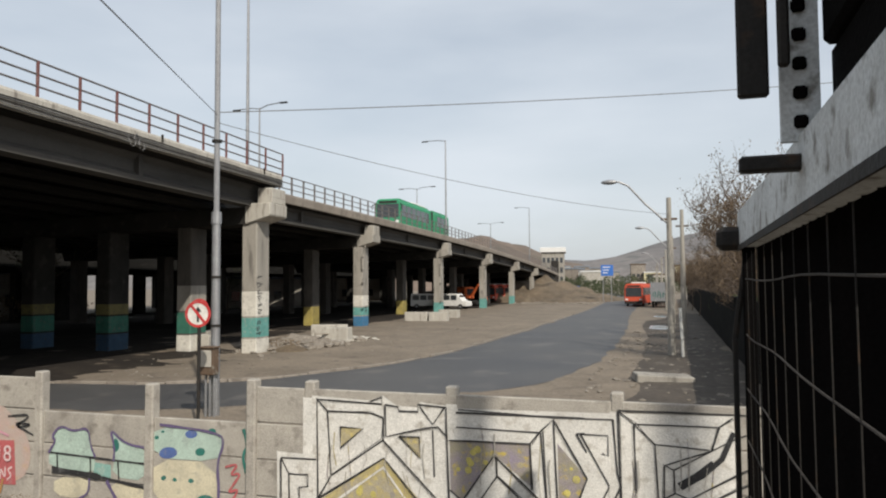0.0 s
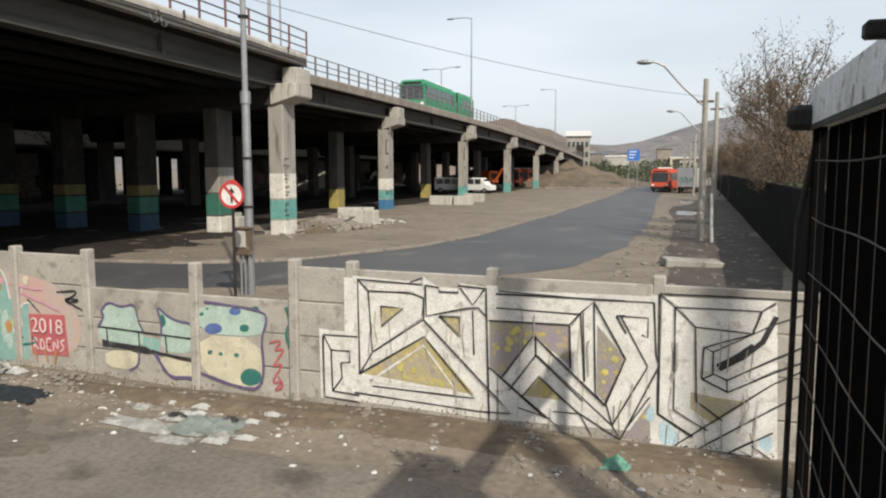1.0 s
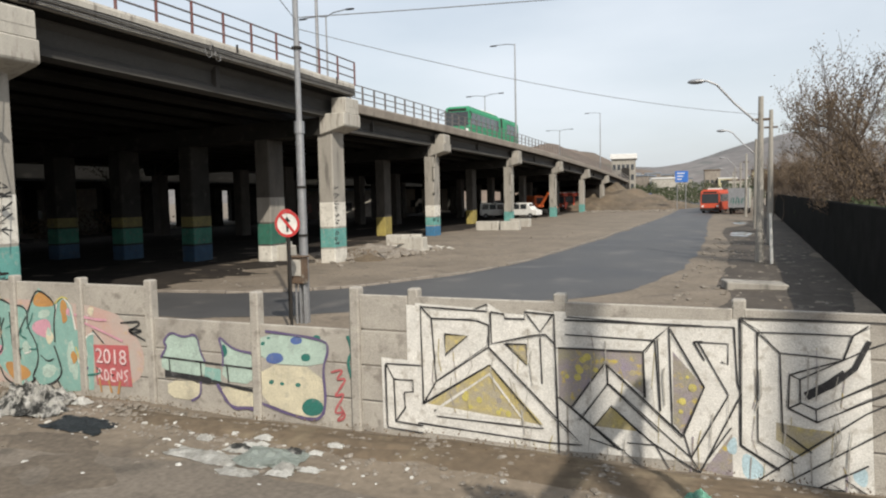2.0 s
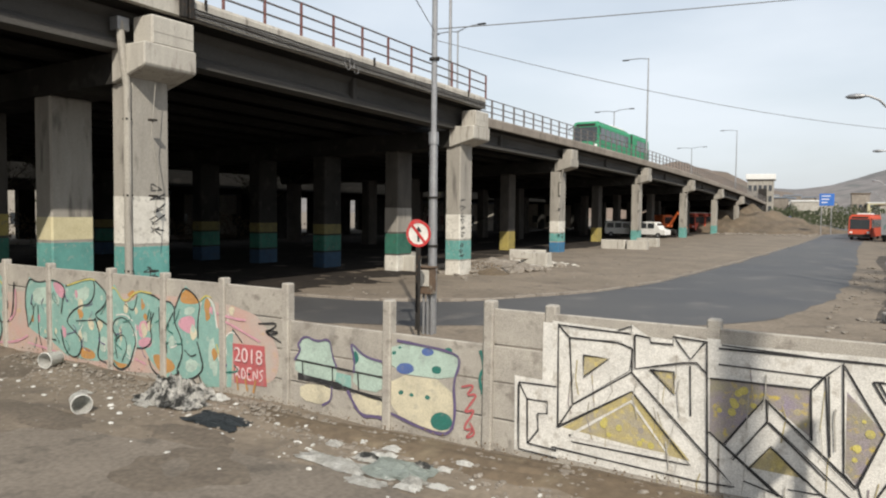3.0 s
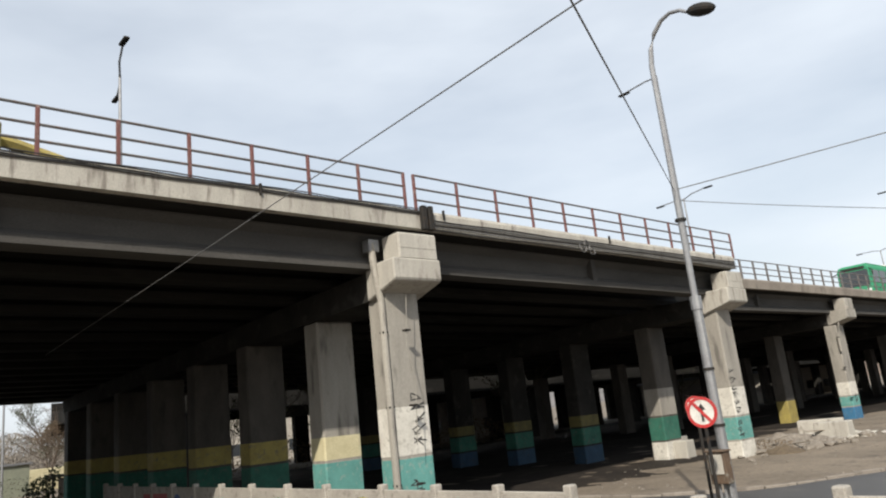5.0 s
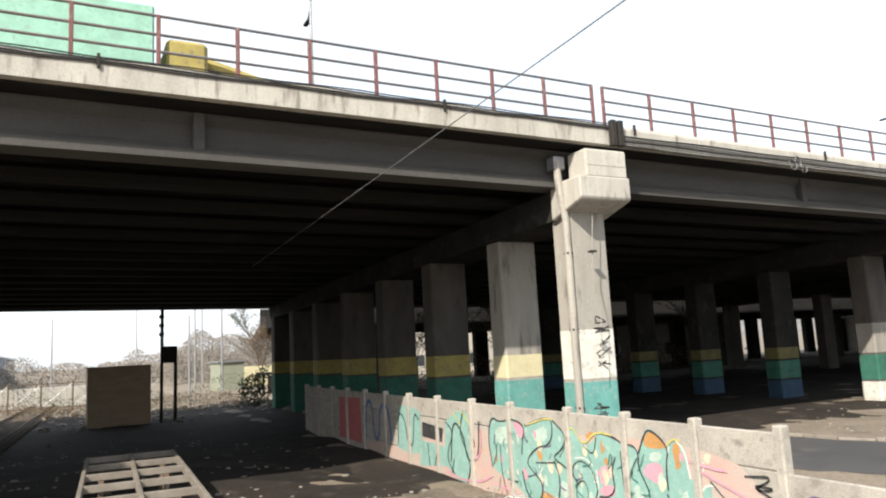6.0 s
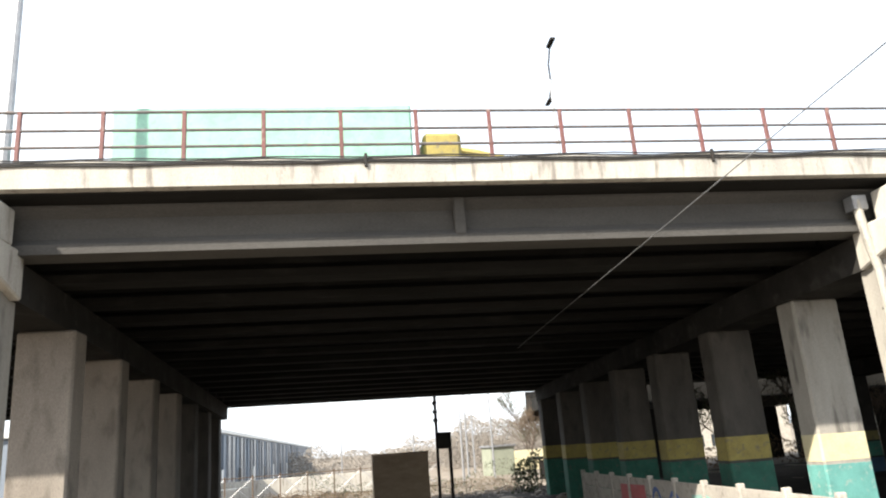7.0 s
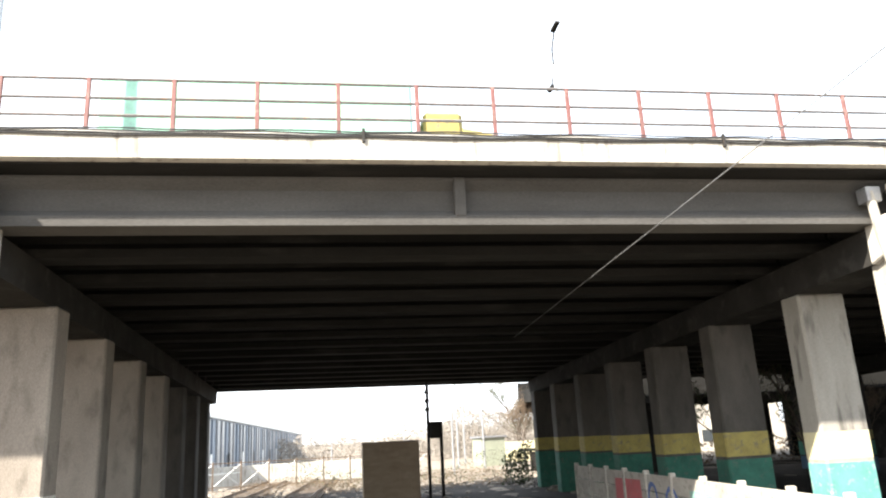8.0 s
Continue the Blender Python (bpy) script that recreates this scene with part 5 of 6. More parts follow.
for u in (-70, -62, -55, -46, -37, -29, -21, -12.5, -5.0, 0.9, 9.0, 16.5):
    part("bracket", B(0.12, 0.19, u - 0.03, u + 0.03, slope1(u) - 1.32, slope1(u) - 1.03, 0.006), DARK_STEEL, cables)
part("joint_box", B(0.13, 0.3, -0.02, 0.16, slope1(0) - 1.72, slope1(0) - 1.0, 0.02), DARK_STEEL, cables)
part("joint_box", B(0.13, 0.3, 0.22, 0.4, slope1(0) - 1.72, slope1(0) - 1.0, 0.02), DARK_STEEL, cables)


def downpipe(points, name="downpipe", label="grey drain pipe down the pier", r=0.06):
    t = thing(name, label, "pipe", BRIDGE)
    bm = bmesh.new()
    tube(bm, points, r, 10)
    part("pipe", bm, CONC, t)
    for z in (1.6, 3.6, 5.6):
        p = points[-1]
        part("clamp", B(p[0] - 0.085, p[0] + 0.085, p[1] - 0.085, p[1] + 0.085, z, z + 0.05), DARK_STEEL, t)


downpipe([(-0.5, -1.38, 8.2), (-0.42, -1.36, 7.2), (-0.42, -1.24, 6.5), (-0.42, -1.24, 0.1)], r=0.1)
box_j = solid("junction_box", B(-0.75, -0.4, -1.5, -1.15, 7.9, 8.25, 0.02), STEEL, "grey junction box under the edge beam", "junction box", BRIDGE)
for u in (40.0, 62.5, 85.0):
    downpipe([(-3.2, u - 0.2, slope2(u) - 2.5), (-3.9, u - 0.5, slope2(u) - 3.4), (-4.05, u - 0.75, slope2(u) - 4.6), (-4.05, u - 0.75, slope2(u) - 5.4)], r=0.09)
# loose wire hanging in front of the pier
downpipe([(0.02, -0.7, 6.6), (0.03, -0.85, 5.2), (0.02, -0.65, 4.2), (0.02, -0.8, 2.6)], "loose_wire", "thin black wire hanging down the pier", 0.012)
# tags on the piers
tags = thing("pier_graffiti", "black spray tags on the painted piers", "graffiti", BRIDGE)
random.seed(11)
for u0, w, z0, h, n in ((-0.35, -0.4, 2.6, 1.5, 5), (17.1, -0.4, 2.1, 1.9, 6), (17.0, -0.4, 1.05, 0.8, 3), (40.1, -4.1, 1.3, 0.6, 3), (-0.6, -0.4, 0.9, 0.9, 3)):
    for k in range(n):
        bm = bmesh.new()
        z = z0 + h * (k + 0.3) / n
        pts = [(w + 0.012, u0 + random.uniform(-0.26, 0.26), z + random.uniform(-0.14, 0.14)) for _ in range(8)]
        tube(bm, pts, 0.02, 4)
        for v in bm.verts:
            v.co.x = w + 0.006 + 0.15 * (v.co.x - w - 0.012)
        part("tag", bm, PAINTS["black"], tags)


def wire(a, b, drop, r, label, material=WIRE):
    bm = bmesh.new()
    tube(bm, sag(a, b, drop), r, 5)
    return solid("overhead_wire", bm, material, label, "wire", group="overhead wires")


wire((-10.96, 15.39, 7.76), (15, 36.5, 12.6), 0.3, 0.013, "thin grey overhead wire from the lamp pole")
wire((-10.96, 15.39, 7.5), (-0.42, 33.4, 6.45), 0.35, 0.009, "thin overhead wire between lamp poles")
wire((-10.96, 15.39, 7.7), (-3.7, 2.5, 5.85), 0.0, 0.009, "thin overhead wire running up from the lamp pole")
wire((-29.0, 5.66, 6.62), (4.5, 5.1, 6.31), 0.0, 0.008, "taut grey service wire running in under the viaduct", WIRE)


# ---- right-hand roadside ----
def wood_pole(x, y, h, lamp, lean=0.0):
    gz = ground_z(x, y)
    t = thing("utility_pole", "weathered concrete utility pole" + (" with a long lamp arm" if lamp else "") + " on the verge", "utility pole", Matrix.Translation((x, y, gz)) @ pose(0, 0, 0, 0, lean, 0), group="roadside poles")
    bm = bmesh.new()
    tube(bm, [(0, 0, -0.2), (0, 0, h)], 0.17, 8, 0.1)
    part("pole", bm, CONC, t)
    part("crossarm", B(-0.35, 0.35, -0.05, 0.05, h - 1.0, h - 0.9, 0.01), RUST, t)
    if lamp:
        bm = bmesh.new()
        tube(bm, [(-0.1, 0, h - 1.1), (-1.0, -0.2, h - 0.25), (-1.7, -0.4, h + 0.55), (-2.05, -0.5, h + 0.72), (-2.3, -0.55, h + 0.75)], 0.045, 8)
        part("arm", bm, STEEL, t)
        bm = bmesh.new()
        bmesh.ops.create_uvsphere(bm, u_segments=12, v_segments=8, radius=1.0, matrix=Matrix.Translation((-2.5, -0.58, h + 0.73)) @ Matrix.Diagonal((0.36, 0.16, 0.11, 1)))
        part("lamp_head", bm, STEEL, t, "grey oval lamp head")


for x, y, h, lamp in ((-0.42, 33.4, 6.95, True), (-0.6, 62, 7.0, True), (-1.6, 90, 7.2, False), (-2.6, 112, 7.0, True), (-4.0, 140, 7.2, False), (0.15, 44, 7.4, False), (-5, 165, 7, True)):
    wood_pole(x, y, h, lamp)
bm = bmesh.new()
tube(bm, [(0, 0, -0.1), (-0.08, 0, 2.1)], 0.06, 8)
solid("stake", bm, WHITE_PL, "white-painted stake leaning on the verge", "post", Matrix.Translation((0.05, 32.6, ground_z(0, 32.6))))
slab_b = solid("concrete_slab", B(-0.9, 0.9, -0.5, 0.5, -0.05, 0.22, 0.03), CONC, "broken concrete slab lying on the verge", "slab", pose(-0.6, 24.6, 0.25, 0, 3, 12))

BARK = mat("bark", (0.13, 0.10, 0.075), (0.08, 0.065, 0.05), 0.95, 5.0, 0.4)
TWIG = mat("bare twigs", (0.115, 0.088, 0.068), (0.08, 0.062, 0.05), 0.95, 3.0, 0.0)
LEAF = mat("dull leaves", (0.055, 0.07, 0.03), (0.035, 0.05, 0.022), 0.8, 3.0, 0.0, third=(0.1, 0.08, 0.04))
DRYLEAF = mat("dry leaves", (0.17, 0.12, 0.075), (0.11, 0.08, 0.05), 0.9, 3.0, 0.0)


def limbs(rng, height, spread_, depth, start=0.25, count=9):
    """Random branch lines (start, end, radius) for a bare tree."""
    out = []

    def grow(p, d, length, r, level):
        n = 4
        pts = [p]
        for i in range(n):
            d = (d + Vector((rng.uniform(-1, 1), rng.uniform(-1, 1), rng.uniform(-0.3, 0.6))) * 0.22).normalized()
            pts.append(pts[-1] + d * length / n)
        out.append((pts, r, r * 0.45, level))
        if level < depth:
            for k in range(count if level == 0 else 7 - level):
                f = rng.uniform(start if level == 0 else 0.25, 1.0)
                i = min(int(f * n), n - 1)
                q = pts[i].lerp(pts[i + 1], f * n - i)
                side = Vector((rng.uniform(-1, 1), rng.uniform(-1, 1), rng.uniform(0.1, 0.9))).normalized()
                grow(q, (d * 0.35 + side * spread_).normalized(), length * rng.uniform(0.38, 0.58), r * 0.45, level + 1)
    grow(Vector((0, 0, -0.2)), Vector((0, 0, 1)), height, height * 0.014, 0)
    return out


def bare_tree(name, height, seed, leaves, label, leaf_mat=DRYLEAF, leaf=0.07, spread_=0.8):
    rng = random.Random(seed)
    t = thing(name, label, "tree", group="roadside trees")
    lines = limbs(rng, height, spread_, 3, count=14)
    trunk, crown = bmesh.new(), bmesh.new()
    for pts, r0, r1, level in lines:
        if level == 0:
            tube(trunk, pts, r0, 8, r1)
        else:
            tube(crown, pts, max(r0, 0.01), 5 if level == 1 else 3, max(r1, 0.004))
    part("trunk", trunk, BARK, t)
    part("crown", crown, TWIG, t)
    bm = bmesh.new()
    tips = [p for pts, _, _, level in lines if level >= 2 for p in pts[1:]]
    for _ in range(leaves):
        p = rng.choice(tips) + Vector((rng.gauss(0, 0.12), rng.gauss(0, 0.12), rng.gauss(0, 0.12)))
        q = Euler((rng.uniform(0, 6), rng.uniform(0, 6), rng.uniform(0, 6))).to_matrix()
        s = leaf * rng.uniform(0.6, 1.5)
        bm.faces.new([bm.verts.new(p + q @ Vector(c) * s) for c in ((-0.5, 0, 0), (0, -0.35, 0.05), (0.6, 0, 0), (0, 0.35, 0.05))])
    part("leaves", bm, leaf_mat, t)
    return t


tree_a = bare_tree("tree", 5.2, 1, 5200, "bare winter tree with a few dry brown leaves", leaf=0.06, spread_=0.5)
tree_b = bare_tree("tree", 4.4, 2, 4200, "small brown half-bare tree by the verge", leaf=0.06, spread_=0.5)
tree_c = bare_tree("tree", 7.4, 3, 2600, "leafy dull green tree", LEAF, 0.12)
tree_a.matrix_basis = pose(3.6, 34.0, 0.2, 0, 0, 20)
tree_b.matrix_basis = pose(3.3, 40.0, 0.2)
tree_c.matrix_basis = pose(-46.0, 21.0, 0.2)
random.seed(21)
for k, (x, y) in enumerate([(4.3, 30.5), (4.0, 37), (4.9, 41), (3.4, 46), (4.5, 50), (2.2, 54), (3.8, 58), (2.0, 63), (3.4, 69), (1.6, 75), (3.0, 82), (1.2, 90), (2.4, 98), (0.8, 108), (2.0, 120), (0.2, 134), (1.0, 150)]):
    src = (tree_a if k in (0, 1, 2) else tree_b)
    o = copy_thing(src, pose(x, y, 0.2, 0, 0, random.uniform(0, 360)))
    o.scale = (random.uniform(0.85, 1.15),) * 3
for k, (x, y) in enumerate([(-52, 34), (-48, 27), (-60, 40), (-56, 15), (-66, 24), (-50, 46), (-62, 58), (-70, 70), (-58, 84), (-75, 14), (-80, 33), (-95, 18), (-110, 28)]):
    o = copy_thing(tree_c if k % 3 else tree_b, pose(x, y, 0.2, 0, 0, random.uniform(0, 360)))
    o.scale = (random.uniform(0.8, 1.25),) * 3


def hedge(name, x0, y0, x1, y1, h, depth, count, label, material, seed, low=0.0, size=(0.08, 0.24)):
    """A dense hedge: twigs and leaf clusters filling an uneven long body."""
    rng = random.Random(seed)
    bm = bmesh.new()
    a, b = Vector((x0, y0, 0)), Vector((x1, y1, 0))
    side = (b - a).normalized().cross(Vector((0, 0, 1)))
    for _ in range(count):
        f = rng.random()
        p = a.lerp(b, f)
        hh = h * (0.75 + 0.5 * noise.noise((p.x * 0.25, p.y * 0.25, seed)))
        z = low + (hh - low) * rng.random() ** 0.8
        p = p + side * rng.uniform(-depth, depth) * (1 - 0.35 * z / max(hh, 0.1))
        p.z = ground_z(p.x, p.y) + z
        q = Euler((rng.uniform(0, 6), rng.uniform(0, 6), rng.uniform(0, 6))).to_matrix()
        s = rng.uniform(*size)
        bm.faces.new([bm.verts.new(p + q @ Vector(c) * s) for c in ((-0.6, 0, 0), (0, -0.4, 0.15), (0.7, 0, 0), (0, 0.4, 0.1))])
    return solid(name, bm, material, label, "hedge", kind="stuff")


hedge("roadside_scrub", 4.2, 28, 2.6, 150, 5.6, 1.3, 26000, "dense brown leafless scrub along the verge", TWIG, 1, 1.2, size=(0.05, 0.16))
hedge("low_hedge", 2.9, 24, 2.4, 60, 2.9, 0.5, 7000, "dark green shrubs behind the boundary wall", LEAF, 2, 1.2)
hedge("scrub_far_side", -64, 14, -60, 62, 3.2, 1.5, 4000, "dry scrub beyond the viaduct", DRYLEAF, 3)
# near-black colour stands in for the shade on the wall's road side
wall_v = solid("wall_roadside", B(-0.12, 0.12, -72, 68, -0.3, 2.6, 0.03), mat("shade-black boundary wall", (0.02, 0.02, 0.019), (0.012, 0.012, 0.011), 0.95, 1.0, 0.3, spec=0.03), "weathered boundary wall along the verge, coloured near-black for its shaded side", "wall", pose(1.9, 88, 0.2, 0, 0, 0.45), kind="structure")


# ---- vehicles ----
GLASS = mat("dark window glass", (0.03, 0.035, 0.04), (0.045, 0.05, 0.055), 0.08, 1.0, 0.0, spec=0.8)
RUBBER = mat("tyre rubber", (0.02, 0.02, 0.02), (0.03, 0.03, 0.03), 0.9, 6.0, 0.2)
V_RED = paint("bus red", (0.55, 0.07, 0.025), 0.85)
V_GREEN = paint("bus green", (0.03, 0.28, 0.14), 0.85)
V_WHITE = paint("vehicle white", (0.7, 0.7, 0.68), 0.9)
V_ORANGE = paint("machine orange", (0.62, 0.12, 0.02), 0.85)
LAMP_W = mat("headlamp glass", (0.8, 0.8, 0.78), (0.7, 0.7, 0.68), 0.15, 1.0, 0.0)


def wheel(parent, x, y, r=0.48):
    bm = bmesh.new()
    bmesh.ops.create_cone(bm, segments=18, radius1=r, radius2=r, depth=0.28, cap_ends=True, matrix=Matrix.Translation((x, y, r)) @ pose(0, 0, 0, 0, 90, 0))
    w = part("wheel", bm, RUBBER, parent)
    bm = bmesh.new()
    bmesh.ops.create_cone(bm, segments=14, radius1=r * 0.55, radius2=r * 0.5, depth=0.31, cap_ends=True, matrix=Matrix.Translation((x, y, r)) @ pose(0, 0, 0, 0, 90, 0))
    part("rim", bm, STEEL, w)


def bus(label, paint_, m, length=12.0, band=None, joint=None):
    """A city bus; its front looks along local -y."""
    t = thing("city_bus", label, "bus", m, group="buses")
    shell = [(-1.25, 0.35), (1.25, 0.35), (1.27, 1.4), (1.22, 2.85), (1.05, 3.1), (-1.05, 3.1), (-1.22, 2.85), (-1.27, 1.4)]
    for lo, hi in ((0, length),) if joint is None else ((0, joint), (joint + 0.9, length)):
        bm = bmesh.new()
        prism(bm, shell, lo, hi, "y")
        bmesh.ops.bevel(bm, geom=[e for e in bm.edges], offset=0.06, segments=1, affect="EDGES")
        part("body", bm, paint_, t)
        part("roof", B(-1.0, 1.0, lo + 0.4, hi - 0.4, 3.1, 3.2, 0.04), band or paint_, t)
    if joint is not None:
        for k in range(5):
            part("bellows_fold", B(-1.16 + 0.04 * (k % 2), 1.16 - 0.04 * (k % 2), joint - 0.02 + 0.19 * k, joint + 0.17 + 0.19 * k, 0.4, 3.0, 0.03), RUBBER, t)
    part("roof_unit", B(-0.8, 0.8, length * 0.3, length * 0.55, 3.2, 3.4, 0.06), V_WHITE, t)
    part("windscreen", B(-1.1, 1.1, -0.02, 0.1, 1.35, 2.65, 0.02), GLASS, t)
    part("destination_sign", B(-0.9, 0.9, -0.025, 0.05, 2.72, 2.95, 0.01), DARK_STEEL, t)
    part("bumper", B(-1.24, 1.24, -0.06, 0.15, 0.35, 0.75, 0.03), DARK_STEEL, t)
    for s in (-1, 1):
        part("headlight", B(s * 0.95 - 0.16, s * 0.95 + 0.16, -0.035, 0.06, 0.85, 1.08, 0.02), LAMP_W, t)
        n = int(length / 1.5)
        for k in range(n):
            y = 0.5 + k * (length - 0.8) / n
            if joint is not None and joint - 1.4 < y < joint + 0.9:
                continue
            part("side_window", B(s * 1.235 - 0.03, s * 1.235 + 0.03, y, y + (length - 0.8) / n - 0.18, 1.45, 2.6, 0.01), GLASS, t)
        mir = bmesh.new()
        tube(mir, [(s * 1.2, 0.1, 2.7), (s * 1.5, -0.25, 2.5), (s * 1.5, -0.25, 2.1)], 0.05, 5)
        part("mirror", mir, DARK_STEEL, t)
        for y in (2.2, length - 3.0):
            wheel(t, s * 1.1, y)
    return t


bus("red and white city bus parked at the roadside", V_RED, pose(-6.3, 105.4, 0.28, 0, 0, -4))
bus("red city bus parked behind another bus", V_RED, pose(-7.0, 124, 0.3, 0, 0, -5))
deck_m = BRIDGE @ Matrix.Translation((-6.2, 51.0, slope2(56) - 1.45))
bus("green articulated bus driving on the viaduct", V_GREEN, deck_m @ pose(0, 0, 0, -0.4, 0, 0), 17.6, None, 10.4)
GREEN_TARP = paint("green tarpaulin", (0.30, 0.55, 0.43))
tt = thing("lorry", "green-boxed lorry with a yellow crane arm behind the viaduct railing", "lorry", BRIDGE @ Matrix.Translation((-4.1, -14.8, slope1(-15) - 1.35)))
part("box", B(-1.2, 1.2, -3.7, 3.6, 0.9, 2.95, 0.05), GREEN_TARP, tt)
part("chassis", B(-0.6, 0.6, -3.7, 7.0, 0.55, 0.9, 0.03), DARK_STEEL, tt)
part("crane_base", B(-0.9, 0.9, 3.9, 4.9, 0.9, 2.3, 0.1), P_YELLOW, tt, "yellow crane base")
bm = bmesh.new()
tube(bm, [(0, 4.3, 2.2), (0, 5.4, 2.0), (0, 6.9, 1.6)], 0.16, 6)
part("crane_arm", bm, P_YELLOW, tt, "yellow crane arm")
for sx in (-1, 1):
    for y in (-2.6, 5.8):
        wheel(tt, sx * 0.95, y)
for k, (u, w) in enumerate(((112, -9.5), (118, -9.0), (125, -9.2), (133, -9.0))):
    bus("red bus parked under the viaduct", V_RED, BRIDGE @ pose(w, u, 0.3, 0, 0, 6))


def box_truck(m):
    t = thing("box_truck", "white box truck covered in faded graffiti parked on the verge", "truck", m)
    part("cargo_box", B(-1.2, 1.2, 0, 6.0, 0.9, 3.3, 0.04), paint("dirty white box", (0.55, 0.55, 0.47)), t)
    part("rear_frame", B(-1.22, 1.22, -0.05, 0.0, 0.85, 3.34), STEEL, t)
    part("chassis", B(-0.5, 0.5, 0.1, 8.0, 0.6, 0.9), DARK_STEEL, t)
    part("cab", B(-1.1, 1.1, 6.2, 8.0, 0.6, 2.6, 0.15), V_WHITE, t)
    for k in range(6):
        bm = bmesh.new()
        rng = random.Random(k)
        tube(bm, [(-0.9 + 0.32 * k + rng.uniform(-0.1, 0.1), -0.06, 1.2 + rng.uniform(0, 1.1)) for _ in range(5)], 0.04, 4)
        part("graffiti_stroke", bm, PAINTS["green"], t)
    for s in (-1, 1):
        for y in (1.3, 6.9):
            wheel(t, s * 0.98, y, 0.45)


box_truck(pose(-2.6, 100, 0.28, 0, 0, -2))
box_truck(pose(-3.2, 116, 0.28, 0, 0, -3))


def digger(m):
    t = thing("excavator", "orange excavator parked under the viaduct", "excavator", m)
    part("cab", B(-1.0, 1.0, -1.0, 1.6, 1.1, 2.9, 0.15), V_ORANGE, t)
    part("cab_window", B(-0.7, 0.7, -1.03, -0.98, 1.7, 2.6), GLASS, t)
    for s in (-1, 1):
        part("track", B(s * 1.1 - 0.3, s * 1.1 + 0.3, -1.8, 1.8, 0, 0.9, 0.25), RUBBER, t)
    bm = bmesh.new()
    tube(bm, [(0.3, -1.0, 1.5), (0.3, -2.4, 3.2), (0.3, -3.6, 2.6), (0.3, -4.0, 1.0)], 0.22, 6)
    part("boom", bm, V_ORANGE, t)


digger(BRIDGE @ pose(-9.0, 93, 0.27, 0, 0, 60))


def van(m, label, paint_):
    t = thing("van", label, "van", m)
    bm = bmesh.new()
    prism(bm, [(0, 0.4), (4.6, 0.4), (4.6, 1.0), (3.9, 1.15), (3.2, 2.0), (0.1, 2.05), (0, 1.2)], -0.9, 0.9, "x")
    bmesh.ops.bevel(bm, geom=bm.edges[:], offset=0.05, segments=1, affect="EDGES")
    part("body", bm, paint_, t)
    for s in (-1, 1):
        for y in (0.3, 1.3, 2.3):
            part("side_window", B(s * 0.9 - 0.02, s * 0.9 + 0.02, y, y + 0.85, 1.2, 1.85), GLASS, t)
        for y in (0.8, 3.7):
            wheel(t, s * 0.8, y, 0.34)
    part("windscreen", B(-0.75, 0.75, 3.5, 3.56, 1.25, 1.85), GLASS, t)


van(BRIDGE @ pose(-13.5, 80, 0.27, 0, 0, -70), "white van parked under the viaduct", V_WHITE)
van(BRIDGE @ pose(-9.6, 80, 0.27, 0, 0, -100), "white van parked beside an excavator", V_WHITE)

# concrete barrier blocks and rubble heaps
for x, y, l, turn in ((-22.6, 61.5, 2.1, 4), (-20.5, 61.5, 1.7, 4), (-21.6, 68, 2.0, -5), (-18.8, 37.9, 1.6, 3), (-24.9, 33.5, 1.3, 10), (-22.9, 30.6, 1.8, 5), (-20.6, 40.5, 2.2, 20)):
    bm = bmesh.new()
    prism(bm, [(-0.42, 0), (0.42, 0), (0.36, 0.85), (-0.36, 0.85)], -l / 2, l / 2, "y")
    bmesh.ops.bevel(bm, geom=bm.edges[:], offset=0.04, segments=1, affect="EDGES")
    solid("concrete_block", bm, CONC_PALE, "chipped pale concrete barrier block on bare ground", "concrete block", pose(x, y, 0.18, 0, 0, 90 + turn), group="concrete blocks")


def heap(name, x, y, rx, ry, h, material, label, seed, n=26, turn=0.0):
    bm = bmesh.new()
    g = []
    for j in range(n):
        row = []
        for i in range(n):
            a, b = 2 * i / (n - 1) - 1, 2 * j / (n - 1) - 1
            r = math.hypot(a, b)
            z = h * max(0, 1 - r ** 1.4) * (0.8 + 0.5 * noise.noise((a * 3, b * 3, seed))) + 0.16 * h * noise.noise((a * 9, b * 9, seed + 3)) * (r < 1)
            px, py = a * rx, b * ry
            row.append(bm.verts.new((px, py, z - (0.3 if r >= 0.97 else 0.0))))
        g.append(row)
    for a, b in zip(g, g[1:]):
        for i in range(n - 1):
            bm.faces.new((a[i], a[i + 1], b[i + 1], b[i])).smooth = True
    return solid(name, bm, material, label, "mound", pose(x, y, ground_z(x, y), 0, 0, turn), kind="structure")


heap("rubble_mound", -20.6, 36.4, 1.6, 1.4, 0.55, STONE, "heap of rubble against the pier", 2)
heap("rubble_mound_2", -18.2, 31.6, 0.9, 0.8, 0.35, EARTH, "small heap of earth and dry grass at the pier foot", 3)
heap("mound_1", -31, 152, 17, 26, 5.4, EARTH, "earth embankment with rubble at the end of the viaduct", 4, 40)
heap("mound_2", -21, 146, 12, 20, 2.5, EARTH, "bare earth slope beside the ramp", 5, 34)
heap("mound_3", -40, 175, 22, 40, 7.5, EARTH, "earth embankment carrying the ramp", 6, 30)
scatter("mound_rubble", 260, lambda: (random.uniform(-27, -13), random.uniform(118, 134)), 0.35, STONE, "pale broken rubble at the foot of the embankment", "rubble")

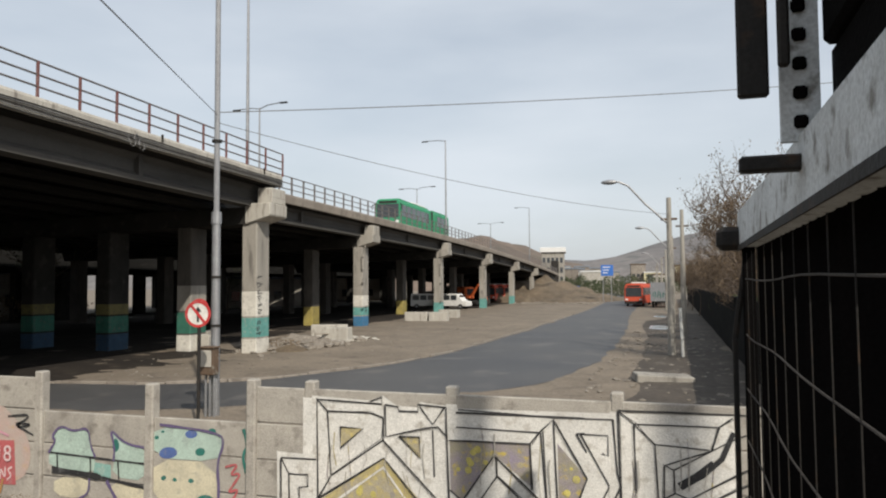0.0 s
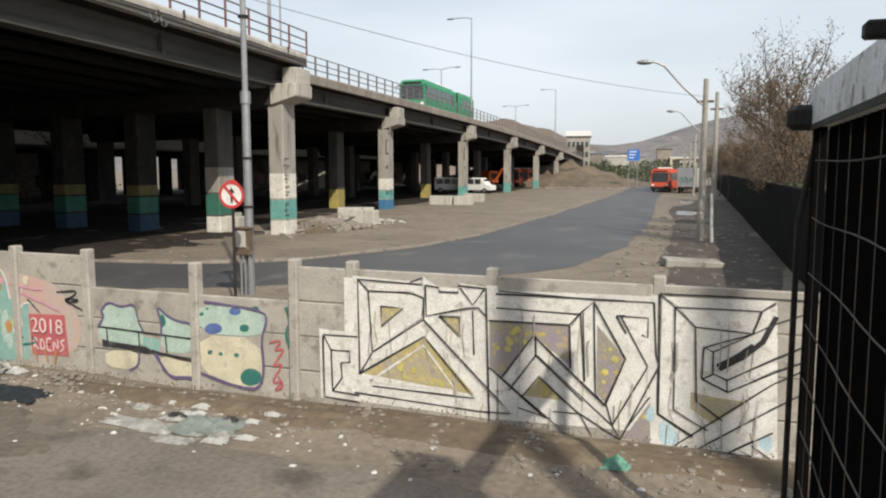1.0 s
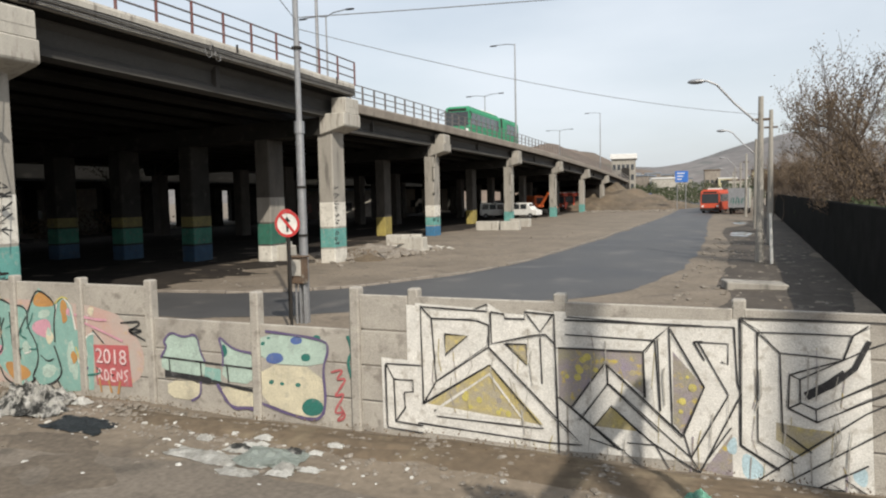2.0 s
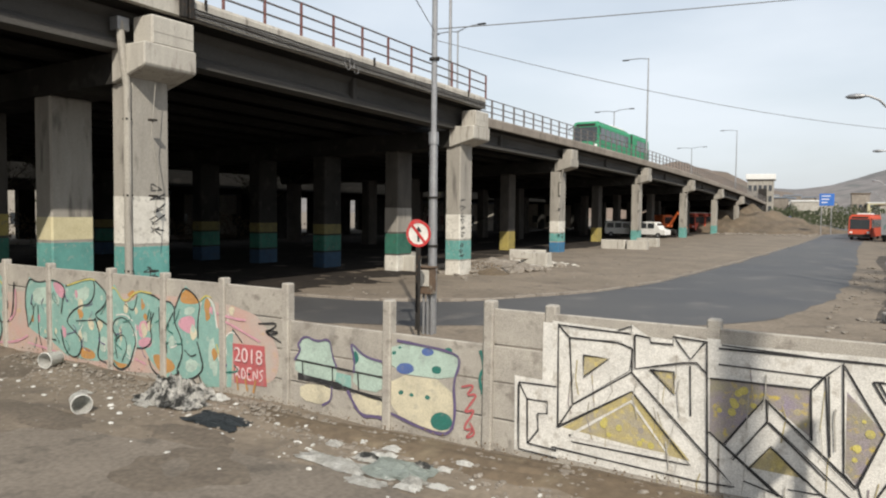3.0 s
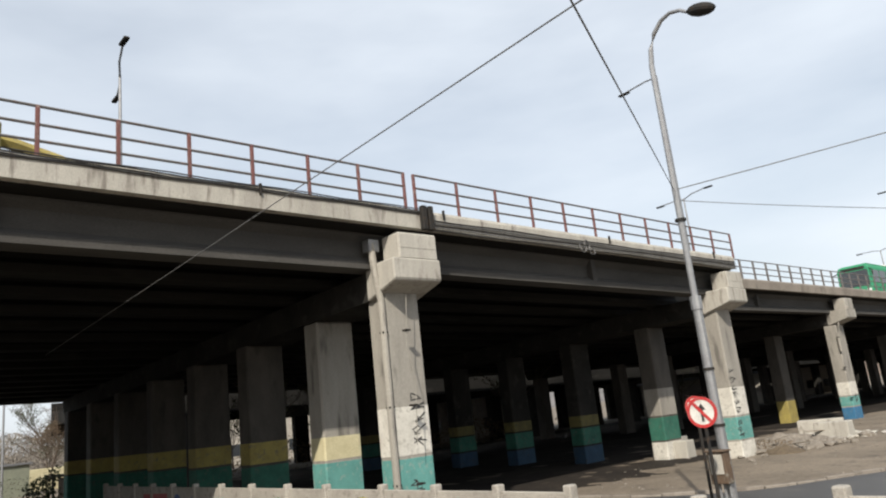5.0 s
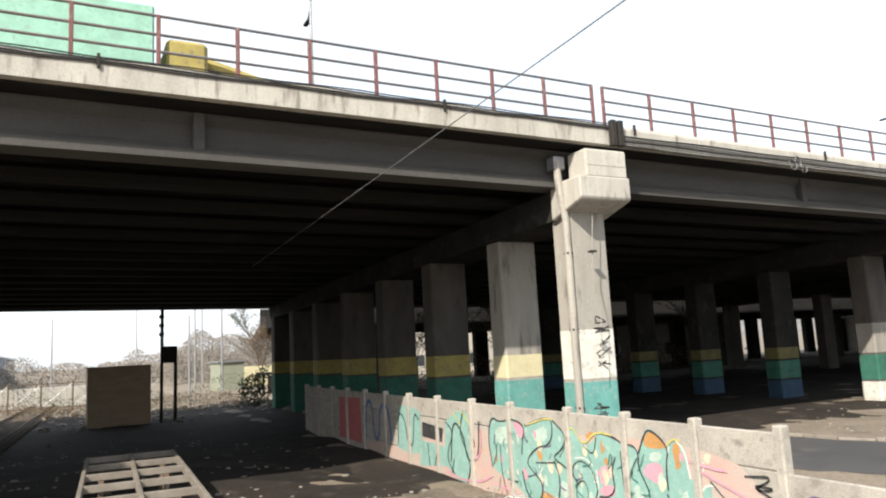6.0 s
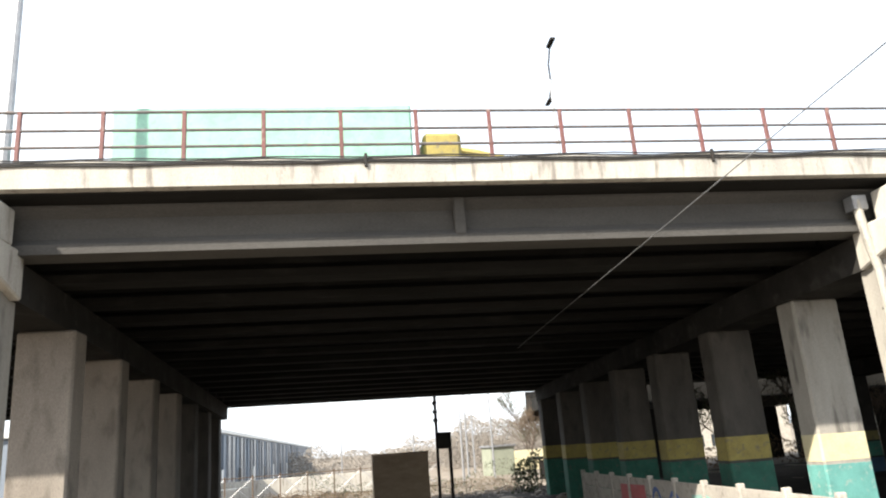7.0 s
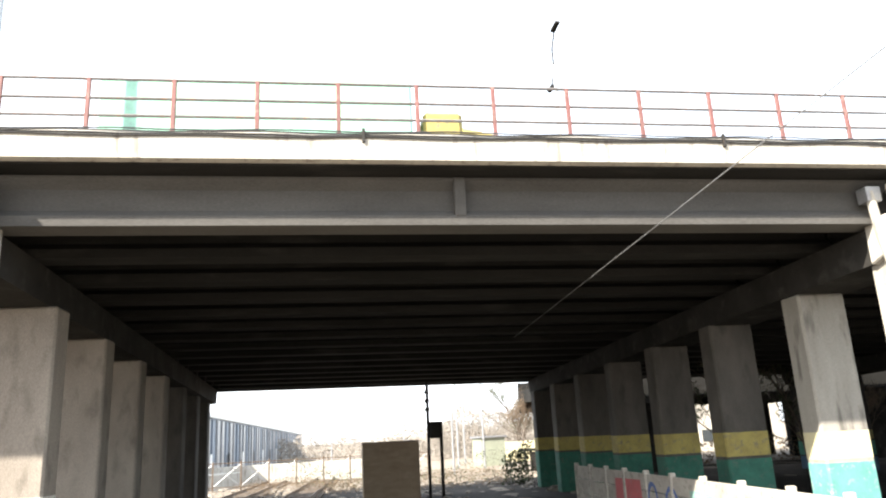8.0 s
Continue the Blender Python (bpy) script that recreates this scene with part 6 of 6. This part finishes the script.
# planks and slabs dumped near the pier
random.seed(31)
BOARD = mat("grey weathered board", (0.30, 0.26, 0.21), (0.21, 0.18, 0.145), 0.92, 2.0, 0.3, stretch=(6, 1, 6))
for k in range(9):
    x, y = -20.8 + random.uniform(-1.2, 2.6), 35.3 + random.uniform(-3.0, 3.0)
    solid("board", B(-0.09, 0.09, -0.8, 0.8, 0, 0.03, 0.004), BOARD, "weathered broken board lying on the rubble", "board", pose(x, y, 0.38 + 0.04 * k, random.uniform(-6, 6), random.uniform(-6, 6), random.uniform(0, 180)), group="dumped boards")
scatter("pier_rubble", 420, lambda: (random.gauss(-19.5, 0.8), random.gauss(34.2, 1.7)), 0.42, STONE, "pale broken concrete and dry branches heaped by the pier", "rubble")
scatter("pier_rubble", 160, lambda: (random.gauss(-19.4, 1.0), random.gauss(38.8, 1.0)), 0.3, CONC_PALE, "pale broken concrete lumps between the piers", "rubble")
hedge("dry_weeds", -19.2, 31.4, -18.0, 32.2, 0.7, 0.5, 260, "dry weeds at the foot of the pier", DRYLEAF, 22, size=(0.03, 0.09))
hedge("fence_weeds", -18, 8.62, 2, 8.62, 0.16, 0.2, 900, "low dry weeds along the fence", DRYLEAF, 23, size=(0.012, 0.035))

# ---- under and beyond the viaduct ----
# near-black lenses that paint the viaduct's shade onto the ground
SHADE_GROUND = mat("shade-dark ground", (0.024, 0.02, 0.017), (0.015, 0.013, 0.0115), 0.97, 0.5, 0.5, grain=8, third=(0.045, 0.038, 0.032), spec=0.15)
patch("ground_patch_3", -42, 2, 22, 17, SHADE_GROUND, "dark ground under the viaduct, painted for its shade", "ground", 7, 0.02)
patch("ground_patch_4", -42, 42, 17, 40, SHADE_GROUND, "dark ground between the piers, painted for the deck's shade", "ground", 8, 0.02)
PLY = mat("weathered plywood", (0.44, 0.34, 0.24), (0.33, 0.25, 0.17), 0.9, 1.2, 0.3, stretch=(1, 1, 3))
hut = thing("plywood_hut", "weathered brown plywood box standing beside the tracks", "hut", BRIDGE)
part("box", B(-32.6, -30.0, -12.0, -8.75, 0.0, 3.25, 0.03), PLY, hut)
part("top_edge", B(-32.7, -29.95, -12.05, -8.7, 3.25, 3.32, 0.01), PLY, hut)
for y in (-11.0, -9.9):
    part("batten", B(-29.997, -29.96, y - 0.03, y + 0.03, 0.05, 3.2), PLY, hut)
sig = thing("rail_signal", "dark steel railway signal mast with a box", "railway signal", BRIDGE)
bm = bmesh.new()
tube(bm, [(-30, -8.2, 0), (-30, -8.15, 6.6)], 0.09, 8)
part("mast", bm, DARK_STEEL, sig)
bm = bmesh.new()
tube(bm, [(-30, -7.45, 0), (-30, -7.42, 4.3)], 0.1, 8)
part("mast", bm, DARK_STEEL, sig)
part("signal_box", B(-30.3, -29.8, -8.1, -7.35, 3.35, 4.3, 0.04), DARK_STEEL, sig)
for z in (4.9, 5.4, 5.9):
    part("insulator", B(-30.15, -29.85, -8.32, -8.05, z, z + 0.2, 0.03), DARK_STEEL, sig)


# railway tracks running out under the bridge
def track(y0, label):
    t = thing("railway_track", label, "railway track", Matrix.Translation((0, y0, 0)), kind="structure")
    sleeper = mesh_of("sleeper", B(-0.12, 0.12, -1.3, 1.3, 0.0, 0.16, 0.015), mat("old sleeper", (0.12, 0.095, 0.075), (0.08, 0.065, 0.052), 0.95, 3.0, 0.4))
    x = -14.0
    while x > -95:
        part("sleeper", sleeper, None, t, m=pose(x, random.uniform(-0.03, 0.03), 0.0))
        x -= 0.62
    for s in (-0.84, 0.84):
        bm = bmesh.new()
        prism(bm, [(s - 0.07, 0.16), (s + 0.07, 0.16), (s + 0.07, 0.18), (s + 0.015, 0.2), (s + 0.015, 0.28), (s + 0.035, 0.29), (s + 0.035, 0.33), (s - 0.035, 0.33), (s - 0.035, 0.29), (s - 0.015, 0.28), (s - 0.015, 0.2), (s - 0.07, 0.18)], -95, -14, "x")
        part("rail", bm, RUST, t)


track(-4.2, "rusty railway track on old sleepers under the viaduct")
track(-8.6, "second rusty railway track beside the first")
# open steel frame of a flat wagon
wag = thing("flat_wagon", "open pale-barred steel frame of a flat wagon under the viaduct", "rail wagon", Matrix.Translation((-20.5, 1.55, 0)))
PALE_STEEL = mat("dusty steel", (0.22, 0.195, 0.165), (0.14, 0.122, 0.10), 0.8, 2.0, 0.2)
for y in (-1.08, 0.0, 1.08):
    part("long_beam", B(-4.4, 4.4, y - 0.045, y + 0.045, 0.72, 0.9, 0.01), PALE_STEEL, wag)
for k in range(6):
    x = -4.3 + 1.72 * k
    part("cross_beam", B(x - 0.04, x + 0.04, -1.1, 1.1, 0.74, 0.895, 0.01), PALE_STEEL, wag)
for x in (-3, -1.6, 1.6, 3):
    for s in (-1, 1):
        bm = bmesh.new()
        bmesh.ops.create_cone(bm, segments=18, radius1=0.36, radius2=0.36, depth=0.12, cap_ends=True, matrix=Matrix.Translation((x, s * 0.72, 0.36)) @ pose(0, 0, 0, 90, 0, 0))
        part("wheel", bm, RUST, wag)

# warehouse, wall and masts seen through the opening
# twig colour paled to imitate haze over distant trees
HAZE_TWIG = mat("haze-paled twigs", (0.30, 0.27, 0.235), (0.22, 0.20, 0.175), 0.95, 3.0, 0.0)
CLAD = mat("blue-grey cladding", (0.20, 0.235, 0.28), (0.155, 0.185, 0.225), 0.6, 0.3, 0.1, stretch=(1, 1, 0.2))
ware = thing("warehouse", "long blue-grey warehouse with ribbed metal walls", "building", BRIDGE @ pose(-50, -27.3, 0.1, 0, 0, 90))
part("wall", B(-1.0, 0.0, 0, 190, 0, 6.6), CLAD, ware)
part("end_wall", B(-26, -1.0, -0.0, 0.4, 0, 6.6), CLAD, ware)
part("roof", B(-27, 0.3, -0.4, 190.4, 6.6, 7.0), V_WHITE, ware, "pale roof edge")
random.seed(3)
for k in range(60):
    y = 0.8 + k * 3.1
    part("rib", B(0.0, 0.25, y, y + random.choice((0.5, 0.9, 1.6)), 0, 6.4), STEEL if k % 3 else CLAD, ware)
    if k % 4 == 1:
        part("door_panel", B(0.26, 0.3, y + 1.7, y + 2.9, 0, 2.8), DARK_STEEL if k % 8 == 1 else V_WHITE, ware)
low = solid("wall_yard", B(-0.1, 0.1, -14, 14, -0.3, 1.7, 0.02), CONC_PALE, "pale low yard wall beyond the viaduct", "wall", BRIDGE @ pose(-58, -21, 0.1, 0, 0, 6), kind="structure")
yard = thing("yard_fence", "rusty steel fence with crossed braces beyond the tracks", "fence", BRIDGE @ pose(-50, -16, 0.1, 0, 0, 4))
for k in range(11):
    part("post", B(-0.06, 0.06, -12 + 2.2 * k - 0.06, -12 + 2.2 * k + 0.06, 0, 2.3, 0.01), RUST, yard)
for z in (0.25, 2.1):
    part("rail", B(-0.03, 0.03, -12, 10, z, z + 0.07), RUST, yard)
for k in range(10):
    for a, b in ((0.3, 2.1), (2.1, 0.3)):
        bm = bmesh.new()
        tube(bm, [(0.0, -12 + 2.2 * k, a), (0.0, -9.8 + 2.2 * k, b)], 0.025, 5)
        part("brace", bm, STEEL, yard)
platform = solid("platform", B(-2.5, 2.5, -26, 0, -0.2, 1.15, 0.05), CONC_PALE, "pale concrete loading platform beyond the fence", "platform", BRIDGE @ pose(-78, -14.5, 0.1, 0, 0, 62), kind="structure")
shed = thing("shed", "small pale green sheet-metal shed by the tracks", "shed", BRIDGE @ pose(-66, 2.2, 0.1, 0, 0, 8))
part("wall", B(-1.6, 1.6, -1.3, 1.3, 0, 3.0, 0.03), paint("pale green sheet", (0.27, 0.29, 0.22)), shed)
part("roof", B(-1.8, 1.8, -1.5, 1.5, 3.0, 3.2, 0.02), STEEL, shed)
cart = thing("cart", "dark steel trolley frame standing by the tracks", "trolley", BRIDGE @ pose(-47, 2.9, 0.1, 0, 0, 5))
for y in (-1.1, 1.1):
    for x in (-0.7, 0.7):
        part("post", B(x - 0.08, x + 0.08, y - 0.08, y + 0.08, 0, 2.0, 0.01), DARK_STEEL, cart)
part("deck", B(-0.9, 0.9, -1.3, 1.3, 1.85, 2.05, 0.02), DARK_STEEL, cart)
part("side", B(0.7, 0.76, -1.1, 0.3, 0.3, 1.8), DARK_STEEL, cart)
wall_y = solid("wall_far_yard", B(-0.1, 0.1, -9, 9, -0.2, 2.4, 0.03), P_CREAM, "faded yellow yard wall beyond the viaduct", "wall", BRIDGE @ pose(-74, 12, 0.1, 0, 0, 6), kind="structure")
hedge("yard_weeds", -60, -9, -58, 10, 1.3, 4.0, 9000, "dry weeds and brush round the tracks", DRYLEAF, 41, size=(0.03, 0.09))
hedge("yard_brush", -64, -6, -60, 12, 2.4, 2.0, 2600, "dull green brush beside the tracks", LEAF, 42, size=(0.04, 0.12))
scatter("yard_rubble", 700, lambda: (random.uniform(-75, -46), random.uniform(-14, 14)), 0.3, STONE, "stones and broken concrete scattered round the tracks", "rubble")
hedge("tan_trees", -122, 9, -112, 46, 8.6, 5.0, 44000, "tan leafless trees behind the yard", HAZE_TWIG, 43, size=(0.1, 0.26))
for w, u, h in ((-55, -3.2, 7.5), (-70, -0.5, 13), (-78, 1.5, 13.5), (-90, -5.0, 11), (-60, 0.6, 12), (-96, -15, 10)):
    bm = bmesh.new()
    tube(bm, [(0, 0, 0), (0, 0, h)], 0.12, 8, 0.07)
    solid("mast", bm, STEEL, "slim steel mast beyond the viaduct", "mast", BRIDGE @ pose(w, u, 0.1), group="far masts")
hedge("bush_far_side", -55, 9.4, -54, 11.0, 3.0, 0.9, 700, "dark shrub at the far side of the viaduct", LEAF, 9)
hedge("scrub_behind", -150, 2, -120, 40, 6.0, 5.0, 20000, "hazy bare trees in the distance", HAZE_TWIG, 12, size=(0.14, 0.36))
# far row of buildings that closes the view under the bridge
for k, (x, y, w, d, h) in enumerate(((-78, 62, 22, 10, 5), (-66, 100, 18, 10, 4.5), (-72, 140, 26, 12, 6), (-96, 42, 16, 10, 6))):
    b = thing("low_building", "pale low building beyond the viaduct", "building", pose(x, y, 0.1, 0, 0, 78), group="far buildings")
    part("wall", B(-w / 2, w / 2, -d / 2, d / 2, 0, h, 0.05), PANEL, b)
    part("roof", B(-w / 2 - 0.4, w / 2 + 0.4, -d / 2 - 0.4, d / 2 + 0.4, h, h + 0.35), CLAD, b)
    for i in range(5):
        part("window", B(-w / 2 + 1.5 + i * (w - 3) / 5, -w / 2 + 3.2 + i * (w - 3) / 5, -d / 2 - 0.03, -d / 2, 1.2, 2.6), GLASS, b)

# ---- distance ----
def hill(name, base_y, x0, x1, crest, material, label, depth=500, seed=0):
    bm = bmesh.new()
    nx, ny = 70, 26
    g = []
    for j in range(ny):
        row = []
        for i in range(nx):
            f = i / (nx - 1)
            x = x0 + (x1 - x0) * f
            s = j / (ny - 1)
            prof = math.sin(math.pi * min(s * 1.0, 1)) ** 0.8
            z = crest(f) * prof * (1 + 0.22 * noise.noise((f * 9, s * 4, seed))) + crest(f) * 0.06 * noise.noise((f * 34, s * 14, seed + 2))
            row.append(bm.verts.new((x, base_y + depth * s, z * (1 if 0 < s < 1 else 0) - 2)))
        g.append(row)
    for a, b in zip(g, g[1:]):
        for i in range(nx - 1):
            bm.faces.new((a[i], a[i + 1], b[i + 1], b[i])).smooth = True
    solid(name, bm, material, label, "hill", kind="structure")


def bumps(*terms):
    return lambda f: sum(h * math.exp(-((f - c) / w) ** 2) for c, h, w in terms)


hill("backdrop_hill_1", 430, -330, -20, bumps((0.52, 27, 0.13), (0.64, 28, 0.1), (0.3, 32, 0.2), (0.8, 20, 0.1)), HILL, "dry brown hill behind the ramp", 360, 1)
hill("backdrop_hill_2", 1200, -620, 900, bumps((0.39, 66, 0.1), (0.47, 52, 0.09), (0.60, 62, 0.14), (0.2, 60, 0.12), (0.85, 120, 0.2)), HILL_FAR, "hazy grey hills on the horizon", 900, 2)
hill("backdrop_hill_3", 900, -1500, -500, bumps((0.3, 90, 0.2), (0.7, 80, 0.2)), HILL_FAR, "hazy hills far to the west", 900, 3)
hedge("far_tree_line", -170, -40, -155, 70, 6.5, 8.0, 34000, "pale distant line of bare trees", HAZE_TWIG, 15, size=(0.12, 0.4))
hedge("tree_belt", -30, 190, 10, 260, 6, 6.0, 5000, "dark belt of distant trees", LEAF, 14)
block_b = thing("office_block", "pale low office block with a white roof band", "building", pose(-34.2, 205, 0, 0, 0, 8) @ Matrix.Diagonal((0.72, 1, 1, 1)))
part("wall", B(-4.4, 4.4, 0, 9, 3.0, 12.6, 0.05), CONC, block_b)
part("roof_band", B(-5.0, 5.0, -0.6, 9.6, 12.6, 14.0, 0.08), V_WHITE, block_b, "white roof band")
part("base", B(-3.2, 2.6, 0.5, 8.5, -0.5, 3.0), DARK_STEEL, block_b)
part("stair_tower", B(-0.6, 2.2, -0.4, 0.0, 0.0, 10.2), DARK_STEEL, block_b)
for k in range(5):
    for z in (4.2, 6.8, 9.6):
        part("window", B(-4.0 + 1.68 * k, -2.9 + 1.68 * k, -0.06, 0.0, z, z + 1.5), GLASS, block_b)
random.seed(77)
for k in range(26):
    x, y = random.uniform(-70, 6), random.uniform(300, 420)
    w, d, h = random.uniform(5, 14), random.uniform(6, 12), random.uniform(3.5, 8)
    b = thing("town_house", random.choice(("pale low house on the far slope", "brown low house below the hills")), "house", pose(x, y, 0.04 * (y - 290) + 1.5, 0, 0, random.uniform(-20, 20)), group="far town")
    part("wall", B(-w / 2, w / 2, -d / 2, d / 2, -8, h, 0.05), random.choice((CONC_PALE, PANEL, P_CREAM, V_WHITE, PIER_BROWN)), b)
    part("roof", B(-w / 2 - 0.3, w / 2 + 0.3, -d / 2 - 0.3, d / 2 + 0.3, h, h + 0.5), random.choice((CLAD, V_WHITE, RUST)), b)
    for i in range(3):
        part("window", B(-w * 0.4 + i * w * 0.3, -w * 0.4 + i * w * 0.3 + 1.4, -d / 2 - 0.05, -d / 2, 1.5, 3.0), GLASS, b)
hedge("far_shrubs", -44, 168, -12, 196, 4.5, 5.0, 5200, "dark shrubs at the top of the embankment", LEAF, 31, size=(0.15, 0.45))
hedge("town_trees", -60, 285, 8, 290, 8, 6.0, 6000, "dark trees below the far town", LEAF, 32, size=(0.25, 0.7))
bsign = thing("highway_sign", "blue highway direction sign on two posts", "road sign", pose(-12.2, 130, 0, 0, 0, 3))
part("panel", B(-1.05, 1.05, -0.05, 0.05, 4.9, 6.8, 0.02), paint("sign blue", (0.03, 0.16, 0.55)), bsign)
for k in range(3):
    part("sign_bar", B(-0.75, 0.5 - 0.2 * k, -0.06, -0.052, 6.35 - 0.5 * k, 6.5 - 0.5 * k), V_WHITE, bsign)
for s in (-0.7, 0.7):
    part("post", B(s - 0.06, s + 0.06, -0.04, 0.08, 0, 5.0), STEEL, bsign)
blue_b = solid("blue_kiosk", B(-2.2, 2.2, -1.5, 1.5, 0, 2.6, 0.1), paint("kiosk blue", (0.03, 0.08, 0.3)), "dark blue market awning by the far road", "kiosk", pose(-24, 165, 0.5))

# unseen tall masts on the open lot, added so long shadows cross the fence
for x, y, h, r in ((6.36, -2.0, 14.0, 0.17), (12.1, -6.0, 18.0, 0.2)):
    t = thing("light_mast", "tall square concrete mast on the bare lot, unseen, inferred from its shadow", "mast", pose(x, y, 0), group="lot masts")
    part("shaft", B(-r, r, -r, r, -0.3, h, 0.02, m=pose(0, 0, 0, 0, 0, 50)), CONC, t)
    part("base", B(-0.5, 0.5, -0.5, 0.5, -0.3, 0.25, 0.04), CONC_PALE, t)
    part("lamp_bar", B(-1.0, 1.0, -0.06, 0.06, h, h + 0.12, 0.01, m=pose(0, 0, 0, 0, 0, 50)), STEEL, t)


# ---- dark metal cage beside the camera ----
BLACK = mat("near-black sheet steel", (0.004, 0.004, 0.004), (0.007, 0.006, 0.006), 0.95, 2.0, 0.2, spec=0.02)
ZINC = mat("stained pale flashing paint", (0.66, 0.69, 0.70), (0.5, 0.52, 0.52), 0.6, 3.0, 0.2, third=(0.2, 0.19, 0.17))
CAGE_WIRE = mat("rusted mesh wire", (0.06, 0.052, 0.045), (0.035, 0.03, 0.026), 0.85, 6.0, 0.2)
cage = thing("steel_cage", "tall dark steel cage with wire mesh and zinc flashing", "cage", Matrix.Translation((0.49, 0, -0.05)))
# slats set along the sun's azimuth to look closed yet cast thin shadows
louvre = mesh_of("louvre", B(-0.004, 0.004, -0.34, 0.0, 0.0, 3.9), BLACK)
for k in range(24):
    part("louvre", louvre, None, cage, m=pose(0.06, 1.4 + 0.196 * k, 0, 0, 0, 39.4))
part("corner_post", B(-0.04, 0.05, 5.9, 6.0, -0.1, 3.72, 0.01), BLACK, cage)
part("near_post", B(-0.05, 0.06, 1.15, 1.25, -0.1, 3.72, 0.01), RUST, cage)
part("outer_post", B(-0.12, -0.08, 6.0, 6.06, 0.0, 3.0, 0.008), DARK_STEEL, cage)
bm = bmesh.new()
tube(bm, [(-0.1, 6.03, 3.0), (0.0, 5.98, 3.7)], 0.025, 6)
part("brace", bm, DARK_STEEL, cage)
for k in range(9):
    z = 0.25 + 0.4 * k
    bm = bmesh.new()
    tube(bm, [(-0.03 - 0.006 * math.sin(i * 1.3 + k), 1.25 + 4.65 * i / 12, z + 0.009 * math.sin(i * 0.9 + k * 2)) for i in range(13)], 0.005, 5)
    part("mesh_wire", bm, CAGE_WIRE, cage)
for k in range(12):
    y = 1.5 + 0.38 * k
    bm = bmesh.new()
    tube(bm, [(-0.02, y, 0.0), (-0.03, y, 3.65)], 0.003, 5)
    part("mesh_wire", bm, DARK_STEEL, cage)
part("flashing", B(-0.06, 0.08, 1.2, 6.05, 3.70, 3.98, 0.01, m=pose(0, 0, 0)), ZINC, cage, "stained pale zinc flashing")
part("flashing_lip", B(-0.07, -0.06, 1.2, 6.05, 3.675, 3.715), DARK_STEEL, cage)
part("gutter_end", B(-0.22, 0.0, 5.9, 6.1, 3.68, 3.86, 0.04), DARK_STEEL, cage)
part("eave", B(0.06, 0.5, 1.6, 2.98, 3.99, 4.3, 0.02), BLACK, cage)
part("bracket_bar", B(-0.27, 0.2, 2.9, 2.98, 3.84, 3.9, 0.01), DARK_STEEL, cage)
part("hanging_plate", B(-0.27, -0.16, 2.9, 2.94, 4.12, 4.85, 0.01), DARK_STEEL, cage)
part("hanging_plate", B(-0.14, -0.1, 2.8, 2.84, 4.2, 4.85, 0.01), DARK_STEEL, cage)
part("gusset", B(-0.12, 0.02, 2.96, 2.98, 3.95, 4.85, 0.005, m=pose(0, 0, 0, 0, 0, 0)), ZINC, cage, "pale punched steel gusset")
for k in range(7):
    part("bolt", B(-0.075, -0.025, 2.985, 3.0, 4.0 + 0.11 * k, 4.05 + 0.11 * k, 0.01), BLACK, cage)
    part("bolt", B(-0.075, -0.025, 2.945, 2.96, 4.0 + 0.11 * k, 4.05 + 0.11 * k, 0.01), BLACK, cage)
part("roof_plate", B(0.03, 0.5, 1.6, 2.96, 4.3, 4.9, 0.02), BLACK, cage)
